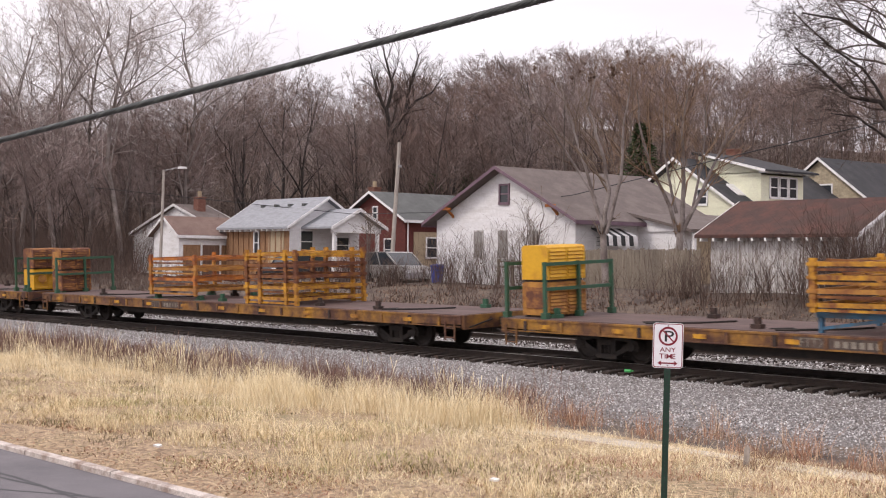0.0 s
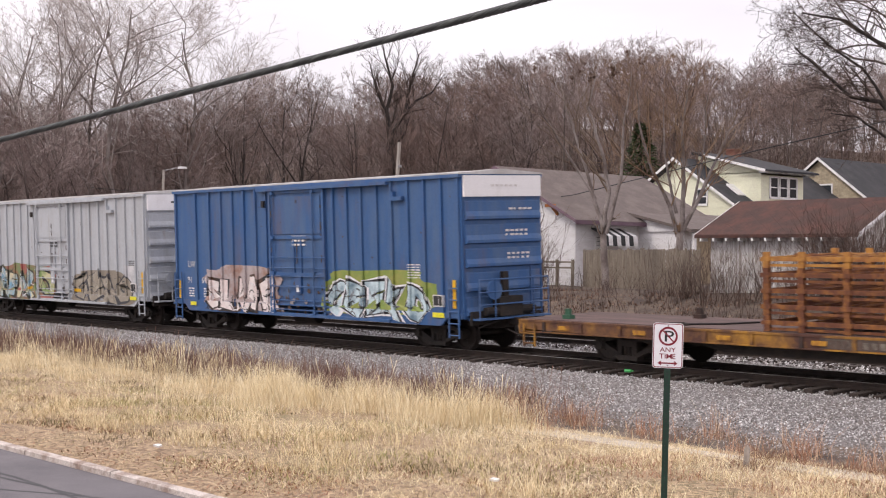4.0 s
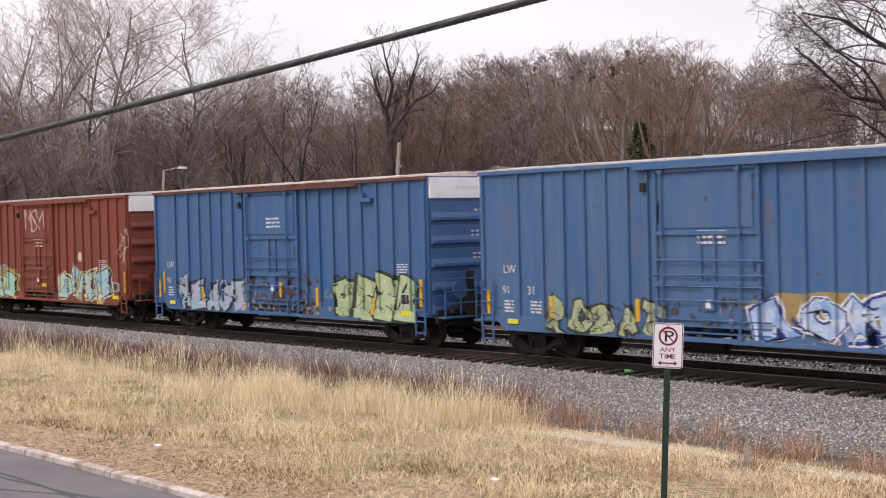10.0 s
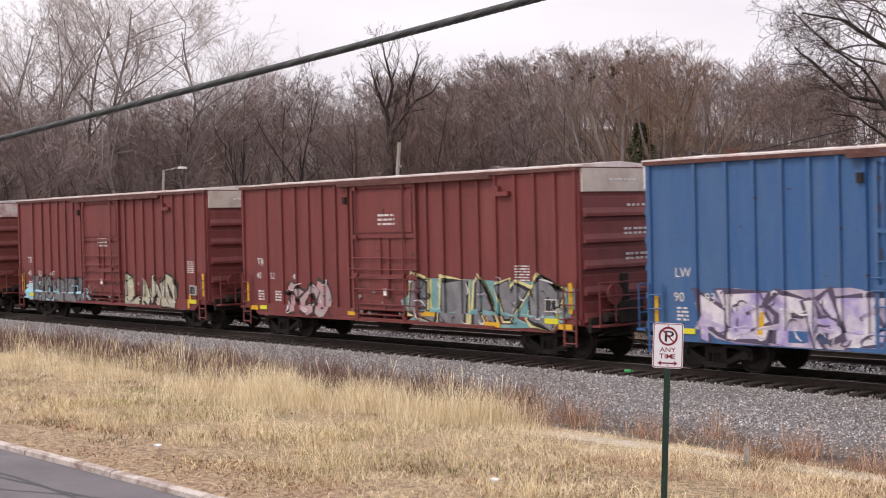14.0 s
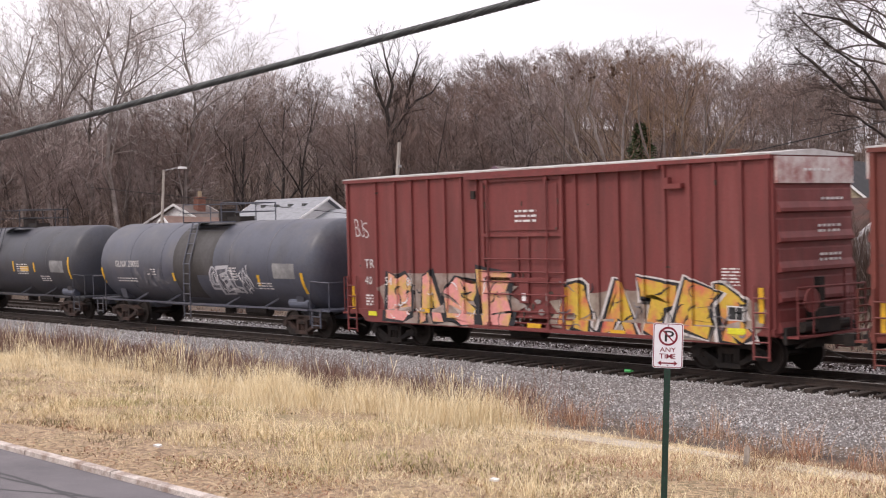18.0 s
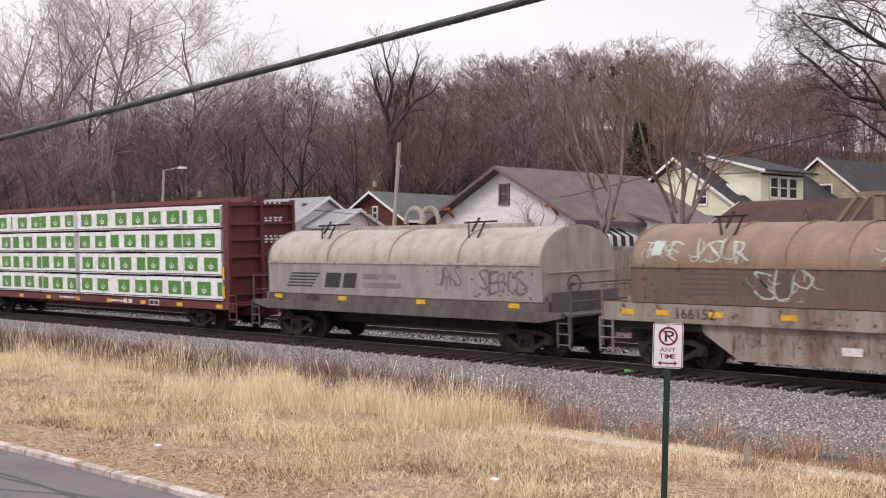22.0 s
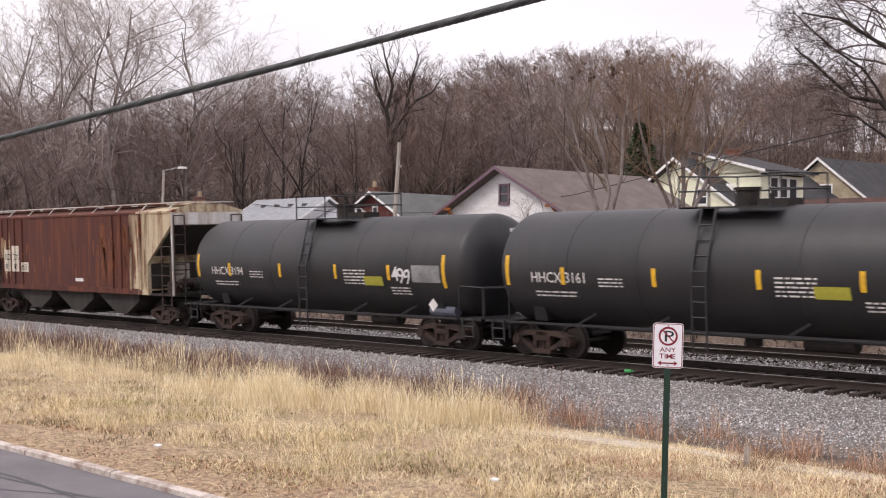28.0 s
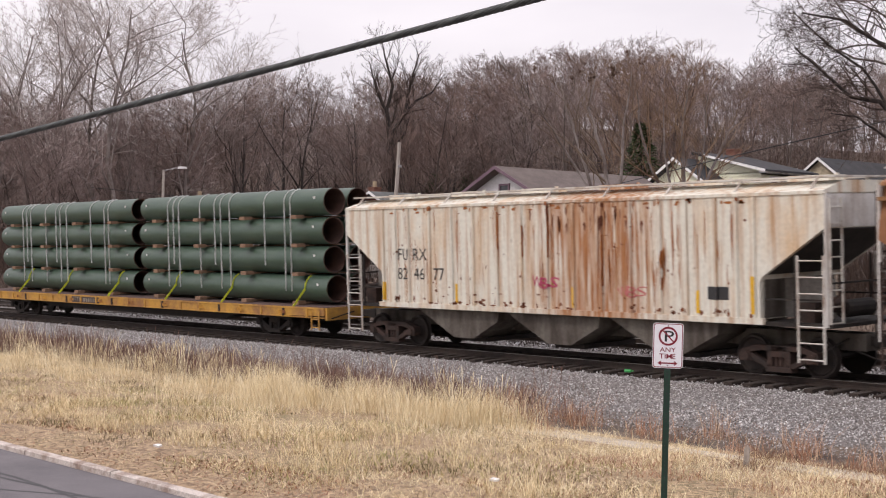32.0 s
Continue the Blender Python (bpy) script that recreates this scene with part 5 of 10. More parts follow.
c = boxcar(77.0, "faded blue steel boxcar with blue and white graffiti", blue_rusty, WIDE_POSTS, galvanised, band_white)
dress_boxcar(c, WIDE_POSTS, [("LW", -6.95, 2.28, 0.22)], [("91", -7.0, 1.72, 0.22), ("31", -6.05, 1.72, 0.22)], white_mark, 5, ((-5.25, 0.14, 1.15, 0.55), (-2.3, 0.14, 1.15, 0.55)))
graffiti(c, "ROBAT", -5.3, -1.4, 0.68, 1.65, [(0.155, spray((0.035, 0.045, 0.03))), (0.080, spray((0.36, 0.42, 0.22), (0.46, 0.50, 0.32), 0.5))], sk, ct, 21)
blotch(c, 1.1, 7.2, 1.2, 2.0, spray((0.36, 0.25, 0.10), (0.24, 0.20, 0.12)), sk, ct, 7)
graffiti(c, "ROMEN", 1.3, 7.0, 0.8, 2.0, [(0.205, spray(wht)), (0.118, spray((0.02, 0.05, 0.22))), (0.042, spray((0.22, 0.38, 0.68), (0.60, 0.68, 0.80), 0.5))], sk, ct, 22)

c = boxcar(59.08, "blue steel boxcar with yellow strips and pale green graffiti", blue, WIDE_POSTS, pink_roof, band_white)
grime(c, -1.9, 2.5, 0.8, 2.1, 150, scuff_brown, box_skin(WIDE_POSTS), box_cuts(WIDE_POSTS), 171, size=0.17, lift=0.0055)
grime(c, -2.2, 3.2, 0.8, 1.9, 60, scuff_grey, box_skin(WIDE_POSTS), box_cuts(WIDE_POSTS), 172, size=0.14, lift=0.0065)
dress_boxcar(c, WIDE_POSTS, [("LW", -6.98, 2.26, 0.22)], [("91", -7.02, 1.68, 0.22), ("28", -6.1, 1.68, 0.22)], white_mark, 6, ((-7.3, 0.14, 1.3, 0.8), (-4.6, 0.14, 1.1, 0.5), (-1.75, 0.14, 0.9, 0.5), (2.3, 0.14, 1.1, 0.6), (0.4, 0.14, 1.35, 0.5), (5.2, 0.14, 0.95, 0.5)))
graffiti(c, "MEASE", -6.2, -1.5, 0.68, 1.85, [(0.168, spray((0.03, 0.035, 0.06))), (0.092, spray((0.24, 0.48, 0.50), (0.44, 0.42, 0.55), 0.5))], sk, ct, 23, lean=0.1)
graffiti(c, "GEEB", 3.3, 7.4, 0.68, 2.1, [(0.180, spray((0.025, 0.045, 0.02))), (0.099, spray((0.52, 0.60, 0.36), (0.36, 0.48, 0.26), 0.45))], sk, ct, 24)

c = boxcar(41.3, "rust-orange steel boxcar with turquoise and yellow graffiti", orange_brown, WIDE_POSTS, galvanised, band_white)
dress_boxcar(c, WIDE_POSTS, [("YK", -6.95, 2.5, 0.2), ("R", -5.95, 2.5, 0.2)], [("202", -5.4, 2.5, 0.2), ("35", -4.55, 2.5, 0.2)], white_mark, 7, ((-4.7, 0.5, 0.75, 0.12), (0.35, 0.5, 1.35, 0.14), (-2.6, 0.5, 0.75, 0.12), (5.3, 0.5, 0.75, 0.12)))
blotch(c, -7.1, -2.1, 0.72, 2.2, spray((0.26, 0.33, 0.26), (0.34, 0.20, 0.12), 0.5), sk, ct, 8)
graffiti(c, "NOEE", -6.6, -2.4, 0.75, 2.0, [(0.205, spray((0.62, 0.50, 0.06))), (0.142, spray(blk)), (0.068, spray((0.35, 0.62, 0.50), (0.45, 0.50, 0.36), 0.4))], sk, ct, 25)
graffiti(c, "DUKE", 1.9, 6.4, 0.85, 2.1, [(0.193, spray((0.66, 0.60, 0.34))), (0.130, spray((0.05, 0.10, 0.13))), (0.074, spray((0.66, 0.62, 0.40), (0.32, 0.56, 0.62), 0.5))], sk, ct, 26)
graffiti(c, "MSM", -1.1, 0.6, 3.7, 4.6, [(-0.02, spray((0.55, 0.42, 0.38)))], sk, ct, 27)
graffiti(c, "TOR", 7.0, 7.8, 2.4, 3.7, [(-0.03, spray((0.55, 0.42, 0.38)))], sk, ct, 28, lean=-0.3)
stick("round_label", [([(3.75 + 0.2 * math.cos(i * 0.52), 2.62 + 0.2 * math.sin(i * 0.52)) for i in range(12)], [tuple(range(12))])], c, spray((0.62, 0.55, 0.45)), sk, ct, lift=0.012)

c = boxcar(23.4, "blue steel boxcar with violet and white graffiti", blue, WIDE_POSTS, pink_roof, band_white)
dress_boxcar(c, WIDE_POSTS, [("LW", -6.98, 2.26, 0.22)], [("90", -7.02, 1.68, 0.22), ("93", -6.1, 1.68, 0.22)], white_mark, 8, ((-7.3, 0.5, 0.9, 0.14), (-4.6, 0.14, 1.0, 0.5), (0.4, 0.5, 1.4, 0.14), (4.4, 0.14, 0.95, 0.5)))
blotch(c, -6.3, -0.6, 0.68, 2.05, spray((0.52, 0.46, 0.50), (0.28, 0.22, 0.46), 0.45), sk, ct, 9)
graffiti(c, "NETHE", -6.3, -1.5, 0.7, 2.0, [(0.155, spray((0.09, 0.07, 0.12))), (0.092, spray((0.70, 0.66, 0.70), (0.36, 0.29, 0.56), 0.45))], sk, ct, 29)
blotch(c, 1.2, 5.9, 0.62, 2.25, spray((0.60, 0.38, 0.40), (0.24, 0.19, 0.42), 0.45), sk, ct, 10)
graffiti(c, "OUNK", 1.5, 5.5, 0.75, 2.1, [(0.180, spray((0.03, 0.025, 0.05))), (0.092, spray((0.76, 0.70, 0.74), (0.50, 0.42, 0.62), 0.4))], sk, ct, 30)

c = boxcar(5.5, "maroon steel boxcar with black and silver graffiti", maroon, WIDE_POSTS, pink_roof, band_cream)
dress_boxcar(c, WIDE_POSTS, [("TR", -6.95, 2.38, 0.24)], [("40", -7.0, 1.95, 0.2), ("52", -6.2, 1.95, 0.2), ("48", -4.9, 1.95, 0.18)], white_mark, 9, ((-7.3, 0.42, 0.9, 0.14), (-1.9, 0.4, 0.9, 0.12), (1.6, 0.6, 1.0, 0.14), (4.3, 0.6, 0.8, 0.14), (7.1, 0.5, 0.85, 0.14)))
graffiti(c, "TCB", -5.3, -2.8, 0.7, 1.95, [(0.155, spray((0.05, 0.035, 0.035))), (0.080, spray((0.52, 0.28, 0.30), (0.40, 0.36, 0.36), 0.5))], sk, ct, 31)
blotch(c, 0.9, 7.7, 0.75, 2.1, spray((0.12, 0.30, 0.32), (0.20, 0.36, 0.36), 0.5), sk, ct, 11)
graffiti(c, "LIAVS", 1.2, 7.1, 0.7, 2.15, [(0.217, spray((0.66, 0.62, 0.30))), (0.168, spray(blk)), (0.080, spray((0.17, 0.17, 0.185), (0.26, 0.26, 0.27), 0.4))], sk, ct, 32)

c = boxcar(-12.45, "maroon steel boxcar with pale green graffiti", maroon, WIDE_POSTS, pink_roof, band_cream)
dress_boxcar(c, WIDE_POSTS, [("TR", -6.95, 2.34, 0.26)], [("40", -6.95, 1.78, 0.24), ("52", -5.95, 1.78, 0.24), ("47", -4.7, 1.78, 0.24)], white_mark, 10, ((-7.5, 0.14, 1.1, 0.8), (6.5, 0.14, 0.8, 0.5)))
blotch(c, -7.4, -1.2, 0.7, 1.5, spray((0.22, 0.50, 0.60), (0.35, 0.58, 0.66), 0.5), sk, ct, 12)
graffiti(c, "HOSER", -6.3, -1.4, 0.65, 1.8, [(0.155, spray(blk)), (0.068, spray((0.17, 0.165, 0.17), (0.23, 0.225, 0.23), 0.4))], sk, ct, 33)
graffiti(c, "LAND", 1.9, 5.7, 0.6, 1.95, [(0.142, spray((0.03, 0.027, 0.02))), (0.074, spray((0.50, 0.52, 0.36), (0.40, 0.34, 0.30), 0.45))], sk, ct, 34)

c = boxcar(-30.5, "brown steel boxcar with icy white and green graffiti", brown, FEW_POSTS, galvanised, band_worn, plug=False)
dress_boxcar(c, FEW_POSTS, [("TR", -6.65, 2.34, 0.2)], [("86311", -5.6, 2.34, 0.2)], white_mark, 11, ((-2.4, 0.14, 0.8, 0.5),), False)
stick("mark_field", [rect(-6.75, -6.05, 2.28, 2.60)], c, red_mark, ru, rc, lift=0.003)
blotch(c, -5.3, -2.0, 0.72, 1.75, spray((0.50, 0.07, 0.09), (0.36, 0.05, 0.06), 0.4), ru, rc, 13)
graffiti(c, "EYES", -5.8, -2.5, 0.72, 1.6, [(0.180, spray((0.02, 0.12, 0.04))), (0.092, spray((0.09, 0.50, 0.10), (0.06, 0.38, 0.08), 0.4))], ru, rc, 35)
blotch(c, 1.6, 6.6, 0.9, 2.2, spray((0.62, 0.66, 0.66), (0.50, 0.48, 0.42), 0.4), ru, rc, 14)
graffiti(c, "TOMES", 1.8, 6.5, 0.72, 2.1, [(0.180, spray((0.07, 0.10, 0.14))), (0.105, spray((0.72, 0.80, 0.82), (0.36, 0.56, 0.66), 0.45))], ru, rc, 36)
graffiti(c, "T", 6.5, 7.1, 1.7, 2.6, [(0.068, spray((0.55, 0.60, 0.70)))], ru, rc, 37)

c = boxcar(-48.6, "maroon steel boxcar with pink and gold graffiti", maroon, WIDE_POSTS, galvanised, band_worn)
dress_boxcar(c, WIDE_POSTS, [("TR", -6.95, 2.36, 0.26)], [("40", -6.95, 1.86, 0.24), ("54", -6.0, 1.86, 0.24), ("84", -5.0, 1.86, 0.24)], white_mark, 12, ((-7.55, 0.16, 1.1, 0.45), (-4.4, 0.5, 1.1, 0.12), (0.1, 0.5, 0.85, 0.12), (3.0, 0.5, 0.8, 0.12)))
blotch(c, -6.3, -0.2, 0.66, 2.2, spray((0.36, 0.30, 0.27), (0.24, 0.17, 0.14), 0.5), sk, ct, 15)
graffiti(c, "BASE", -6.0, -0.5, 0.66, 2.3, [(0.180, spray(blk)), (0.099, spray((0.72, 0.30, 0.28), (0.62, 0.42, 0.10), 0.45))], sk, ct, 38)
blotch(c, 1.0, 7.7, 0.72, 1.9, spray((0.34, 0.29, 0.24), (0.22, 0.16, 0.13), 0.5), sk, ct, 16)
graffiti(c, "RATER", 1.4, 7.4, 0.75, 2.2, [(0.205, spray((0.62, 0.58, 0.56))), (0.155, spray(blk)), (0.080, spray((0.60, 0.40, 0.05), (0.60, 0.14, 0.10), 0.42))], sk, ct, 39)
graffiti(c, "BUS", -7.4, -6.75, 3.3, 3.8, [(-0.02, spray((0.55, 0.50, 0.50)))], sk, ct, 40)
# ---------------------------------------------------------------- tank cars
tank_grey = surface("tank_blue_grey", (0.076, 0.082, 0.110), (0.056, 0.060, 0.078), 0.4, 0.8, (1, 1, 0.5), grain=12, vary=0.1, rough=0.45, bump=0.03,
                    third=(0.11, 0.105, 0.11), third_amount=0.3, third_scale=0.6)
tank_black = surface("tank_black", (0.015, 0.015, 0.0175), (0.024, 0.023, 0.025), 0.4, 0.8, (1, 1, 0.5), grain=12, vary=0.12, rough=0.5, bump=0.03)
tank_dark_grey = surface("tank_dark_grey", (0.050, 0.053, 0.068), (0.038, 0.039, 0.047), 0.4, 0.8, (1, 1, 0.5), grain=12, vary=0.1, rough=0.5, bump=0.03,
                    third=(0.072, 0.066, 0.066), third_amount=0.3, third_scale=0.6)
tank_slate = surface("tank_slate", (0.105, 0.118, 0.16), (0.085, 0.092, 0.12), 0.4, 0.8, (1, 1, 0.5), grain=12, vary=0.1, rough=0.45, bump=0.03)
soot = surface("spill_stain", (0.042, 0.038, 0.036), (0.07, 0.066, 0.068), 0.35, 1.2, (1.5, 1.5, 0.5), grain=10, vary=0.15, rough=0.6, bump=0)
TANK_R, TANK_Z, TANK_L = 1.53, 2.37, 7.55


def tank_skin(x, z):
    d = z - TANK_Z
    return -math.sqrt(max(TANK_R ** 2 - d * d, 0.01))


ZC = [0.9 + 0.12 * i for i in range(25)]


def tank_car(x, label, paint, marks, places, walkway, stained=False, placard=False, gear=steel_brown):
    car = thing("tank_car", label, "tank car", "tank cars of the train")
    rings = []
    for i in range(9):
        t = math.pi / 2 * i / 8
        rings.append((-(TANK_L - 0.55) - 0.55 * math.cos(t), max(TANK_R * math.sin(t), 0.02)))
    rings += [(-x_, r_) for x_, r_ in reversed(rings)]
    part("shell", Build().lathe(rings, 48, "x", (0, 0, TANK_Z)), paint, car, "welded cylindrical tank with domed heads", smooth=True)
    for a in (-4.7, -2.35, 2.35, 4.7):
        part("weld_seam", Build().lathe([(a - 0.02, TANK_R + 0.004), (a + 0.02, TANK_R + 0.004)], 48, "x", (0, 0, TANK_Z)), paint, car, smooth=True)
    if stained:
        flat = [rect(-1.45, 0.15, 1.15, 3.85), rect(0.15, 1.3, 2.0, 3.85)]
        stick("spill_stain", flat, car, soot, tank_skin, (), ZC, 0.004, "dark product stain below the dome")
    # sills, saddles, platforms
    for s in (-1, 1):
        sill = Build().box(min(s * 4.9, s * 8.0), max(s * 4.9, s * 8.0), -0.35, 0.35, 0.62, 0.98)
        sill.prism([(-1.05, 1.0), (1.05, 1.0), (1.30, 1.85), (1.0, 1.5), (-1.0, 1.5), (-1.30, 1.85)], s * places[1] - 0.22, s * places[1] + 0.22)
        part("stub_sill", sill, paint, car)
        plat = Build().box(min(s * 6.9, s * 8.05), max(s * 6.9, s * 8.05), -1.45, 1.45, 0.93, 0.99)
        for y in (-1.42, 1.42):
            plat.tube((s * 6.95, y, 0.5), (s * 6.95, y, 1.9), 0.022, n=5)
            plat.tube((s * 8.0, y, 0.98), (s * 8.0, y, 1.85), 0.022, n=5)
            plat.tube((s * 6.95, y, 1.88), (s * 8.0, y, 1.85), 0.022, n=5)
            ladder(plat, s * 7.35, y * 1.03, 0.4, 1.0, 0.45, "x", 0.28)
        plat.tube((s * 8.0, -1.42, 1.85), (s * 8.0, 1.42, 1.85), 0.022, n=5)
        part("end_platform", plat, paint, car, "brakeman's platform with handrails")
    rail = Build()
    for y in (-1.5, 1.5):
        rail.beam((-6.95, y, 0.97), (6.95, y, 0.97), 0.05, 0.06)
        for a in (-4.4, -2.0, 2.0, 4.4):
            rail.beam((a, y, 0.97), (a + 0.35, y * 0.75, 1.25), 0.04, 0.06)
    rail.beam((-4.9, -0.35, 0.80), (4.9, -0.35, 0.80), 0.06, 0.06)
    for a in (-2.6, -1.3, 0.9, 1.6, 2.6):
        rail.beam((a, -0.35, 0.80), (a, -0.35, 1.0), 0.05, 0.05)
    part("side_rail", rail, paint, car)
    part("outlet_valve", Build().tube((0, 0, 0.55), (0, 0, 0.95), 0.22, n=12), steel_dark, car)
    part("brake_reservoir", Build().tube((1.7, -0.3, 0.72), (3.0, -0.3, 0.72), 0.18, n=12), steel_dark, car)
    part("air_tank", Build().tube((5.3, -0.95, 1.12), (6.4, -0.95, 1.12), 0.17, n=12), tank_slate, car)
    # dome, walkway and ladder
    top = TANK_Z + TANK_R
    part("manway", Build().tube((-0.1, 0, top - 0.1), (-0.1, 0, top + 0.38), 0.30, n=16).tube((-0.1, 0, top + 0.38), (-0.1, 0, top + 0.45), 0.34, n=16), steel_dark, car, "dark round manway hatch")
    part("valve_cover", Build().box(0.4, 1.25, -0.32, 0.32, top - 0.1, top + 0.16).tube((0.6, 0, top), (0.6, 0, top + 0.28), 0.08, n=8), steel_dark, car)
    w = Build()
    z = top + 0.02
    for y0, y1 in ((-1.15, -0.55), (0.55, 1.15)):
        w.box(-1.25, 1.35, y0, y1, z - 0.06, z - 0.02)
    w.box(-1.25, -0.7, -1.15, 1.15, z - 0.06, z - 0.02)
    h = walkway
    for xx, yy in ((-1.25, -1.15), (1.35, -1.15), (-1.25, 1.15), (1.35, 1.15), (-1.25, 0), (0.05, 1.15)):
        w.tube((xx, yy, z - 0.05), (xx, yy, z + h), 0.022, n=5)
    for zz in (z + h * 0.5, z + h):
        w.tube((-1.25, -1.15, zz), (-1.25, 1.15, zz), 0.02, n=5)
        w.tube((-1.25, 1.15, zz), (1.35, 1.15, zz), 0.02, n=5)
        w.tube((1.35, 1.15, zz), (1.35, -1.15, zz), 0.02, n=5)
    part("walkway", w, paint, car, "walkway with railing round the dome")
    for s in (-1, 1):
        lad = Build()
        for a in (-0.55, -0.13):
            lad.beam((a, s * 1.16, top), (a, s * 1.62, 2.4), 0.05, 0.03).beam((a, s * 1.62, 2.4), (a, s * 1.62, 0.5), 0.05, 0.03)
        for i in range(9):
            zz = 0.6 + i * 0.36
            y = 1.62 if zz < 2.4 else 1.62 - 0.46 * (zz - 2.4) / (top - 2.4)
            lad.tube((-0.55, s * y, zz), (-0.13, s * y, zz), 0.018, n=5)
        part("side_ladder", lad, paint, car)
    r = random.Random(len(label))
    for b, a, z_, h_ in marks:
        stick("reporting_mark", [word(b, a, z_, h_)], car, white_mark, tank_skin, (), ZC, label="white stencilled reporting mark")
    flat = small_print(r, -5.9, 1.78, 1.5, 2, 0.04, 0.1) + small_print(r, -3.6, 2.15, 0.8, 3, 0.035, 0.09) + small_print(r, 1.7, 2.25, 1.1, 5, 0.04, 0.1) + small_print(r, 3.9, 1.75, 0.9, 3, 0.04, 0.09)
    tagged(stick("data_panel", flat, car, white_mark, tank_skin, (), ZC, label="rows of small white stencilled data"), kind="stuff")
    stick("consolidated_stencil", [rect(5.0, 6.25, 1.95, 2.45)], car, spray((0.18, 0.18, 0.185), (0.30, 0.30, 0.30), 0.4), tank_skin, (), ZC, 0.004)
    b = Build()
    for i, z_ in enumerate((3.35, 3.18, 3.06)):
        for j in range(6 - i):
            b.box(TANK_L - 0.16, TANK_L - 0.14, 0.2 + j * 0.13, 0.3 + j * 0.13, z_, z_ + (0.12 if i == 0 else 0.06))
    part("head_lettering", b, white_mark, car)
    trucks(car, places, 8.4, gear)
    if placard:
        for xx, yy in ((6.0, -1.56), (8.02, 0.9)):
            q = Build()
            q.prism([(-0.19, 0), (0, -0.19), (0.19, 0), (0, 0.19)], -0.01, 0.01, "y") if yy < 0 else q.prism([(-0.19, 0), (0, -0.19), (0.19, 0), (0, 0.19)], -0.01, 0.01)
            pl = part("placard", q, white_mark, car, "white diamond hazard placard")
            pl.location = (xx, yy, 1.32)
    ride(car, x)
    return car


c = tank_car(-65.63, "blue-grey tank car with a dark spill stain and graffiti", tank_grey, [("GLNX 20005", -5.9, 2.25, 0.24)], (-6.0, 6.0), 0.62, stained=True)
graffiti(c, "GELW", 0.9, 3.6, 1.35, 2.3, [(0.06, spray((0.44, 0.44, 0.47))), (0.02, spray((0.07, 0.07, 0.09), (0.2, 0.2, 0.22), 0.4))], tank_skin, (), 50, ZC)
graffiti(c, "NRK", -4.4, -2.2, 1.5, 2.2, [(0.03, spray((0.11, 0.11, 0.125), (0.2, 0.2, 0.22), 0.4))], tank_skin, (), 51, ZC)
stick("reflector", [rect(-7.1, -6.95, 1.6, 2.2), rect(-1.6, -1.45, 1.75, 2.05), rect(4.0, 4.15, 1.7, 2.05), rect(6.55, 6.7, 1.45, 2.15)], c, yellow_mark, tank_skin, (), ZC, label="yellow reflector strips")
c = tank_car(-82.4, "dark blue-grey tank car with yellow reflector strips", tank_dark_grey, [("GATX 28919", -6.4, 2.3, 0.24)], (-6.05, 6.05), 0.75)
stick("reflector", [rect(a, a + 0.13, z0, z1) for a, z0, z1 in ((-6.95, 1.9, 2.7), (-4.0, 1.95, 2.4), (-1.55, 1.95, 2.4), (1.3, 1.95, 2.4), (3.4, 1.95, 2.35), (6.7, 1.7, 2.6))] + [rect(2.05, 2.9, 1.98, 2.2)], c, yellow_mark, tank_skin, (), ZC, label="yellow reflector strips")
c = tank_car(-177.39, "plain slate-grey tank car with one yellow label", tank_slate, [], (-6.2, 6.2), 0.55, placard=True)
stick("reflector", [rect(-7.0, -6.85, 1.6, 2.6), rect(6.85, 7.0, 1.6, 2.6), rect(1.0, 1.7, 2.0, 2.35)], c, yellow_mark, tank_skin, (), ZC, label="yellow reflector strips")
YT = [rect(a, a + 0.14, z0, z1) for a, z0, z1 in ((-6.95, 1.95, 2.75), (-4.9, 2.0, 2.45), (-1.85, 2.0, 2.45), (1.2, 2.0, 2.45), (3.85, 2.0, 2.45), (6.35, 1.8, 2.75))]
for x_, num, pl in ((-193.43, "HHCX 3161", (-6.08, 6.08)), (-209.37, "HHCX 3194", (-5.77, 5.77))):
    c = tank_car(x_, "black tank car with white stencils and yellow strips", tank_black, [(num, -6.0, 2.05, 0.27)], pl, 0.72, placard=True)
    stick("reflector", YT, c, yellow_mark, tank_skin, (), ZC, label="yellow reflector strips")
    stick("product_label", [rect(2.7, 3.6, 1.82, 2.1)], c, spray((0.36, 0.34, 0.04)), tank_skin, (), ZC, 0.01, "olive yellow product label")
    if num.endswith("94"):
        graffiti(c, "499", 4.1, 4.9, 1.9, 2.4, [(0.01, spray((0.66, 0.66, 0.67)))], tank_skin, (), 52, ZC)

# ---------------------------------------------------------------- coil cars
coil_tan = surface("coil_cover_tan", (0.24, 0.165, 0.115), (0.19, 0.135, 0.10), 0.4, 0.9, (2.5, 2.5, 0.5), grain=14, vary=0.12, rough=0.7, bump=0.05,
                   third=(0.30, 0.22, 0.165), third_amount=0.35, third_scale=0.7, third_stretch=(2, 2, 0.4))
coil_cream = surface("coil_cover_cream", (0.40, 0.375, 0.325), (0.28, 0.25, 0.21), 0.4, 0.9, (2.5, 2.5, 0.5), grain=14, vary=0.08, rough=0.65, bump=0.05,
                     third=(0.27, 0.24, 0.20), third_amount=0.12, third_scale=1.0, third_stretch=(2, 2, 0.35))
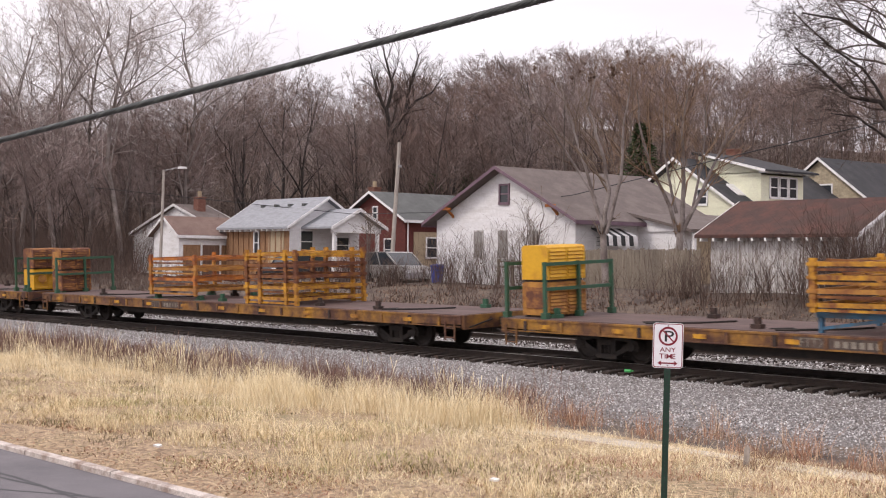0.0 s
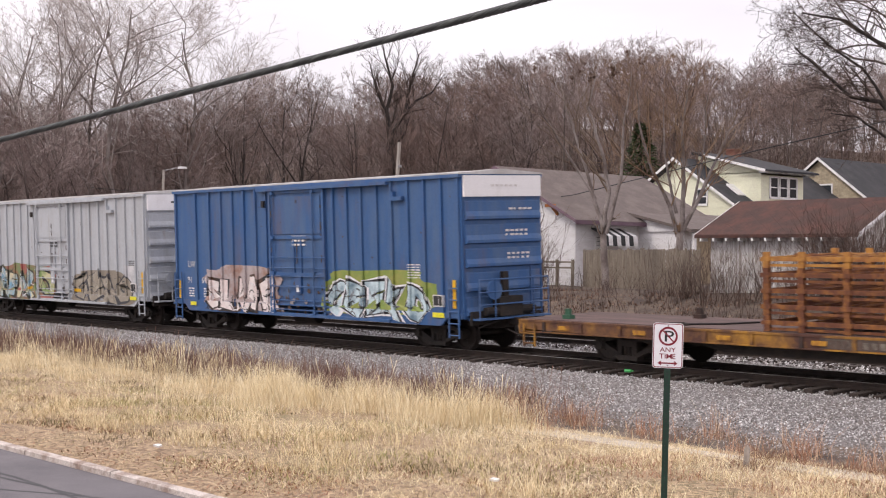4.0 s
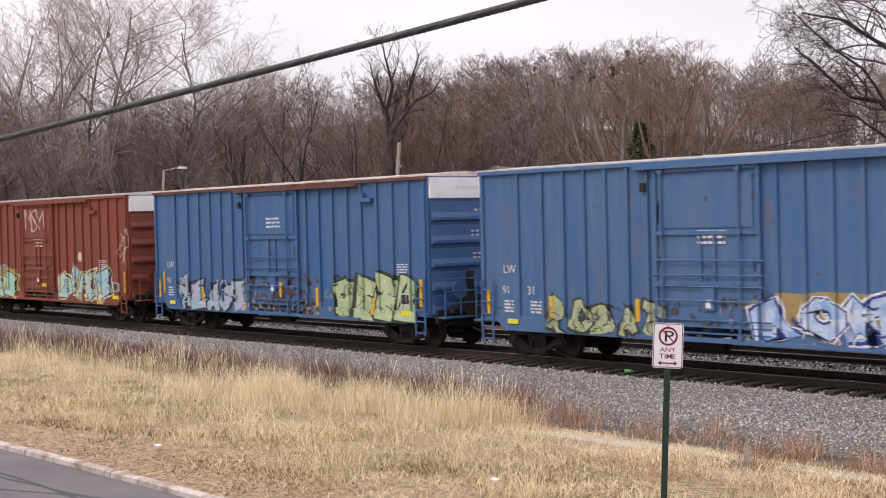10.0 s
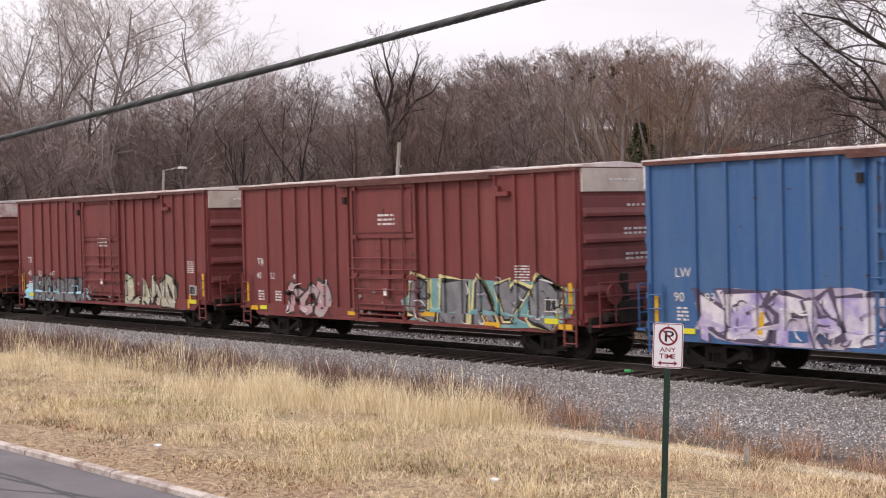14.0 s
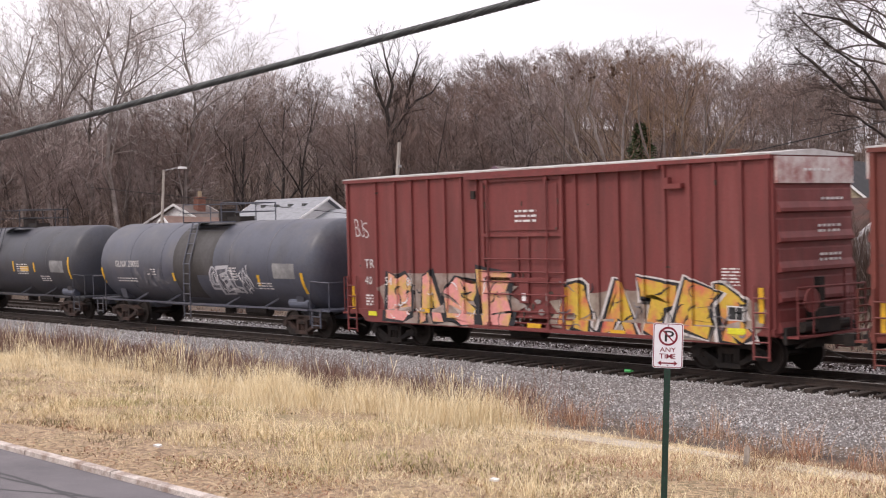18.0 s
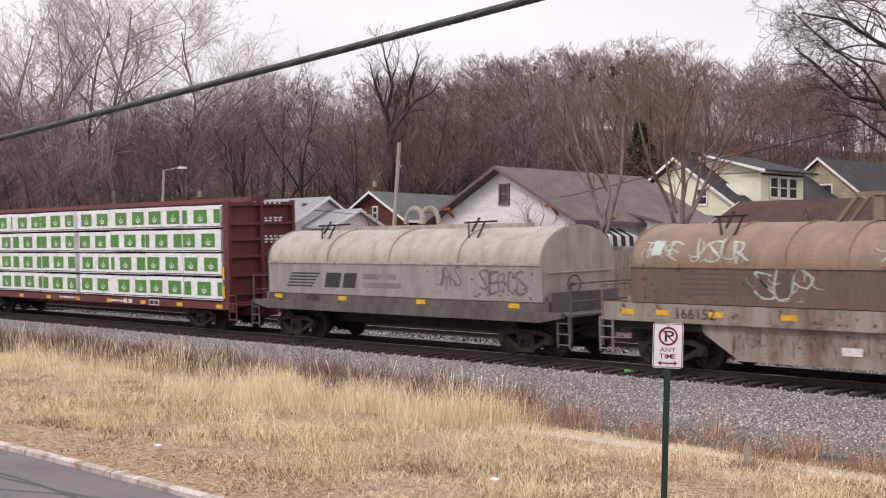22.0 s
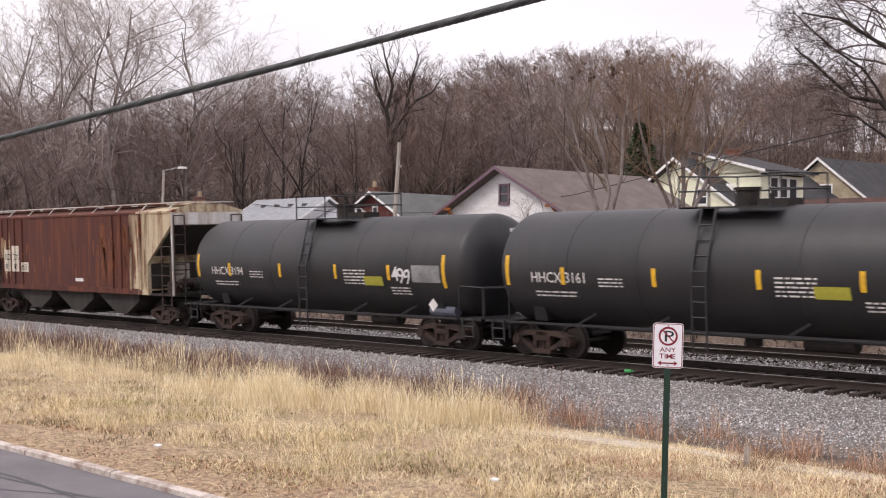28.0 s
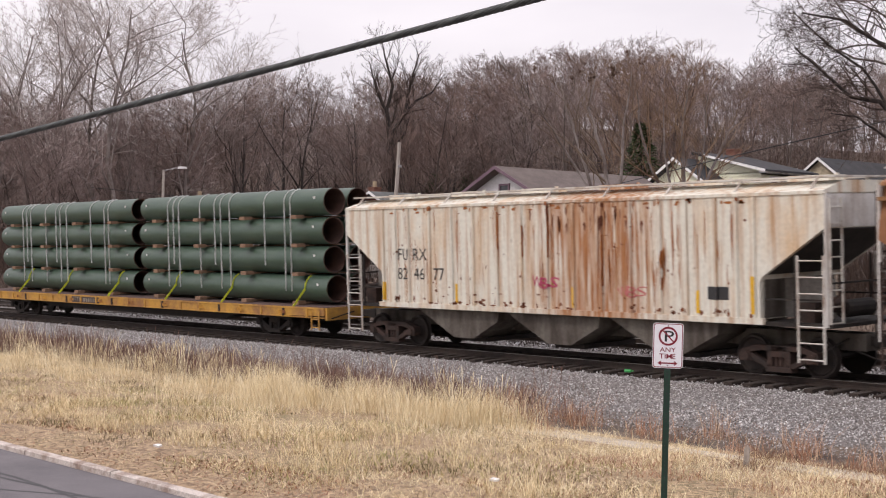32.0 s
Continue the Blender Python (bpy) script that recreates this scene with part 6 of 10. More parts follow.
seam_pale = surface("coil_seam_pale", (0.40, 0.31, 0.25), (0.26, 0.17, 0.12), 0.4, 3.0, grain=16, vary=0.15, rough=0.7, bump=0.05)
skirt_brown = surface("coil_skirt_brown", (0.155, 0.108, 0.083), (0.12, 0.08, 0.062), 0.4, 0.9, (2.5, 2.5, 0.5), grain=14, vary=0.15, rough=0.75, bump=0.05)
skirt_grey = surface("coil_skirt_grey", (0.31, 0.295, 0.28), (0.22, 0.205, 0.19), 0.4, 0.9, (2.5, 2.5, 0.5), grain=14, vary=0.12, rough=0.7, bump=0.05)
sill_worn = surface("coil_sill_worn", (0.30, 0.27, 0.235), (0.15, 0.10, 0.075), 0.45, 1.0, (1.5, 1.5, 0.4), grain=14, vary=0.15, rough=0.75, bump=0.08)
sill_grey = surface("coil_sill_grey", (0.13, 0.118, 0.108), (0.07, 0.056, 0.048), 0.45, 1.0, (1.5, 1.5, 0.4), grain=14, vary=0.15, rough=0.75, bump=0.08)
HALF, TOP, SHOULDER = 1.42, 3.50, 2.50


def hood_skin(x, z):
    if z < SHOULDER:
        return -HALF
    k = min((z - SHOULDER) / (TOP - SHOULDER), 0.999)
    return -HALF * math.sqrt(1 - k ** 2.2)


def coil_car(x, label, cover, sill_mat, deep, bars):
    car = thing("coil_car", label, "freight car", "coil cars of the train")
    L = 6.4
    base = 1.62 if deep else 1.50
    prof = [(-HALF, base), (-HALF, SHOULDER)]
    for i in range(1, 16):
        z = SHOULDER + (TOP - SHOULDER) * math.sin(math.pi / 2 * i / 16)
        prof.append((hood_skin(0, z), z))
    prof += [(0, TOP)] + [(-y, z) for y, z in reversed(prof)]
    part("hood", Build().prism(prof, -L, L), cover, car, "arched steel hood over the coils")
    for a in ([-6.38, -3.6, -1.9, -0.3, 1.4, 3.1, 5.0, 6.38] if deep else [-6.38, -3.1, 0.0, 3.1, 6.38]):
        seams = Build()
        inner = [(y, z) for y, z in prof if z > base]
        for (y0, z0), (y1, z1) in zip(inner[:-1], inner[1:]):
            seams.beam((a, y0 * 1.003, z0 + 0.006), (a, y1 * 1.003, z1 + 0.006), 0.012, 0.07)
        part("hood_seam", seams, seam_pale if deep else cover, car)
    for s in (-1, 1):
        ya, yb = sorted((s * HALF, s * (HALF + 0.003)))
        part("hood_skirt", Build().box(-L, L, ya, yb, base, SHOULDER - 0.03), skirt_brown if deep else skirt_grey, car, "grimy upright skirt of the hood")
        hub = Build().tube((s * (L + 0.02), -0.35, 1.95), (s * (L + 0.16), -0.35, 1.95), 0.05, n=8)
        for i in range(12):
            t0, t1 = 6.283 * i / 12, 6.283 * (i + 1) / 12
            hub.tube((s * (L + 0.16), -0.35 + 0.24 * math.cos(t0), 1.95 + 0.24 * math.sin(t0)), (s * (L + 0.16), -0.35 + 0.24 * math.cos(t1), 1.95 + 0.24 * math.sin(t1)), 0.018, n=5)
        part("brake_wheel", hub, steel_brown, car)
        part("end_rail", Build().tube((s * (L + 0.06), -1.25, 2.28), (s * (L + 0.06), 1.25, 2.28), 0.022, n=6), cover, car)
    ledge = Build()
    for s in (-1, 1):
        ledge.box(-L, L, min(s * HALF, s * (HALF + 0.03)), max(s * HALF, s * (HALF + 0.03)), SHOULDER - 0.03, SHOULDER + 0.03)
        for i in range(12):
            ledge.box(-6.0 + i * 1.09 - 0.05, -6.0 + i * 1.09 + 0.05, min(s * HALF, s * (HALF + 0.06)), max(s * HALF, s * (HALF + 0.06)), SHOULDER - 0.03, SHOULDER + 0.05)
    part("hood_ledge", ledge, cover, car)
    lift = Build()
    if deep:
        for y in (-0.25, 0.25):
            lift.beam((-1.3, y, TOP - 0.05), (-0.75, y, TOP + 0.58), 0.10, 0.08).beam((0.9, y, TOP - 0.05), (0.3, y, TOP + 0.58), 0.10, 0.08)
            lift.beam((-0.75, y, TOP + 0.58), (0.3, y, TOP + 0.58), 0.10, 0.12)
        lift.box(-0.35, -0.1, -0.3, 0.3, TOP, TOP + 0.55)
    else:
        lift.box(-4.2, 4.6, -0.18, 0.18, TOP - 0.02, TOP + 0.11)
        n = 10
        for i in range(n):
            t0, t1 = math.pi * i / n, math.pi * (i + 1) / n
            for y in (-0.3, 0.3):
                lift.beam((-0.1 - 0.42 * math.cos(t0), y, TOP + 0.15 + 0.5 * math.sin(t0)), (-0.1 - 0.42 * math.cos(t1), y, TOP + 0.15 + 0.5 * math.sin(t1)), 0.09, 0.1)
    part("lifting_bracket", lift, cover, car)
    for a in (-3.75, 3.3):
        g = Build().beam((a - 0.35, -0.85, TOP + 0.18), (a - 0.12, -1.05, TOP - 0.45), 0.05, 0.05).beam((a + 0.35, -0.85, TOP + 0.18), (a + 0.12, -1.05, TOP - 0.45), 0.05, 0.05)
        g.beam((a, -0.75, TOP + 0.28), (a, -1.05, TOP - 0.1), 0.05, 0.05).beam((a - 0.4, 0.3, TOP + 0.18), (a - 0.4, -0.95, TOP + 0.15), 0.05, 0.05)
        part("stacking_guide", g, steel_dark, car)
    fr = Build()
    if deep:
        for s in (-1, 1):
            fr.prism([(-7.3, 1.18), (7.3, 1.18), (7.3, 1.60), (-7.3, 1.60)], s * 1.36, s * 1.44, "y")
            fr.prism([(-4.3, 1.20), (-4.2, 0.92), (-3.2, 0.34), (2.95, 0.34), (4.1, 0.92), (4.2, 1.20)], s * 1.30, s * 1.38, "y")
            fr.box(-7.3, 7.3, min(s * 1.40, s * 1.52), max(s * 1.40, s * 1.52), 1.16, 1.24)
    else:
        for s in (-1, 1):
            fr.prism([(-7.2, 1.12), (-6.4, 0.98), (6.4, 0.98), (7.2, 1.12), (7.2, 1.25), (-7.2, 1.25)], s * 1.42, s * 1.55, "y")
            fr.box(-6.6, 6.6, min(s * 1.30, s * 1.40), max(s * 1.30, s * 1.40), 1.22, 1.52)
            for i in range(16):
                fr.box(-5.9 + i * 0.79, -5.6 + i * 0.79, min(s * 1.44, s * 1.552), max(s * 1.44, s * 1.552), 1.20, 1.27)
    part("underframe", Build().box(-7.3, 7.3, -1.28, 1.28, 0.95, 1.15).box(-7.4, 7.4, -0.3, 0.3, 0.55, 0.98), steel_dark, car)
    part("frame", fr, sill_mat, car, "worn steel underframe and side sill")
    for s in (-1, 1):
        e = Build().box(min(s * 6.45, s * 7.5), max(s * 6.45, s * 7.5), -1.4, 1.4, 1.16, 1.22)
        for y in (-1.38, 1.38):
            e.tube((s * 7.4, y, 0.5), (s * 7.4, y, 2.05), 0.028, n=5)
            ladder(e, s * 7.2, y * 1.06, 0.35, 1.2, 0.42, "x", 0.28)
        for z in (1.55, 2.02):
            e.tube((s * 7.4, -1.38, z), (s * 7.4, 1.38, z), 0.024, n=5)
        e.box(min(s * 6.5, s * 6.62), max(s * 6.5, s * 6.62), -1.3, 1.3, 1.2, 1.75)
        part("end_platform", e, sill_mat, car)
    for a in bars:
        stick("reflector", [rect(a, a + 0.42, 1.32, 1.45)], car, yellow_mark, lambda x, z: -1.445 if deep else -1.405, (), (), 0.004, "yellow reflector strips")
    trucks(car, (-5.4, 5.4), 7.95, steel_dark)
    ride(car, x)
    return car


c = coil_car(-98.96, "rusty tan coil car with an arched hood and scrawled graffiti", coil_tan, sill_worn, True, (-6.7, -5.6, -4.0, -2.0, 0.9, 3.3, 5.9))
logo = [rect(-4.9 + 0.03 * i, -3.3 + 0.05 * i, 1.82 + i * 0.12, 1.88 + i * 0.12) for i in range(5)] + [rect(-3.0, -2.75, 1.85, 2.35), rect(-2.6, -2.35, 1.85, 2.35), rect(-2.2, -1.75, 1.85, 2.35)]
stick("faded_emblem", logo, c, spray((0.10, 0.075, 0.06)), hood_skin, (), (), 0.006, "faded dark emblem of stripes and blocks")
scuff_rust_red = surface("scuff_rust_red", (0.14, 0.06, 0.04), (0.22, 0.12, 0.08), 0.4, 4.0, grain=20, vary=0.25, rough=0.9, bump=0.05)
mint = spray((0.44, 0.52, 0.46), (0.30, 0.30, 0.25), 0.35)
arch = [2.5 + 0.08 * i for i in range(13)]
for word_, a0, a1, b0, b1, k in (("TIME", -6.0, -4.9, 2.72, 3.1, 60), ("VSUR", -4.5, -2.9, 2.62, 3.12, 61), ("XSUF", 0.5, 2.4, 2.62, 3.1, 62), ("SUP", -2.7, -1.2, 1.75, 2.45, 63)):
    graffiti(c, word_, a0, a1, b0, b1, [(-0.028, mint)], hood_skin, (), k, arch, lean=-0.08)
    scribble(c, a0, a1, b0, b1, 9, mint, hood_skin, (), k, arch, 0.007, 0.012)
grime(c, -7.0, 7.0, 1.2, 1.6, 90, scuff_rust_red, lambda x, z: -1.445, (), 91, (), 0.003, 0.085)
grime(c, -3.0, 2.8, 0.4, 1.1, 24, scuff_rust_red, lambda x, z: -1.385, (), 92, (), 0.003, 0.06)
rust_streaks(c, -3.4, 3.4, 0.45, 1.14, 60, scuff_rust_red, lambda x, z: -1.385, (), 95, (), 0.0035, 0.022)
for tag_, a0, a1, k in (("BOX", -3.0, -2.1, 66), ("RT", -1.6, -0.9, 67), ("SY", 0.4, 1.2, 68)):
    graffiti(c, tag_, a0, a1, 0.72, 1.04, [(-0.03, spray((0.16, 0.13, 0.11)))], lambda x, z: -1.385, (), k, (), floor=0.5)
grime(c, -6.2, 6.2, 1.66, 2.46, 40, scuff_brown, hood_skin, (), 93, (), 0.0045, 0.10)
stick("painted_motto", [word("PROTECT IT", 1.7, 1.98, 0.32, 1.35)], c, spray((0.10, 0.13, 0.30), (0.16, 0.15, 0.24), 0.4), hood_skin, (), (), 0.006, "blue painted motto in a faint red frame")
fr_ = [rect(1.4, 5.2, 2.40, 2.44), rect(1.4, 5.2, 1.78, 1.82), rect(1.4, 1.44, 1.8, 2.42), rect(5.16, 5.2, 1.8, 2.42)]
stick("motto_frame", fr_, c, spray((0.34, 0.12, 0.08)), hood_skin, (), (), 0.005)
stick("reporting_mark", [word("166152", -5.05, 1.26, 0.25, 1.15)], c, black_mark, lambda x, z: -1.445, label="black stencilled number")
stick("consolidated_stencil", [rect(1.5, 2.2, 0.75, 1.05), rect(-0.5, 0.0, 0.62, 0.8)], c, white_mark, lambda x, z: -1.385)
stick("stencil_field", [rect(1.55, 1.84, 0.79, 1.01), rect(1.88, 2.15, 0.79, 1.01)], c, black_mark, lambda x, z: -1.385, lift=0.01)
c = coil_car(-114.85, "cream coil car with an arched hood and black striped emblem", coil_cream, sill_grey, False, (-6.1, -2.6, 1.2, 5.1))
logo = [([(-5.35 + 0.06 * i, 1.72 + 0.10 * i), (-3.95 + 0.10 * i, 1.72 + 0.10 * i), (-3.9 + 0.10 * i, 1.77 + 0.10 * i), (-5.33 + 0.06 * i, 1.77 + 0.10 * i)], [(0, 1, 2, 3)]) for i in range(5)]
logo += [([(-3.3, 1.72), (-2.5, 1.72), (-2.36, 2.18), (-3.16, 2.18)], [(0, 1, 2, 3)]), ([(-2.35, 1.72), (-1.7, 1.72), (-1.56, 2.18), (-2.21, 2.18)], [(0, 1, 2, 3)])]
for one in logo:
    stick("emblem_block", [one], c, black_mark, hood_skin, (), (), 0.006, "black stripe or block of an emblem")
for one in (rect(-1.3, 0.3, 2.0, 2.16), rect(-1.35, 0.55, 1.74, 1.9)):
    stick("name_bar", [one], c, spray((0.16, 0.15, 0.14), (0.26, 0.25, 0.23), 0.4), hood_skin, (), (), 0.006, "dark bar in place of a name")
grime(c, -6.3, 6.3, 1.55, 2.4, 44, scuff_grey, hood_skin, (), 94, (), 0.0045, 0.10)
grime(c, 3.6, 6.3, 1.55, 2.3, 16, scuff_brown, hood_skin, (), 95, (), 0.005, 0.10)
graffiti(c, "JRKS", 2.2, 3.2, 1.85, 2.4, [(-0.02, spray((0.15, 0.14, 0.13)))], hood_skin, (), 64)
graffiti(c, "SEROS", 4.0, 5.8, 1.7, 2.35, [(-0.01, spray((0.13, 0.12, 0.11)))], hood_skin, (), 65, lean=0.1)
stick("reporting_mark", [word("164046", -4.4, 1.28, 0.2)], c, black_mark, lambda x, z: -1.405, label="black stencilled number")

# ---------------------------------------------------------------- centre-beam car with wrapped lumber
beam_red = surface("centrebeam_red", (0.13, 0.028, 0.03), (0.09, 0.024, 0.024), 0.4, 1.0, (2, 2, 0.4), grain=14, vary=0.12, rough=0.65, bump=0.05)
car = thing("centerbeam_car", "dark red centre-beam car between tall bulkheads", "freight car")
for s in (-1, 1):
    part("side_sill", Build().prism([(-11.9, 0.80), (11.9, 0.80), (11.9, 1.052), (-11.9, 1.052)], s * 1.36, s * 1.44, "y"), beam_red, car)
part("deck", Build().box(-11.9, 11.9, -1.36, 1.36, 0.98, 1.05), beam_red, car)
part("centre_sill", Build().box(-12, 12, -0.3, 0.3, 0.55, 0.98), beam_red, car)
part("top_chord", Build().box(-11.4, 11.4, -0.28, 0.28, 4.58, 4.74), beam_red, car)
for i in range(13):
    a = -10.8 + i * 1.8
    part("center_post", Build().box(a - 0.06, a + 0.06, -0.05, 0.05, 1.05, 4.58), beam_red, car)
for s in (-1, 1):
    e = Build().box(min(s * 11.3, s * 11.42), max(s * 11.3, s * 11.42), -1.42, 1.42, 0.95, 4.55)
    bk = part("bulkhead", e, beam_red, car, "tall ribbed steel bulkhead")
    for y in (-1.42, -0.06, 1.30):
        part("bulkhead_post", Build().box(min(s * 11.42, s * 11.62), max(s * 11.42, s * 11.62), y, y + 0.12, 0.95, 4.6), beam_red, bk)
    for z in (1.3, 1.95, 2.6, 3.2, 3.75, 4.42):
        part("bulkhead_rib", Build().box(min(s * 11.42, s * 11.60), max(s * 11.42, s * 11.60), -1.4, 1.4, z, z + 0.09), beam_red, bk)
    q = Build().box(min(s * 11.42, s * 12.2), max(s * 11.42, s * 12.2), -1.4, 1.4, 0.95, 1.0)
    ladder(q, s * 11.9, -1.48, 0.4, 1.4, 0.45, "x", 0.28)
    part("end_platform", q, beam_red, car)
    q = Build()
    rr = random.Random(4)
    for z in (4.47, 3.95, 3.85, 3.3, 3.2, 3.1):
        for j in range(4):
            q.box(s * 11.625 - 0.002, s * 11.625 + 0.002, 0.1 + 0.2 * j, 0.1 + 0.2 * j + rr.uniform(0.08, 0.16), z, z + 0.06)
    part("end_lettering", q, white_mark, bk)
for one in [rect(-11.0 + 2.72 * i, -10.6 + 2.72 * i, 0.84, 0.98) for i in range(9)] + [rect(11.22, 11.36, 1.2, 1.65), rect(11.22, 11.36, 1.85, 2.3)]:
    stick("reflector", [one], car, yellow_mark, lambda x, z: -1.445, label="yellow reflector strips")
rr = random.Random(6)
stick("data_panel", small_print(rr, -9.8, 0.9, 1.4, 1, 0.08) + small_print(rr, -1.6, 0.9, 1.8, 1, 0.08) + small_print(rr, 3.0, 0.88, 1.0, 1, 0.08) + [rect(6.0, 6.75, 0.82, 1.03)], car, white_mark, lambda x, z: -1.445)
for one in (rect(4.0, 4.28, 0.85, 1.01), rect(4.4, 4.68, 0.85, 1.01)):
    stick("owner_mark", [one], car, white_mark, lambda x, z: -1.445, label="white mark painted on the sill")
stick("stencil_field", [rect(6.05, 6.36, 0.85, 1.0), rect(6.4, 6.7, 0.85, 1.0)], car, black_mark, lambda x, z: -1.445, lift=0.01)
trucks(car, (-9.1, 9.1), 12.2, steel_dark)
ride(car, -135.35)
wrap = surface("lumber_wrap", (0.86, 0.86, 0.89), (0.64, 0.66, 0.72), 0.35, 2.4, (1, 1, 2.5), grain=5, vary=0.10, rough=0.35, bump=1.0)
wrap_green = surface("wrap_green_print", (0.06, 0.225, 0.03), (0.10, 0.29, 0.05), 0.3, 3.0, grain=8, vary=0.1, rough=0.4, bump=0.2)
rr = random.Random(21)
cols = [-11.32, -9.0, -6.2, -3.3, -0.15, 0.18, 2.95, 5.75, 8.5, 11.12]
for side in (-1, 1):
    for tier in range(4):
        z0 = 1.10 + tier * 0.855
        for i in range(9):
            x0, x1 = cols[i], cols[i + 1]
            if i == 4:
                continue
            cx, h = (x0 + x1) / 2, (x1 - x0) / 2 - 0.012
            bun = thing("lumber_bundle", "lumber pack in white film with green printed squares", "lumber bundle", "lumber packs on the centre-beam car")
            dz = rr.uniform(-0.01, 0.015)
            out_y = side * (1.40 + rr.uniform(-0.02, 0.02))
            in_y = side * 0.12
            ya, yb = min(in_y, out_y), max(in_y, out_y)
            part("wrap", Build().prism([(-h, 0.03), (-h + 0.02, 0.0), (h - 0.02, 0.0), (h, 0.03), (h, 0.76), (h - 0.04, 0.80), (-h + 0.04, 0.80), (-h, 0.76)], ya, yb, "y"), wrap, bun)
            for a in (-h * 0.6, h * 0.6):
                part("bearer", Build().box(a, a + 0.09, ya + 0.02, yb - 0.02, 0.80, 0.853), steel_brown, bun)
            a = -h + rr.uniform(-0.9, 0.45)
            while a < h:
                l, r_ = max(a, -h + 0.02), min(a + 0.92, h - 0.02)
                if r_ - l > 0.12:
                    y = out_y + side * 0.004
                    g = Build().quad((l, y, 0.17), (r_, y, 0.17), (r_, y, 0.66), (l, y, 0.66))
                    pr = part("printed_square", g, wrap_green, bun)
                    if r_ - l > 0.75:
                        y2 = out_y + side * 0.008
                        m_ = (l + r_) / 2
                        q = Build()
                        for k in range(7):
                            t0, t1 = math.pi * (1 + k / 7), math.pi * (1 + (k + 1) / 7)
                            q.quad((m_ + 0.17 * math.cos(t0), y2, 0.40 + 0.16 * math.sin(t0)), (m_ + 0.17 * math.cos(t1), y2, 0.40 + 0.16 * math.sin(t1)), (m_ + 0.12 * math.cos(t1), y2, 0.40 + 0.11 * math.sin(t1)), (m_ + 0.12 * math.cos(t0), y2, 0.40 + 0.11 * math.sin(t0)))
                        q.quad((m_ - 0.04, y2, 0.34), (m_ + 0.04, y2, 0.34), (m_, y2, 0.56))
                        part("print_mark", q, wrap, pr)
                a += 1.36
            part("hem_line", Build().box(-h + 0.02, h - 0.02, *sorted((out_y + side * 0.003, out_y + side * 0.006)), 0.045, 0.075).box(-h + 0.02, h - 0.02, *sorted((out_y + side * 0.003, out_y + side * 0.006)), 0.0, 0.02), black_mark, bun)
            ride(bun, -135.35 + cx, 0, z0 + dz - 0.01 * (tier == 0))
# ---------------------------------------------------------------- covered hoppers
hop_white = surface("hopper_white", (0.82, 0.82, 0.82), (0.75, 0.745, 0.735), 0.35, 0.8, (2, 2, 0.35), grain=12, vary=0.05, rough=0.5, bump=0.03)
hop_rust = surface("hopper_rust", (0.080, 0.021, 0.013), (0.15, 0.042, 0.018), 0.36, 0.8, (3.0, 3.0, 0.25), grain=14, vary=0.25, rough=0.85, bump=0.15,
                   third=(0.062, 0.018, 0.016), third_amount=0.4, third_scale=0.8, third_stretch=(1.4, 1.4, 0.3), soft=0.09,
                   along=((0.50, 0.42, 0.29), 3.4, 8.6, 0.9, (2.6, 2.6, 0.3)))
hop_tan = surface("hopper_tan", (0.27, 0.150, 0.062), (0.20, 0.058, 0.020), 0.42, 0.55, (3.0, 3.0, 0.14), grain=10, vary=0.1, rough=0.7, bump=0.05, soft=0.2,
                  third=(0.29, 0.20, 0.085), third_amount=0.5, third_scale=0.6, third_stretch=(1, 1, 0.4))
hop_cream = surface("hopper_cream", (0.68, 0.66, 0.58), (0.42, 0.24, 0.12), 0.32, 1.0, (4.0, 4.0, 0.16), grain=12, vary=0.1, rough=0.7, bump=0.08,
                    third=(0.60, 0.43, 0.27), third_amount=0.30, third_scale=0.7, third_stretch=(1.2, 1.2, 0.3), soft=0.10,
                    along=((0.36, 0.15, 0.055), -3.5, 1.0, 2.2, (3.0, 3.0, 0.22), 0.57, 2.8, 6.5))
hop_grey = surface("hopper_end_grey", (0.62, 0.61, 0.59), (0.34, 0.28, 0.24), 0.36, 1.0, (2, 2, 0.4), grain=14, vary=0.12, rough=0.7, bump=0.05)
# bay colours are kept dark to hold the shade under car and sloping ends
bay_shade = surface("hopper_bay", (0.036, 0.030, 0.026), (0.018, 0.014, 0.012), 0.5, 1.0, (2, 2, 0.4), grain=14, vary=0.2, rough=0.8, bump=0.08)
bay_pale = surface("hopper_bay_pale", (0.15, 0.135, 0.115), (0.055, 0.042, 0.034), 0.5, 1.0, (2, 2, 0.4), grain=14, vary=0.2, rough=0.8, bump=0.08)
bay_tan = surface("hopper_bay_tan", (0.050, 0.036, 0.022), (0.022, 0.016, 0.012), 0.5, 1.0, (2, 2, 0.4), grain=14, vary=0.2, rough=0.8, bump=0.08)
rail_white = surface("running_board", (0.56, 0.54, 0.50), (0.30, 0.22, 0.17), 0.35, 2.0, vary=0.1, rough=0.6, bump=0)


shear_mat = surface("shear_plate_grey", (0.26, 0.245, 0.225), (0.12, 0.10, 0.085), 0.45, 1.2, (2, 2, 0.4), grain=14, vary=0.2, rough=0.8, bump=0.08)


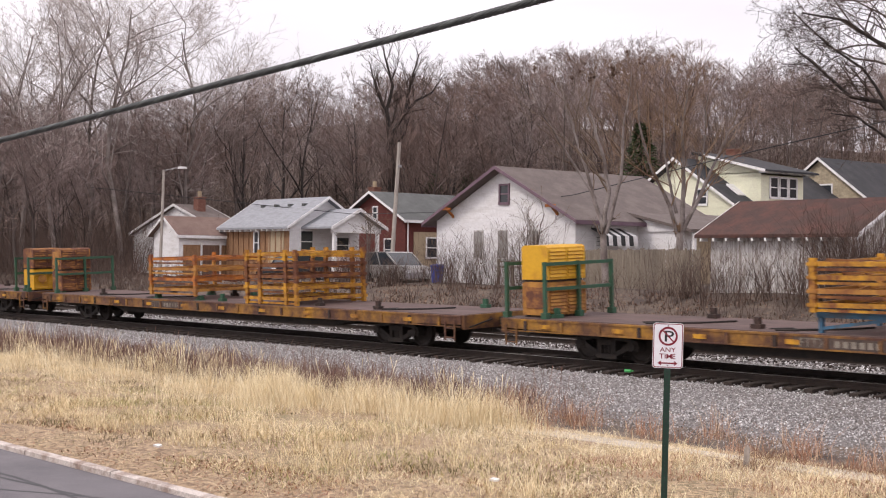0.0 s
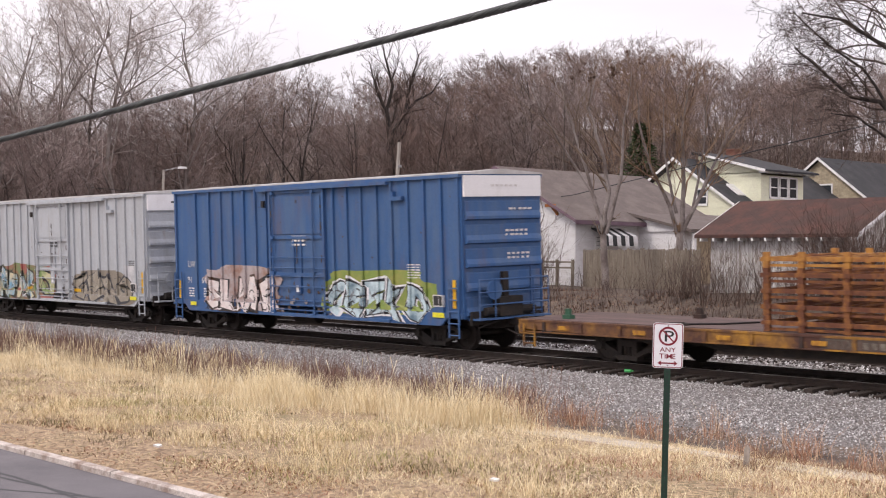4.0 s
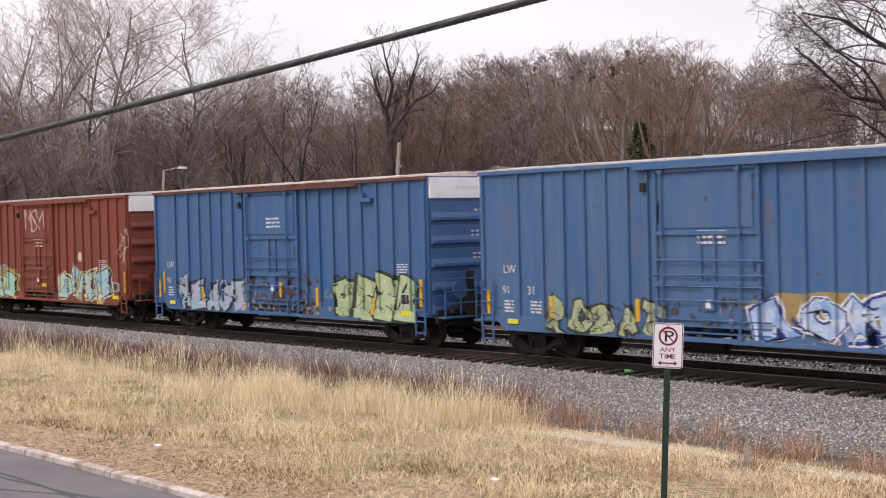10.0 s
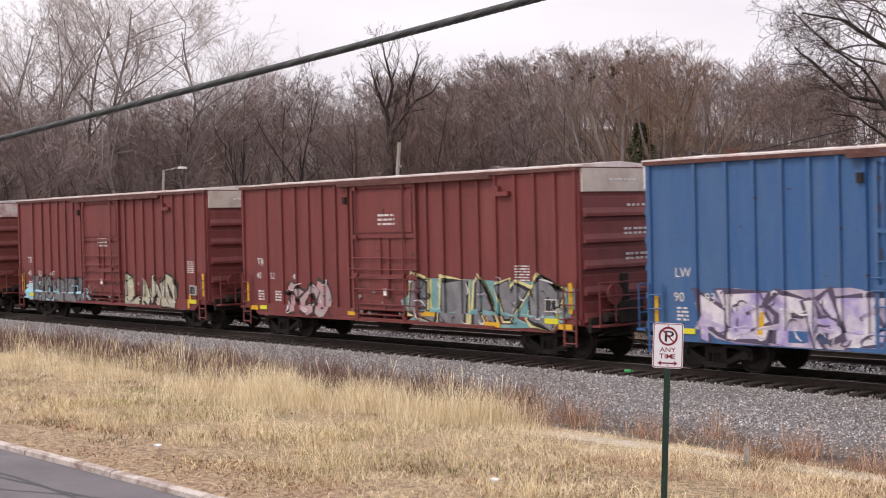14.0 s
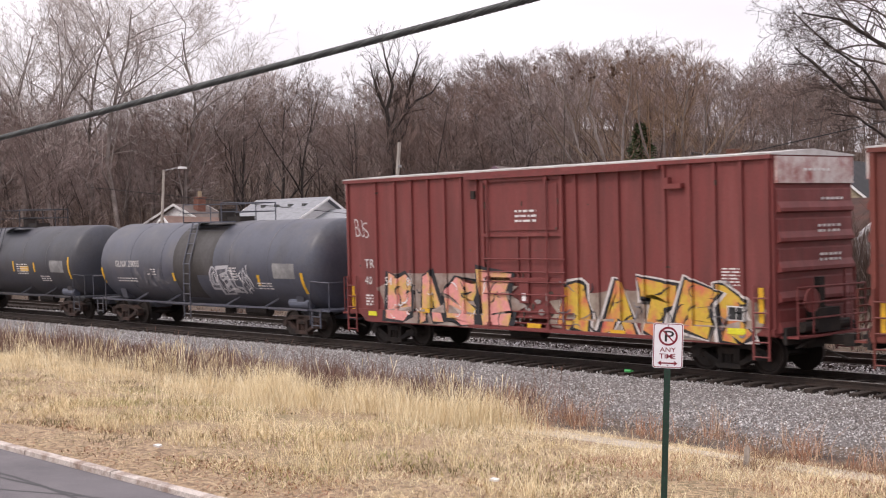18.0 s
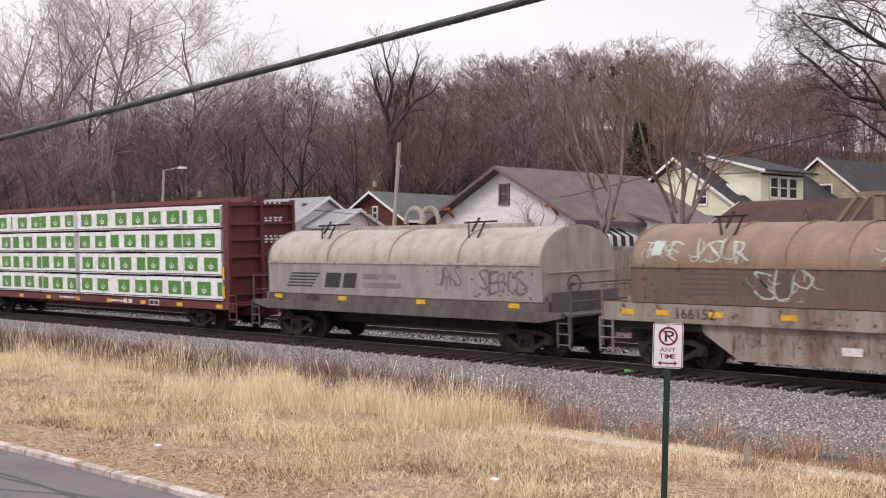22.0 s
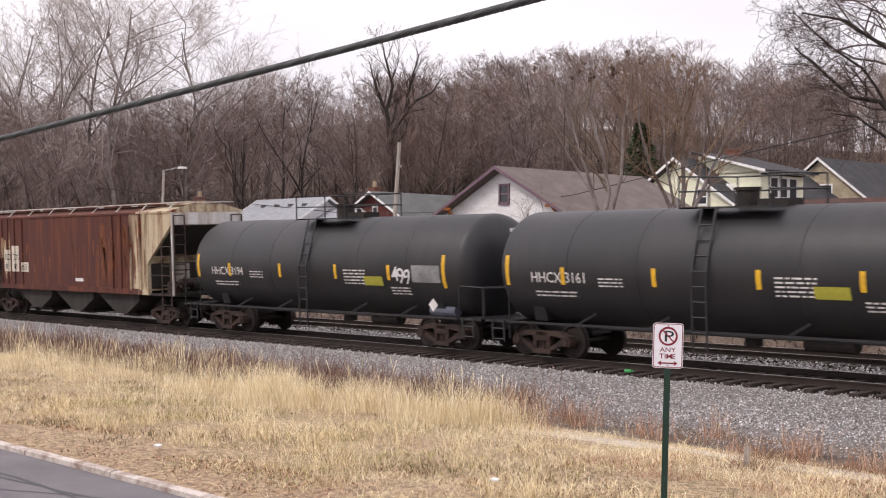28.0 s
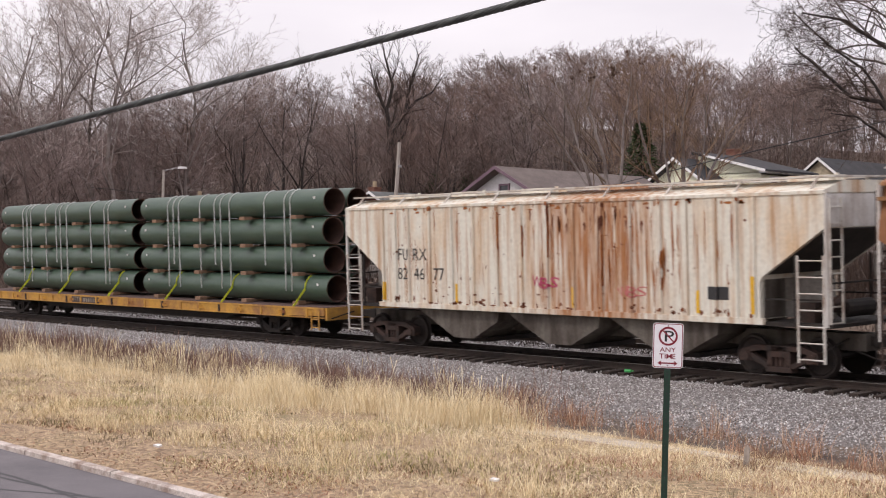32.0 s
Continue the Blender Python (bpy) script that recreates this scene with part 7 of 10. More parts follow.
def hopper(x, label, paint, top, low, z_low, z_knee, z_top, round_side, places, half, posts=(), bays=3, sill_z=(1.0, 1.25), end_mat=None, gear=steel_brown, bay_mat=None, roof_mat=None, z_mid=2.2, ladder_mat=None):
    """top, low: half lengths at the eaves and at the sill; the ends slope in from the knee to z_mid and drop straight from there."""
    car = thing("covered_hopper", label, "hopper car", "covered hoppers of the train")
    end_mat, bay_mat, ladder_mat = end_mat or paint, bay_mat or bay_shade, ladder_mat or rail_white
    prof = [(-top, z_knee), (-top, z_top), (top, z_top), (top, z_knee), (low + 0.08, z_mid), (low, z_mid - 0.12), (low, z_low), (-low, z_low), (-low, z_mid - 0.12), (-low - 0.08, z_mid)]
    body = Build()
    if round_side:
        zs_ = sorted([z_low + (z_top - z_low) * i / 9 for i in range(10)] + [z_knee, z_mid, z_mid - 0.12, z_mid - 0.3])
        steps = len(zs_) - 1
        def bulge(z):
            k = (z - z_low) / (z_top - z_low)
            return 1.46 + 0.14 * math.sin(math.pi * min(k * 1.08, 1.0)) - 0.16 * max(0, k - 0.82) / 0.18
        def reach(z):
            if z >= z_knee:
                return top
            if z >= z_mid:
                return low + (top - low) * (z - z_mid) / (z_knee - z_mid)
            return low - 0.07 * math.sin(math.pi * min((z_mid - z) / 0.6, 1.0)) + 0.25 * max(0.0, z_mid - 0.6 - z)
        for z in zs_:
            e, w = reach(z), bulge(z)
            body.v += [(-e, -w, z), (e, -w, z), (e, w, z), (-e, w, z)]
        for i in range(steps):
            k = 4 * i
            for a, b_ in ((0, 1), (1, 2), (2, 3), (3, 0)):
                body.f.append((k + a, k + b_, k + 4 + b_, k + 4 + a))
        body.f += [(0, 3, 2, 1), (4 * steps, 4 * steps + 1, 4 * steps + 2, 4 * steps + 3)]
        skin = lambda px, pz: -bulge(min(max(pz, z_low), z_top))
    else:
        body.prism(prof, -1.54, 1.54, "y")
        skin = lambda px, pz: -1.60 if any(abs(px - q) < 0.05 for q in posts) else -1.54
    part("body", body, paint, car, "sloping-ended hopper body")
    w_top = 1.44 if round_side else 1.54
    roof = Build().prism([(-w_top - 0.03, z_top - 0.02), (w_top + 0.03, z_top - 0.02), (w_top + 0.03, z_top + 0.05), (0.75, z_top + 0.28), (-0.75, z_top + 0.28), (-w_top - 0.03, z_top + 0.05)], -top, top)
    part("roof", roof, roof_mat or paint, car)
    run = Build()
    for y in (-0.95, 0.95):
        run.box(-top + 0.1, top - 0.1, y - 0.22, y + 0.22, z_top + 0.34, z_top + 0.38)
        for i in range(9):
            a = -top + 0.4 + i * (2 * top - 0.8) / 8
            run.beam((a, y - 0.2, z_top + 0.34), (a, y * 1.5, z_top + 0.08), 0.04, 0.04)
    for s in (-1, 1):
        run.box(min(s * (top - 0.3), s * (top + 0.05)), max(s * (top - 0.3), s * (top + 0.05)), -1.2, 1.2, z_top + 0.34, z_top + 0.38)
    part("running_board", run, rail_white, car, "roof walkway gratings")
    for i in range(6):
        a = -top + 1.2 + i * (2 * top - 2.4) / 5
        part("roof_hatch", Build().box(a - 0.55, a + 0.55, -0.34, 0.34, z_top + 0.26, z_top + 0.42).tube((a + 0.6, -0.1, z_top + 0.3), (a + 0.6, -0.1, z_top + 0.46), 0.04, n=6), roof_mat or paint, car)
    for s in (-1, 1):
        for q in posts:
            e = z_low + 0.02 if abs(q) < low else z_mid + (z_knee - z_mid) * (abs(q) + 0.05 - low) / (top - low)
            part("side_post", Build().prism([(q - 0.05, s * 1.54), (q + 0.05, s * 1.54), (q + 0.03, s * 1.60), (q - 0.03, s * 1.60)], max(e, z_low), z_top - 0.03, "z"), paint, car)
    sill = Build()
    for s in (-1, 1):
        sill.box(-low - 0.1, low + 0.1, min(s * 1.44, s * 1.585), max(s * 1.44, s * 1.585), sill_z[0], sill_z[1])
    part("side_sill", sill, paint, car)
    cs = Build().box(-top - 0.2, top + 0.2, -0.3, 0.3, 0.62, 1.0)
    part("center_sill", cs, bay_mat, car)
    span = 2 * (places[1] - 1.35)
    wbay = span / bays
    for i in range(bays):
        a = -span / 2 + (i + 0.5) * wbay
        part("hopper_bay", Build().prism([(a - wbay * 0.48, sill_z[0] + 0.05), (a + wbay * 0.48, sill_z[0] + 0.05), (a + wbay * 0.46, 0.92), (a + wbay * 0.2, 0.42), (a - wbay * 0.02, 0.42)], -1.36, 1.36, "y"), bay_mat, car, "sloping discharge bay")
        part("discharge_gate", Build().box(a - wbay * 0.05, a + wbay * 0.24, -1.0, 1.0, 0.30, 0.42), steel_dark, car)
    # open ends: platform, posts, ladders and brake gear
    for s in (-1, 1):
        lo, hi = min(s * low, s * (top + 0.15)), max(s * low, s * (top + 0.15))
        e = Build().box(lo, hi, -1.5, 1.5, sill_z[0] - 0.02, sill_z[0] + 0.06)
        for y in (-1.5, 1.5):
            part("corner_post", Build().beam((s * (top + 0.02), y, sill_z[0]), (s * (top + 0.02), y, z_top), 0.07, 0.07), hop_white if end_mat is hop_white else hop_grey, car)
            e.beam((s * (top - 0.78), y, sill_z[0]), (s * (top - 0.78), y, z_mid + (z_knee - z_mid) * 0.42), 0.05, 0.05)
            e.beam((s * (low + 0.1), y, z_mid - 0.5), (s * (top + 0.05), y, z_mid - 0.5), 0.04, 0.04)
        e.tube((s * (top - 0.2), -0.6, sill_z[0] + 0.35), (s * (top - 0.2), 0.5, sill_z[0] + 0.35), 0.2, n=12)
        e.tube((s * (top + 0.1), -1.45, sill_z[0] + 0.95), (s * (top + 0.1), 1.45, sill_z[0] + 0.95), 0.022, n=5)
        xa, xb = sorted((s * (top + 0.004), s * (top + 0.024)))
        part("end_sheet", Build().box(xa, xb, -1.42, 1.42, z_knee + 0.02, z_top - 0.02), hop_grey if end_mat is not hop_white else hop_white, car, "pale steel end sheet")
        # slope and bulkhead sheets: shade under the end, put into their dark colour
        part("slope_sheet", Build().prism([(s * (top + 0.012), z_knee), (s * (low + 0.012), z_mid), (s * (low + 0.03), z_mid - 0.03), (s * (top + 0.03), z_knee - 0.02)], -1.42, 1.42, "y"), bay_shade, car, "sloping end sheet, coloured dark for the shade there")
        xa, xb = sorted((s * (low + 0.012), s * (low + 0.03)))
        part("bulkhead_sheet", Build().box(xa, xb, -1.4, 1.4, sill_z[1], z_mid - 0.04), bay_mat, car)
        xa, xb = sorted((s * (low + 0.04), s * (top - 0.35)))
        part("shear_plate", Build().prism([(xa, sill_z[1] - 0.02), (xb, sill_z[1] - 0.02), (xb, z_mid - 0.08), (xa, z_mid - 0.08)], -0.62, -0.58, "y"), shear_mat, car, "upright plate under the sloping end")
        gear_ = Build().tube((s * (top - 0.25), -1.05, sill_z[0] + 0.45), (s * (top - 0.25), -0.55, sill_z[0] + 0.45), 0.17, n=12).tube((s * (top - 0.6), -1.1, sill_z[0] + 0.2), (s * (top + 0.1), -1.0, sill_z[0] + 0.75), 0.03, n=6)
        gear_.box(min(s * (top - 0.95), s * (top - 0.5)), max(s * (top - 0.95), s * (top - 0.5)), -1.2, -0.8, sill_z[0] + 0.06, sill_z[0] + 0.5)
        part("brake_gear", gear_, steel_brown, car, "brake cylinder and levers on the end platform")
        part("end_frame", e, steel_dark if end_mat is not hop_white else hop_white, car, "open end frame with platform and brake gear")
        for y in (-1.55, 1.55):
            q = Build()
            ladder(q, s * (top - 0.36), y, 0.42, z_mid + (z_knee - z_mid) * 0.45, 0.66, "x", 0.36)
            part("ladder", q, ladder_mat, car)
            q = Build()
            ladder(q, s * (top + 0.09), y * 0.80, sill_z[0], z_top - 0.12, 0.46, "y", 0.36)
            part("end_ladder", q, ladder_mat, car)
    trucks(car, places, half, gear)
    ride(car, x)
    return car, skin, [q + t for q in posts for t in (-0.05, 0.05)]


# white curved-side hopper
c, sk2, ct2 = hopper(-157.95, "white curved-side covered hopper with pink graffiti", hop_white, 9.75, 8.35, 1.25, 2.70, 4.30, True, (-8.0, 8.0), 10.75, bays=4, sill_z=(0.82, 1.27), gear=steel_dark, end_mat=hop_white, z_mid=1.90, ladder_mat=hop_white)
zc2 = [1.25 + 0.34 * i for i in range(10)]
rb = Build()
for i in range(4):
    for s in (-1, 1):
        rb.box(-9.75, 9.75, min(s * 1.5, s * 1.60), max(s * 1.5, s * 1.60), 4.02 + 0.075 * i, 4.055 + 0.075 * i)
part("eaves_rib", rb, hop_white, c)
sill_skin = lambda px, pz: -1.59 if pz < 1.27 else sk2(px, pz)
stick("grey_patch", [rect(-6.5, 4.35, 1.30, 2.60)], c, spray((0.36, 0.365, 0.375), (0.31, 0.315, 0.325), 0.4), sk2, (), zc2, 0.005, "grey painted-over patch")
stick("grey_patch", [rect(-6.5, 5.2, 0.83, 1.26)], c, spray((0.36, 0.365, 0.375), (0.31, 0.315, 0.325), 0.4), lambda px, pz: -1.59, (), (), 0.004)
blotch(c, -7.3, -0.3, 0.84, 1.9, spray((0.36, 0.55, 0.66), (0.46, 0.60, 0.68), 0.4), sill_skin, (), 31, 0.008, zcuts=[1.27] + zc2)
graffiti(c, "BOGU", -6.4, -0.8, 0.90, 2.45, [(0.20, spray((0.10, 0.05, 0.07))), (0.13, spray((0.66, 0.10, 0.25), (0.72, 0.30, 0.42), 0.45))], sill_skin, (), 70, [1.27] + zc2)
graffiti(c, "REGN", 1.3, 3.5, 1.5, 2.3, [(0.015, spray((0.07, 0.07, 0.075)))], sk2, (), 71, zc2, lean=0.1)
for one in (word("CBFX", -8.2, 2.56, 0.2), word("470448", -8.2, 2.14, 0.2)):
    stick("reporting_mark", [one], c, black_mark, sk2, (), zc2, label="black reporting mark")
rr = random.Random(9)
tagged(stick("data_panel", small_print(rr, 4.55, 2.0, 1.6, 6, 0.035, 0.085) + small_print(rr, -8.1, 1.8, 0.8, 3, 0.03, 0.08), c, spray((0.3, 0.3, 0.3)), sk2, (), zc2), kind="stuff")
stick("consolidated_stencil", [rect(6.75, 7.3, 1.55, 1.85)], c, black_mark, sk2, (), zc2)
stick("reflector", [rect(a, a + 0.5, 0.9, 1.0) for a in (-8.9, -3.0, 0.9, 5.2, 7.2)], c, yellow_mark, lambda px, pz: -1.59, label="yellow reflector strips", lift=0.012)

# rusted flat-side hopper
posts = [-6.5, -5.9, -5.2, -4.4, 3.9, 4.6, 5.35, 6.1, 6.5]
c, sk2, ct2 = hopper(-226.5, "heavily rusted covered hopper with pale peeling paint", hop_rust, 8.4, 6.6, 1.35, 3.80, 4.28, False, (-7.05, 7.05), 9.0, posts=posts, bays=3, sill_z=(1.2, 1.42), end_mat=hop_grey, z_mid=2.45, ladder_mat=steel_brown)
patch_paint = spray((0.60, 0.55, 0.46))
for r_ in (rect(-6.35, -5.72, 1.95, 2.9), rect(-5.55, -4.82, 1.95, 3.08), rect(-4.5, -3.85, 1.95, 2.36)):
    stick("number_patch", [r_], c, patch_paint, sk2, ct2, (), 0.005, "pale patch behind the numbers")
for w_, a_, z_ in (("MD", -6.28, 2.46), ("CX", -5.42, 2.46), ("48", -6.26, 2.04), ("10", -5.40, 2.04), ("63", -4.42, 2.03)):
    stick("reporting_mark", [word(w_, a_, z_, 0.26, 1.1)], c, black_mark, sk2, ct2, (), 0.01, label="black reporting mark")
stick("paper_label", [rect(0.6, 1.3, 1.62, 1.75)], c, white_mark, sk2, ct2)

pale_paint = spray((0.52, 0.42, 0.28), (0.40, 0.24, 0.12), 0.4)
rust_run = surface("rust_run", (0.20, 0.065, 0.022), (0.11, 0.032, 0.016), 0.45, 5.0, (2, 2, 0.6), grain=20, vary=0.25, rough=0.9, bump=0.05)
rust_streaks(c, 2.2, 6.5, 1.5, 4.2, 40, rust_run, sk2, ct2, 85, (), 0.003, 0.06)
rust_streaks(c, -6.4, 4.0, 1.5, 3.4, 18, rust_run, sk2, ct2, 86, (), 0.003, 0.05)
rust_streaks(c, -6.5, -5.6, 1.6, 4.0, 7, pale_paint, sk2, ct2, 87, (), 0.004, 0.06)

# tan curved-side hopper
c, sk2, ct2 = hopper(-242.9, "tan curved-side covered hopper streaked with rust", hop_tan, 6.58, 4.95, 1.30, 3.10, 4.25, True, (-5.2, 5.2), 7.3, bays=2, sill_z=(0.98, 1.30), end_mat=hop_grey, gear=steel_dark, z_mid=2.28, ladder_mat=steel_brown, bay_mat=bay_tan,
                     roof_mat=surface("hopper_roof_rust", (0.27, 0.12, 0.06), (0.33, 0.19, 0.09), 0.45, 0.9, (3, 1, 1), grain=12, vary=0.15, rough=0.8, bump=0.05))
zc2 = [1.3 + 0.33 * i for i in range(10)]
rb = Build()
for s in (-1, 1):
    rb.box(-6.58, 6.58, min(s * 1.48, s * 1.61), max(s * 1.48, s * 1.61), 3.92, 4.0)
part("eaves_ledge", rb, hop_tan, c)
stick("repaint_square", [rect(-1.4, -0.12, 2.1, 3.25), rect(0.02, 1.25, 2.45, 2.95), rect(1.85, 2.05, 2.45, 2.95)], c, spray((0.36, 0.30, 0.165), (0.32, 0.25, 0.13), 0.4), sk2, (), zc2, 0.005, "pale repainted squares")
stick("number_patch", [rect(-4.25, -2.95, 1.85, 2.55)], c, spray((0.52, 0.50, 0.42)), sk2, (), zc2, 0.005)
for one in (word("MDCX", -4.15, 2.28, 0.22), word("499102", -4.15, 1.92, 0.22)):
    stick("reporting_mark", [one], c, spray((0.05, 0.08, 0.09)), sk2, (), zc2, 0.01, label="dark reporting mark")
stick("data_panel", small_print(rr, -4.1, 1.72, 1.6, 2, 0.03, 0.1) + small_print(rr, -1.2, 1.6, 1.6, 2, 0.03, 0.08), c, spray((0.25, 0.18, 0.1)), sk2, (), zc2)
stick("consolidated_stencil", [rect(4.2, 4.75, 1.55, 1.85)], c, white_mark, sk2, (), zc2)
stick("stencil_field", [rect(4.25, 4.7, 1.6, 1.68), rect(4.25, 4.7, 1.72, 1.8)], c, black_mark, sk2, (), zc2, 0.01)
graffiti(c, "VL", 3.1, 4.1, 1.55, 2.1, [(0.02, spray((0.13, 0.10, 0.07)))], sk2, (), 72, zc2)
stick("reflector", [rect(0.05, 0.16, 1.42, 1.85)], c, yellow_mark, sk2, (), zc2, lift=0.012)

# cream ribbed hopper
posts = [-6.68, -6.1, -5.5, -4.55, -3.6, -2.7, -1.75, -0.8, 0.15, 1.1, 2.05, 3.0, 3.95, 4.75, 5.6, 6.2, 6.68]
c, sk2, ct2 = hopper(-259.3, "cream ribbed covered hopper streaked with orange rust", hop_cream, 8.5, 6.8, 1.33, 3.36, 4.13, False, (-6.95, 6.95), 9.1, posts=posts, bays=3, sill_z=(1.22, 1.36), end_mat=hop_grey, bay_mat=bay_pale, z_mid=2.30)
for one in (word("FU", -6.05, 2.60, 0.34), word("RX", -5.35, 2.60, 0.34), word("82", -6.05, 2.04, 0.34), word("46", -5.3, 2.04, 0.34), word("77", -4.45, 2.04, 0.34)):
    stick("reporting_mark", [one], c, spray((0.05, 0.047, 0.045)), sk2, ct2, (), 0.010, label="dark stencilled reporting mark")
graffiti(c, "WBS", -0.4, 0.55, 1.9, 2.2, [(0.0, spray((0.42, 0.04, 0.12)))], sk2, ct2, 73)
graffiti(c, "WBS", 2.6, 3.5, 1.75, 2.0, [(-0.01, spray((0.48, 0.13, 0.13)))], sk2, ct2, 74)
stick("reflector", [rect(a, a + 0.1, 1.42, 1.95) for a in (-6.7, -3.5, 1.0, 5.0)] + [rect(6.55, 6.7, 1.45, 2.3)], c, yellow_mark, sk2, ct2, (), 0.008, label="orange-yellow reflector strips")
stick("consolidated_stencil", [rect(5.35, 5.95, 1.75, 2.05)], c, black_mark, sk2, ct2, (), 0.008)
rust_orange = surface("rust_run_orange", (0.34, 0.125, 0.035), (0.22, 0.07, 0.025), 0.45, 5.0, (2, 2, 0.6), grain=20, vary=0.25, rough=0.9, bump=0.05)
rust_deep = surface("rust_run_deep", (0.13, 0.040, 0.020), (0.20, 0.07, 0.03), 0.45, 5.0, (2, 2, 0.6), grain=20, vary=0.25, rough=0.9, bump=0.05)
rust_streaks(c, -0.8, 4.6, 1.45, 4.1, 34, rust_orange, sk2, ct2, 81, (), 0.003, 0.028)
rust_streaks(c, -0.5, 3.4, 3.3, 4.1, 26, rust_deep, sk2, ct2, 82, (), 0.0045, 0.032)
rust_streaks(c, -6.6, 6.6, 1.40, 4.1, 60, rust_orange, sk2, ct2, 83, (), 0.003, 0.014)
grime(c, -6.6, 6.6, 1.42, 4.0, 60, rust_deep, sk2, ct2, 84, (), 0.005, 0.07)
grime(c, -6.6, 6.6, 1.36, 1.52, 60, rust_deep, sk2, ct2, 89, (), 0.006, 0.11)
grime(c, -6.6, 6.6, 3.95, 4.10, 44, rust_orange, sk2, ct2, 90, (), 0.006, 0.13)
# ---------------------------------------------------------------- flatcars and their loads
flat_yellow = surface("flatcar_yellow", (0.40, 0.195, 0.02), (0.075, 0.030, 0.02), 0.56, 1.2, (1.0, 1, 1), grain=14, vary=0.18, rough=0.75, bump=0.08,
                      third=(0.13, 0.06, 0.045), third_amount=0.4, third_scale=0.5, third_stretch=(1, 1, 1))
flat_deck = surface("flatcar_deck", (0.078, 0.046, 0.041), (0.125, 0.078, 0.069), 0.4, 1.0, (0.6, 2, 1), grain=14, vary=0.2, rough=0.85, bump=0.15)
rack_orange = surface("rack_orange", (0.50, 0.165, 0.022), (0.16, 0.045, 0.018), 0.45, 2.5, grain=16, vary=0.15, rough=0.7, bump=0.05)
rack_yellow = surface("rack_yellow", (0.56, 0.28, 0.02), (0.17, 0.055, 0.02), 0.48, 2.5, grain=16, vary=0.15, rough=0.7, bump=0.05)
rack_rust_shade = surface("rack_rust_shade", (0.12, 0.042, 0.022), (0.34, 0.14, 0.03), 0.35, 2.5, grain=16, vary=0.2, rough=0.85, bump=0.08)
rack_ochre = surface("rack_ochre", (0.44, 0.21, 0.04), (0.22, 0.08, 0.025), 0.45, 2.5, grain=16, vary=0.15, rough=0.7, bump=0.05)
housing_yellow = surface("housing_yellow", (0.66, 0.36, 0.015), (0.48, 0.22, 0.02), 0.25, 2.0, grain=14, vary=0.08, rough=0.55, bump=0.03)
housing_rust = surface("housing_rust", (0.13, 0.05, 0.03), (0.45, 0.20, 0.05), 0.35, 2.2, (1, 1, 1.6), grain=14, vary=0.2, rough=0.85, bump=0.08)
stand_green = surface("stand_green", (0.024, 0.09, 0.050), (0.04, 0.068, 0.037), 0.35, 3.0, grain=14, vary=0.12, rough=0.65, bump=0.03)
trestle_blue = surface("trestle_blue", (0.045, 0.13, 0.22), (0.08, 0.09, 0.10), 0.35, 3.0, grain=14, vary=0.12, rough=0.65, bump=0.03)
DECK = 1.07


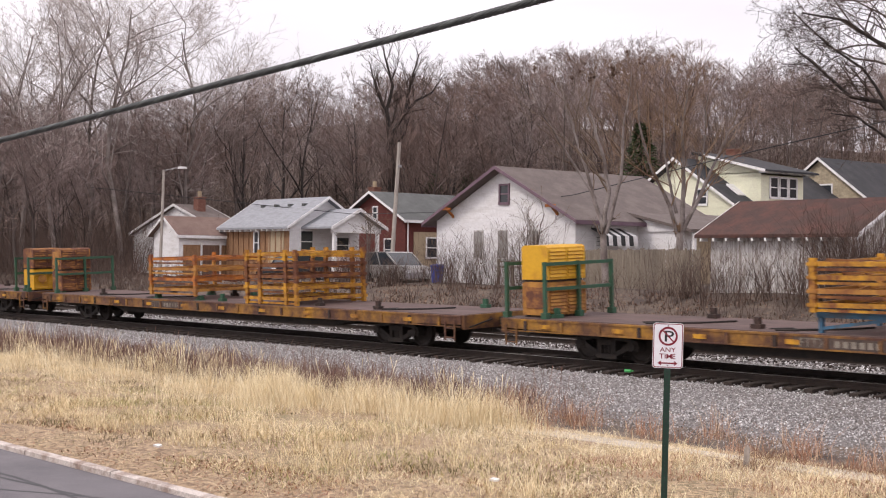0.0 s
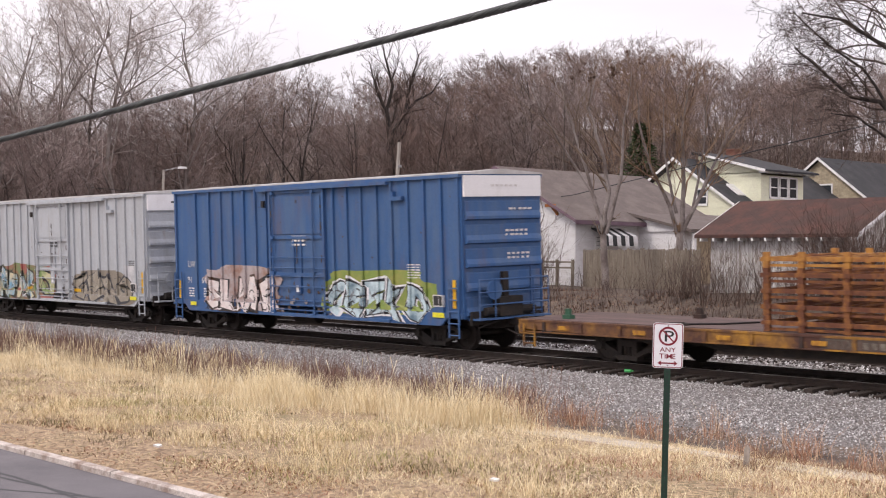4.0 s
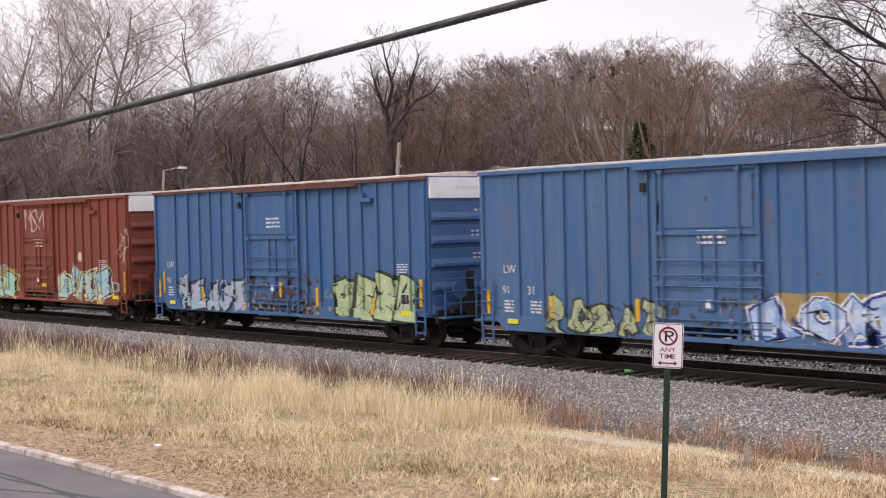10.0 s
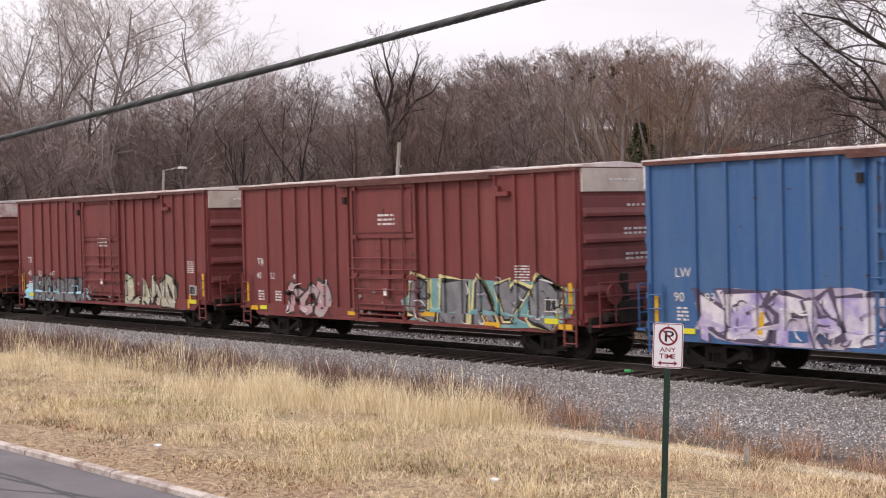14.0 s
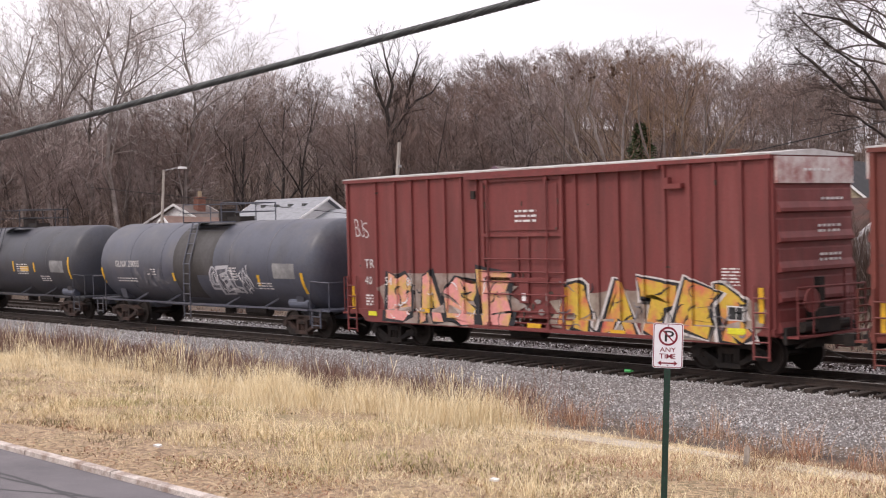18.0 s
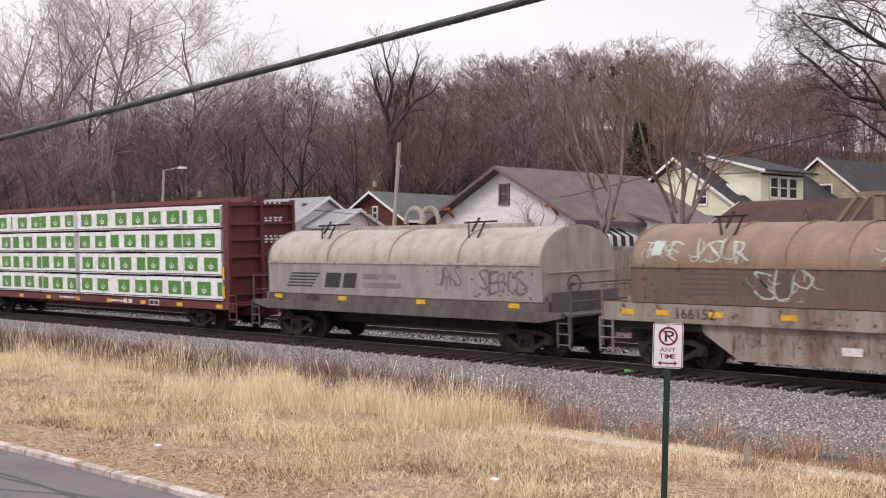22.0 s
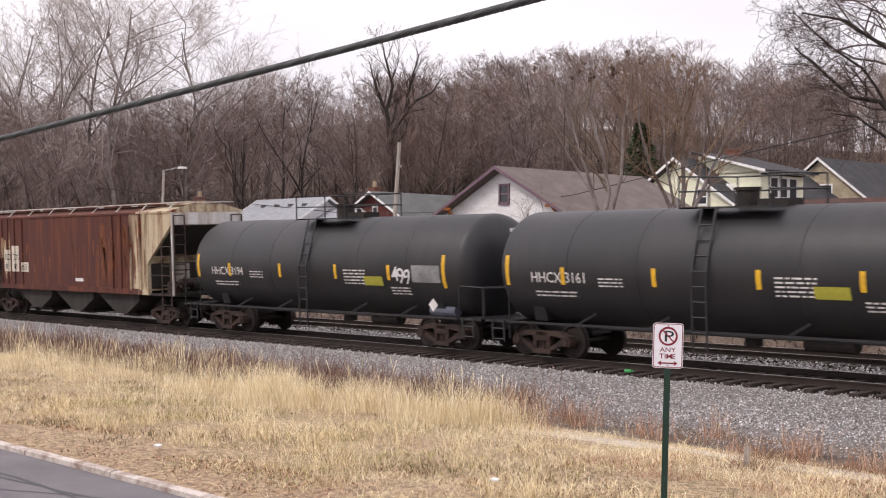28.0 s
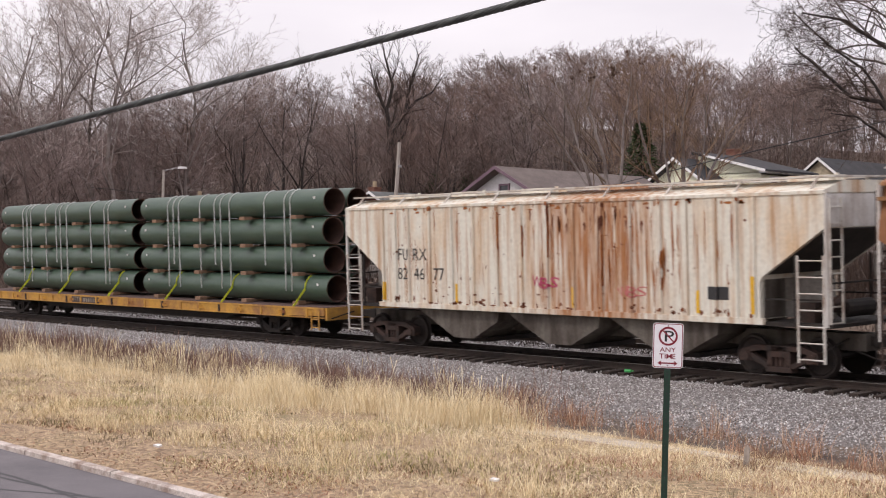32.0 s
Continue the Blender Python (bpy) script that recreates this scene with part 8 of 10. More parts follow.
def flatcar(x, label, digits=False, bright=None, plain=False):
    car = thing("flatcar", label, "flatcar", "flatcars of the train")
    paint = bright or flat_yellow
    L = 13.45
    for s in (-1, 1):
        sill = Build()
        sill.prism([(-L, 0.80), (-9.0, 0.72), (9.0, 0.72), (L, 0.80), (L, 1.03), (-L, 1.03)], s * 1.40, s * 1.50, "y")
        sill.box(-L, L, min(s * 1.36, s * 1.52), max(s * 1.36, s * 1.52), 1.00, 1.05)
        sill.box(-L, L, min(s * 1.40, s * 1.53), max(s * 1.40, s * 1.53), 0.72, 0.75)
        part("side_sill", sill, paint, car, "yellow side sill with rust showing through")
    for s in (-1, 1):
        for i in range(20):
            part("stake_pocket", Build().box(-12.6 + i * 1.32, -12.5 + i * 1.32, min(s * 1.49, s * 1.535), max(s * 1.49, s * 1.535), 0.74, 1.0), paint if i % 3 else steel_brown, car)
    part("deck", Build().box(-L, L, -1.42, 1.42, 0.98, DECK - 0.004), flat_deck, car, "bare brown deck")
    und = Build().box(-L, L, -0.32, 0.32, 0.50, 0.98)
    for i in range(15):
        und.box(-11.2 + i * 1.6, -11.1 + i * 1.6, -1.38, 1.38, 0.72, 0.98)
    und.prism([(-8.2, 0.74), (8.2, 0.74), (7.0, 0.48), (-7.0, 0.48)], -1.1, 1.1, "y")
    part("underframe", und, steel_dark, car)
    for s in (-1, 1):
        e = Build().box(min(s * (L - 0.02), s * (L + 0.10)), max(s * (L - 0.02), s * (L + 0.10)), -1.45, 1.45, 0.66, 1.05)
        ladder(e, s * (L - 0.4), -1.56, 0.35, 0.95, 0.4, "x", 0.26)
        part("end_sill", e, paint, car)
    if not plain:
        r = random.Random(int(x))
        for i in range(9):
            a, y = -12 + i * 3.0 + r.uniform(-0.8, 0.8), r.choice((-1.1, -0.9, 0.9, 1.1))
            q = Build().box(a - 0.14, a + 0.14, y - 0.1, y + 0.1, DECK - 0.006, DECK + 0.10).box(a - 0.08, a + 0.08, y - 0.05, y + 0.05, DECK + 0.09, DECK + 0.26)
            part("deck_anchor", q, steel_brown if i % 4 else stand_green, car)
        for i in range(3):
            a = (-9.0, -5.2, 9.2)[i]
            q = Build()
            p = [(a, -0.9, DECK), (a + 0.5, -0.7, DECK + 0.02), (a + 0.9, -1.1, DECK + 0.02), (a + 0.4, -1.25, DECK + 0.02), (a + 1.5, -0.4, DECK + 0.02), (a + 1.9, 0.4, DECK + 0.02)]
            for p0, p1 in zip(p[:-1], p[1:]):
                q.tube(p0, p1, 0.025, n=5)
            part("tie_down_chain", q, steel_dark, car)
    flat = [word("FTTX", -4.0, 0.78, 0.2)] + [rect(-3.1 + 0.2 * i, -2.97 + 0.2 * i, 0.80, 0.94) for i in range(6)]
    stick("sill_patch", [rect(-4.15, -1.75, 0.76, 1.0)], car, scuff_brown, lambda a, z: -1.505, lift=0.004)
    stick("reporting_mark", flat, car, spray((0.24, 0.21, 0.17), (0.09, 0.07, 0.055), 0.5), lambda a, z: -1.505, lift=0.009, label="white reporting marks on a dark patch")
    for i in range(10):
        stick("reflector", [rect(-12.0 + 2.55 * i, -11.62 + 2.55 * i, 0.82, 0.93)], car, rack_yellow, lambda a, z: -1.505, lift=0.035)
    trucks(car, (-10.05, 10.05), 14.35, steel_dark)
    ride(car, x)
    return car


def rack(x, z, length, width, paint, posts, height, seed, label, lean=0.0):
    """One welded stacking rack: rails, cross bars and short posts."""
    r = random.Random(seed)
    ob = thing("steel_rack", label, "rack", "stacked racks on the flatcars")
    h, w = length / 2, width / 2
    for y in (-w, w):
        part("long_rail", Build().beam((-h, y, height * 0.55), (h, y, height * 0.55 + lean), 0.07, 0.10), paint, ob)
    # on odd tiers the rust colour stands for shade on the low rails
    for y in (-w, w):
        part("low_rail", Build().beam((-h, y + 0.02, height * 0.16), (h, y + 0.02, height * 0.16), 0.05, 0.06), rack_rust_shade if seed % 2 else paint, ob)
    for y in (-w * 0.62, -w * 0.2, w * 0.25, w * 0.65):
        dz = r.uniform(-0.08, 0.12)
        part("inner_rail", Build().beam((-h, y, height * 0.5 + dz), (h, y, height * 0.5 - dz), 0.05, 0.07), rack_rust_shade if seed % 3 else paint, ob)
    for a in (-h, -0.3 * h, 0.35 * h, h):
        part("cross_bar", Build().beam((a, -w, height * 0.55), (a, w, height * 0.55), 0.07, 0.10), paint, ob)
    for k in range(2):
        a = r.uniform(-0.6, 0.6) * h
        part("brace", Build().beam((a, -w, height * 0.62), (a + r.uniform(-1.2, 1.2), w, height * 0.62), 0.05, 0.06), paint, ob)
    for a in posts:
        for y in (-w, w):
            q = Build().box(a * h - 0.075, a * h + 0.075, y - 0.05, y + 0.05, 0.0, height)
            q.box(a * h - 0.13, a * h + 0.13, y - 0.07, y + 0.07, height * 0.42, height * 0.68)
            part("post", q, paint, ob)
    ride(ob, x, 0.0, z, r.uniform(-0.6, 0.6))
    return ob


def rack_stack(x0, x1, z0, z1, tiers, paints, posts, seed, width, label, lean=0.0):
    h = (z1 - z0) / tiers
    for i in range(tiers):
        rack((x0 + x1) / 2, z0 + i * h, x1 - x0, width, paints[i % len(paints)], posts, h, seed * 10 + i, label, lean)


def dunnage(x, y, paint=stand_green):
    ob = thing("support_foot", "painted steel foot under the racks on the deck", "support", "feet under the racks", mesh=Build().box(-0.1, 0.1, -0.1, 0.1, 0, 0.17).box(-0.16, 0.16, -0.13, 0.13, 0, 0.04).mesh("support_foot", paint))
    ride(ob, x, y, DECK - 0.004)


def housing(x, y, z, lx, ly, h, front, side, label, patch=None, gauge=False):
    """A louvred machine housing: plain long side, louvres on the end."""
    ob = thing("machine_housing", label, "machine housing", "machine housings on the flatcars")
    part("case", Build().prism([(-lx / 2, 0.06), (lx / 2, 0.06), (lx / 2, h - 0.06), (lx / 2 - 0.08, h), (-lx / 2 + 0.08, h), (-lx / 2, h - 0.06)], -ly / 2, ly / 2, "y"), front, ob)
    part("skid", Build().box(-lx / 2 + 0.05, lx / 2 - 0.05, -ly / 2 + 0.05, ly / 2 - 0.05, 0.0, 0.06), steel_brown, ob)
    part("end_frame", Build().box(lx / 2, lx / 2 + 0.025, -ly / 2, -ly / 2 + 0.06, 0.06, h - 0.06).box(lx / 2, lx / 2 + 0.025, ly / 2 - 0.06, ly / 2, 0.06, h - 0.06).box(lx / 2, lx / 2 + 0.025, -0.03, 0.03, 0.06, h - 0.06), side, ob)
    n = int(h / 0.11)
    for i in range(n):
        zz = 0.12 + i * (h - 0.2) / n
        for a, b_ in ((-ly / 2 + 0.08, -0.05), (0.05, ly / 2 - 0.08)):
            part("louvre", Build().prism([(lx / 2, zz), (lx / 2 + 0.05, zz + 0.01), (lx / 2 + 0.02, zz + 0.075), (lx / 2, zz + 0.075)], a, b_, "y"), side, ob)
    if patch:
        part("side_plate", Build().box(-lx * 0.34, lx * 0.34, -ly / 2 - 0.02, -ly / 2, h * 0.25, h * 0.85), patch, ob)
    if gauge:
        part("dial", Build().tube((lx / 2 + 0.03, -0.3, h * 0.55), (lx / 2 + 0.16, -0.3, h * 0.55), 0.17, n=14), rack_ochre, ob)
    ride(ob, x, y, z)


def stand(x, paint=stand_green, h=1.5):
    ob = thing("green_stand", "green painted tubular steel stand on the deck", "stand", "green stands on the flatcars")
    for y in (-1.3, 0.0, 1.3):
        part("post", Build().box(-0.05, 0.05, y - 0.04, y + 0.04, 0, h).box(-0.09, 0.09, y - 0.09, y + 0.09, 0, 0.16), paint, ob)
    for z in (0.78, h - 0.06):
        part("rail", Build().box(-0.035, 0.035, -1.3, 1.3, z - 0.045, z + 0.045), paint, ob)
    ride(ob, x, 0, DECK - 0.004)


flatcar(229.2, "long yellow flatcar with rusted paint and empty deck")
flatcar(200.6, "long yellow flatcar loaded with racks and housings")
flatcar(172.15, "long rusty yellow flatcar loaded with stacked racks")

# first flatcar
housing(216.6, -0.35, DECK, 0.95, 1.45, 0.95, rack_ochre, rack_ochre, "weathered tan machine housing with louvred end", housing_rust)
housing(216.6, -0.35, DECK + 0.95, 0.95, 1.45, 0.98, housing_yellow, housing_yellow, "bright yellow machine housing with louvred end")
stand(215.75)
stand(217.2)
rack_stack(225.5, 228.75, 1.53, 2.72, 4, (rack_yellow, rack_ochre, rack_yellow, rack_yellow), (-1, 1), 41, 2.75, "yellow welded steel rack in a stack on a flatcar", 0.02)
for i in range(2):
    q = thing("blue_trestle", "blue steel trestle carrying racks on the flatcar deck", "trestle", "trestles on the flatcars")
    part("top_bar", Build().beam((-2.9, -1.15 + 2.3 * i, 0.40), (2.9, -1.15 + 2.3 * i, 0.40), 0.1, 0.12), trestle_blue, q)
    for a in (-2.8, -1.0, 1.0, 2.8):
        part("leg", Build().beam((a, -1.15 + 2.3 * i, 0), (a, -1.15 + 2.3 * i, 0.38), 0.1, 0.1), trestle_blue, q)
    part("brace", Build().beam((-2.8, -1.15 + 2.3 * i, 0.1), (-1.0, -1.15 + 2.3 * i, 0.36), 0.07, 0.07), trestle_blue, q)
    ride(q, 228.35, 0, DECK - 0.004)
rack_stack(232.2, 235.2, 1.1, 2.8, 5, (rack_rust_shade, rack_yellow), (-1, -0.5, 0.5, 1), 42, 2.75, "rusty yellow steel rack in a stack on a flatcar")
# second flatcar
housing(200.6 - 12.98, -0.35, DECK, 0.85, 1.35, 0.92, housing_rust, housing_rust, "rusted machine housing with louvred end on a flatcar")
housing(200.6 - 12.98, -0.35, DECK + 0.92, 0.85, 1.35, 0.95, housing_rust, housing_rust, "rusted machine housing with a tan side plate", rack_ochre)
stand(200.6 - 12.42)
rack_stack(200.6 - 4.2, 200.6 - 1.0, 1.22, 2.72, 4, (rack_ochre, rack_orange, rack_ochre, rack_orange), (-1, 1), 43, 2.75, "orange welded steel rack in a stack on a flatcar", 0.02)
for a in (-4.1, -1.1):
    for y in (-1.15, 1.15):
        dunnage(200.6 + a, y)
rack_stack(200.6 + 2.4, 200.6 + 5.3, 1.07, 2.9, 5, (rack_yellow, rack_yellow, rack_rust_shade, rack_rust_shade, rack_yellow), (-1, -0.45, 0.6, 1), 44, 2.75, "yellow and rusty steel rack in a stack on a flatcar")
# third flatcar
housing(172.15 + 12.6, -0.35, DECK, 1.0, 1.3, 0.95, housing_yellow, housing_yellow, "yellow machine housing with a dial and louvred end", gauge=True)
housing(172.15 + 12.6, -0.35, DECK + 0.95, 1.0, 1.3, 0.92, housing_rust, housing_rust, "rusted machine housing stacked on a yellow one")
stand(172.15 + 13.25)
stand(172.15 + 11.95)
rack_stack(172.15 - 5.6, 172.15 - 2.55, 1.07, 2.85, 5, (rack_rust_shade, rack_rust_shade, rack_rust_shade, rack_rust_shade, rack_ochre), (-1, -0.4, 0.35, 1), 45, 2.75, "rusted brown steel rack in a stack on a flatcar")
rack_stack(172.15 + 0.5, 172.15 + 3.6, 1.22, 2.78, 4, (rack_ochre, rack_orange, rack_ochre, rack_orange), (-1, 1), 46, 2.75, "ochre and orange steel rack in a stack on a flatcar", 0.02)
for a in (0.6, 3.5):
    for y in (-1.15, 1.15):
        dunnage(172.15 + a, y)

# flatcar with steel pipes
pipe_yellow = surface("pipe_flatcar_yellow", (0.50, 0.27, 0.045), (0.27, 0.13, 0.05), 0.4, 1.2, grain=14, vary=0.15, rough=0.75, bump=0.08)
flatcar(-282.6, "yellow flatcar carrying two stacks of large green pipes", bright=pipe_yellow, plain=True)
pipe_green = surface("pipe_green_coating", (0.045, 0.080, 0.056), (0.064, 0.102, 0.072), 0.4, 1.5, (0.5, 2, 2), grain=12, vary=0.1, rough=0.4, bump=0.03)
pipe_rust = surface("pipe_bore", (0.07, 0.038, 0.03), (0.10, 0.05, 0.035), 0.4, 2.0, rough=0.9, bump=0.1)
timber = surface("dunnage_timber", (0.26, 0.16, 0.10), (0.17, 0.10, 0.065), 0.4, 4.0, (1, 6, 6), grain=20, vary=0.2, rough=0.9, bump=0.2)
strap_white = surface("strap_white", (0.70, 0.71, 0.70), rough=0.5, bump=0)
strap_lime = surface("strap_lime", (0.62, 0.68, 0.04), rough=0.5, bump=0)
R = 0.445
ZROW = [1.10 + 0.06 + R + i * 0.945 for i in range(4)]
rr = random.Random(77)
for x0, x1 in ((0.75, 12.75), (-12.2, 0.1)):
    h, cx = (x1 - x0) / 2, (x0 + x1) / 2
    outer = Build().lathe([(-h, R), (h, R)], 28, "x")
    outer.f = outer.f[:-2]
    inner = Build().lathe([(-h, R - 0.03), (h, R - 0.03)], 28, "x")
    inner.f = inner.f[:-2]
    for s in (-1, 1):
        k = len(inner.v)
        for i in range(28):
            t = 2 * math.pi * i / 28
            inner.v += [(s * h, R * math.cos(t), R * math.sin(t)), (s * h, (R - 0.03) * math.cos(t), (R - 0.03) * math.sin(t))]
        for i in range(28):
            j = (i + 1) % 28
            inner.f.append((k + 2 * i, k + 2 * j, k + 2 * j + 1, k + 2 * i + 1))
    o_me, i_me = outer.mesh("coating", pipe_green, True), inner.mesh("bore", pipe_rust, True)
    tag_me = Build().box(-0.04, 0.04, -R - 0.004, -R + 0.01, 0.10, 0.18).mesh("tag", white_mark)
    for row, z in enumerate(ZROW):
        for y in (-0.47, 0.47):
            pp = thing("steel_pipe", "large green coated steel pipe strapped on a flatcar", "pipe", "pipes on the flatcar")
            part("coating", o_me, pipe_green, pp)
            part("bore", i_me, pipe_rust, pp, "rust-brown bare end and bore")
            for a in (-h + 0.45, h - 0.5):
                part("tag", tag_me, white_mark, pp).location = (a, 0, 0)
            ride(pp, -282.6 + cx + rr.uniform(-0.12, 0.12), y, z)
        for a in (-4.6, -1.6, 1.5, 4.6):
            d = thing("timber_bearer", "rough timber bearer between the pipes", "timber", "bearers between the pipes", mesh=Build().box(-0.09, 0.09, -1.06, 1.06, 0, 0.055).box(-0.16, 0.16, -1.12, -0.80, -0.02, 0.10).box(-0.16, 0.16, 0.80, 1.12, -0.02, 0.10).mesh("timber_bearer", timber))
            ride(d, -282.6 + cx + a, 0, z - R - 0.062)
    for i, a in enumerate((-3.9, -3.5, -3.1, -1.6, -0.6, -0.2, 0.4, 2.6, 3.8, 4.15)):
        st = Build()
        zt = ZROW[3]
        pts = [(-0.47 - (R + 0.008) * math.sin(t), zt + (R + 0.008) * math.cos(t)) for t in [j * math.pi / 16 for j in range(9)]]
        low = (ZROW[0] - 0.1, ZROW[1] - 0.2, ZROW[0] - 0.1)[i % 3]
        pts += [(-0.47 - R - 0.008, low)]
        for (y0, z0), (y1, z1) in zip(pts[:-1], pts[1:]):
            st.beam((a, y0, z0 - zt), (a, y1, z1 - zt), 0.008, 0.05)
        sob = thing("white_strap", "white lashing strap drawn over the pipes", "strap", "lashing straps", mesh=st.mesh("white_strap", strap_white))
        ride(sob, -282.6 + cx, 0, zt)
    for a in (-3.4, 0.5, 4.9):
        st = Build()
        pts = [(-0.47 - (R + 0.008) * math.sin(t), (R + 0.008) * math.cos(t)) for t in [j * math.pi / 16 for j in range(2, 9)]] + [(-1.45, -R - 0.1)]
        for (y0, z0), (y1, z1) in zip(pts[:-1], pts[1:]):
            st.beam((a, y0, z0), (a + (0.05 if y1 < -1 else 0), y1, z1), 0.01, 0.075)
        sob = thing("lime_strap", "lime yellow lashing strap over the lowest pipe", "strap", "lashing straps", mesh=st.mesh("lime_strap", strap_lime))
        ride(sob, -282.6 + cx, 0, ZROW[0])
# ---------------------------------------------------------------- houses beyond the tracks
siding_white = surface("siding_white", (0.80, 0.79, 0.80), (0.66, 0.64, 0.63), 0.35, 1.0, (1, 1, 4), grain=10, vary=0.08, rough=0.75, bump=0.1)
siding_yellow = surface("siding_yellow", (0.82, 0.82, 0.64), (0.74, 0.73, 0.56), 0.35, 1.0, (1, 1, 4), grain=10, vary=0.06, rough=0.7, bump=0.1)
brick_red = surface("brick_wall", (0.13, 0.032, 0.026), (0.09, 0.026, 0.022), 0.4, 6.0, (1, 1, 3), grain=20, vary=0.2, rough=0.9, bump=0.3)
stone_wall = surface("stone_wall", (0.44, 0.37, 0.26), (0.30, 0.25, 0.18), 0.45, 2.5, (1, 1, 1.6), grain=10, vary=0.2, rough=0.9, bump=0.4)
bare_wood = surface("bare_sheathing", (0.22, 0.115, 0.06), (0.34, 0.20, 0.11), 0.45, 3.0, (5, 5, 0.5), grain=16, vary=0.2, rough=0.9, bump=0.2)
peeling = surface("peeling_boards", (0.66, 0.64, 0.63), (0.28, 0.24, 0.21), 0.45, 2.5, (3, 3, 0.5), grain=16, vary=0.15, rough=0.9, bump=0.2)
tan_panel = surface("tan_panel", (0.42, 0.33, 0.22), (0.36, 0.28, 0.19), 0.4, 1.5, rough=0.8, bump=0.05)
roof_grey = surface("shingles_grey", (0.30, 0.31, 0.335), (0.24, 0.245, 0.26), 0.45, 2.0, (1, 3, 1), grain=14, vary=0.15, rough=0.95, bump=0.3)
roof_brown = surface("shingles_brown", (0.125, 0.100, 0.092), (0.17, 0.138, 0.126), 0.4, 1.2, grain=12, vary=0.15, rough=0.95, bump=0.3)
roof_umber = surface("shingles_umber", (0.165, 0.105, 0.088), (0.21, 0.145, 0.12), 0.4, 1.2, grain=12, vary=0.15, rough=0.95, bump=0.3)
door_brown = surface("door_brown", (0.15, 0.085, 0.06), (0.21, 0.13, 0.09), 0.4, 2.0, (4, 4, 0.5), grain=14, vary=0.15, rough=0.85, bump=0.1)
roof_rust = surface("shingles_rusty", (0.062, 0.034, 0.029), (0.11, 0.045, 0.034), 0.4, 1.2, grain=12, vary=0.2, rough=0.95, bump=0.3)
roof_slate = surface("shingles_slate", (0.095, 0.098, 0.096), (0.13, 0.134, 0.13), 0.4, 1.2, grain=12, vary=0.15, rough=0.95, bump=0.3)
roof_dark = surface("shingles_dark", (0.034, 0.034, 0.038), (0.052, 0.05, 0.053), 0.4, 1.2, grain=12, vary=0.15, rough=0.95, bump=0.3)
trim_white = surface("trim_white", (0.82, 0.81, 0.81), (0.6, 0.58, 0.57), 0.3, 3.0, vary=0.05, rough=0.6, bump=0)
trim_mauve = surface("trim_mauve", (0.155, 0.095, 0.125), (0.20, 0.135, 0.155), 0.3, 3.0, vary=0.08, rough=0.7, bump=0)
pane_mat = surface("window_glass", (0.035, 0.038, 0.045), rough=0.08, bump=0)
chimney_mat = surface("chimney_brick", (0.17, 0.07, 0.05), (0.24, 0.12, 0.09), 0.4, 5.0, (1, 1, 2), grain=20, vary=0.2, rough=0.9, bump=0.3)


def window(house, name, x, y, z, w, h, face, frame_mat=None):
    """A sash window set on a wall that faces -y or +x."""
    frame_mat = frame_mat or trim_white
    b, g = Build(), Build()
    t = 0.09
    def bar(b, a0, a1, z0, z1, d0, d1):
        b.box(a0, a1, y - d1, y - d0, z0, z1) if face == "-y" else b.box(x + d0, x + d1, a0, a1, z0, z1)
    c = x if face == "-y" else y
    bar(b, c - w / 2 - t, c - w / 2, z - t, z + h + t, -0.02, 0.06)
    bar(b, c + w / 2, c + w / 2 + t, z - t, z + h + t, -0.02, 0.06)
    bar(b, c - w / 2, c + w / 2, z + h, z + h + t, -0.02, 0.06)
    bar(b, c - w / 2 - t, c + w / 2 + t, z - t - 0.03, z, -0.02, 0.09)
    bar(b, c - w / 2, c + w / 2, z + h / 2 - 0.03, z + h / 2 + 0.03, 0.0, 0.045)
    wdw = part(name, b, frame_mat, house, "painted sash window")
    bar(g, c - w / 2, c + w / 2, z, z + h, 0.004, 0.02)
    part("pane", g, pane_mat, wdw)


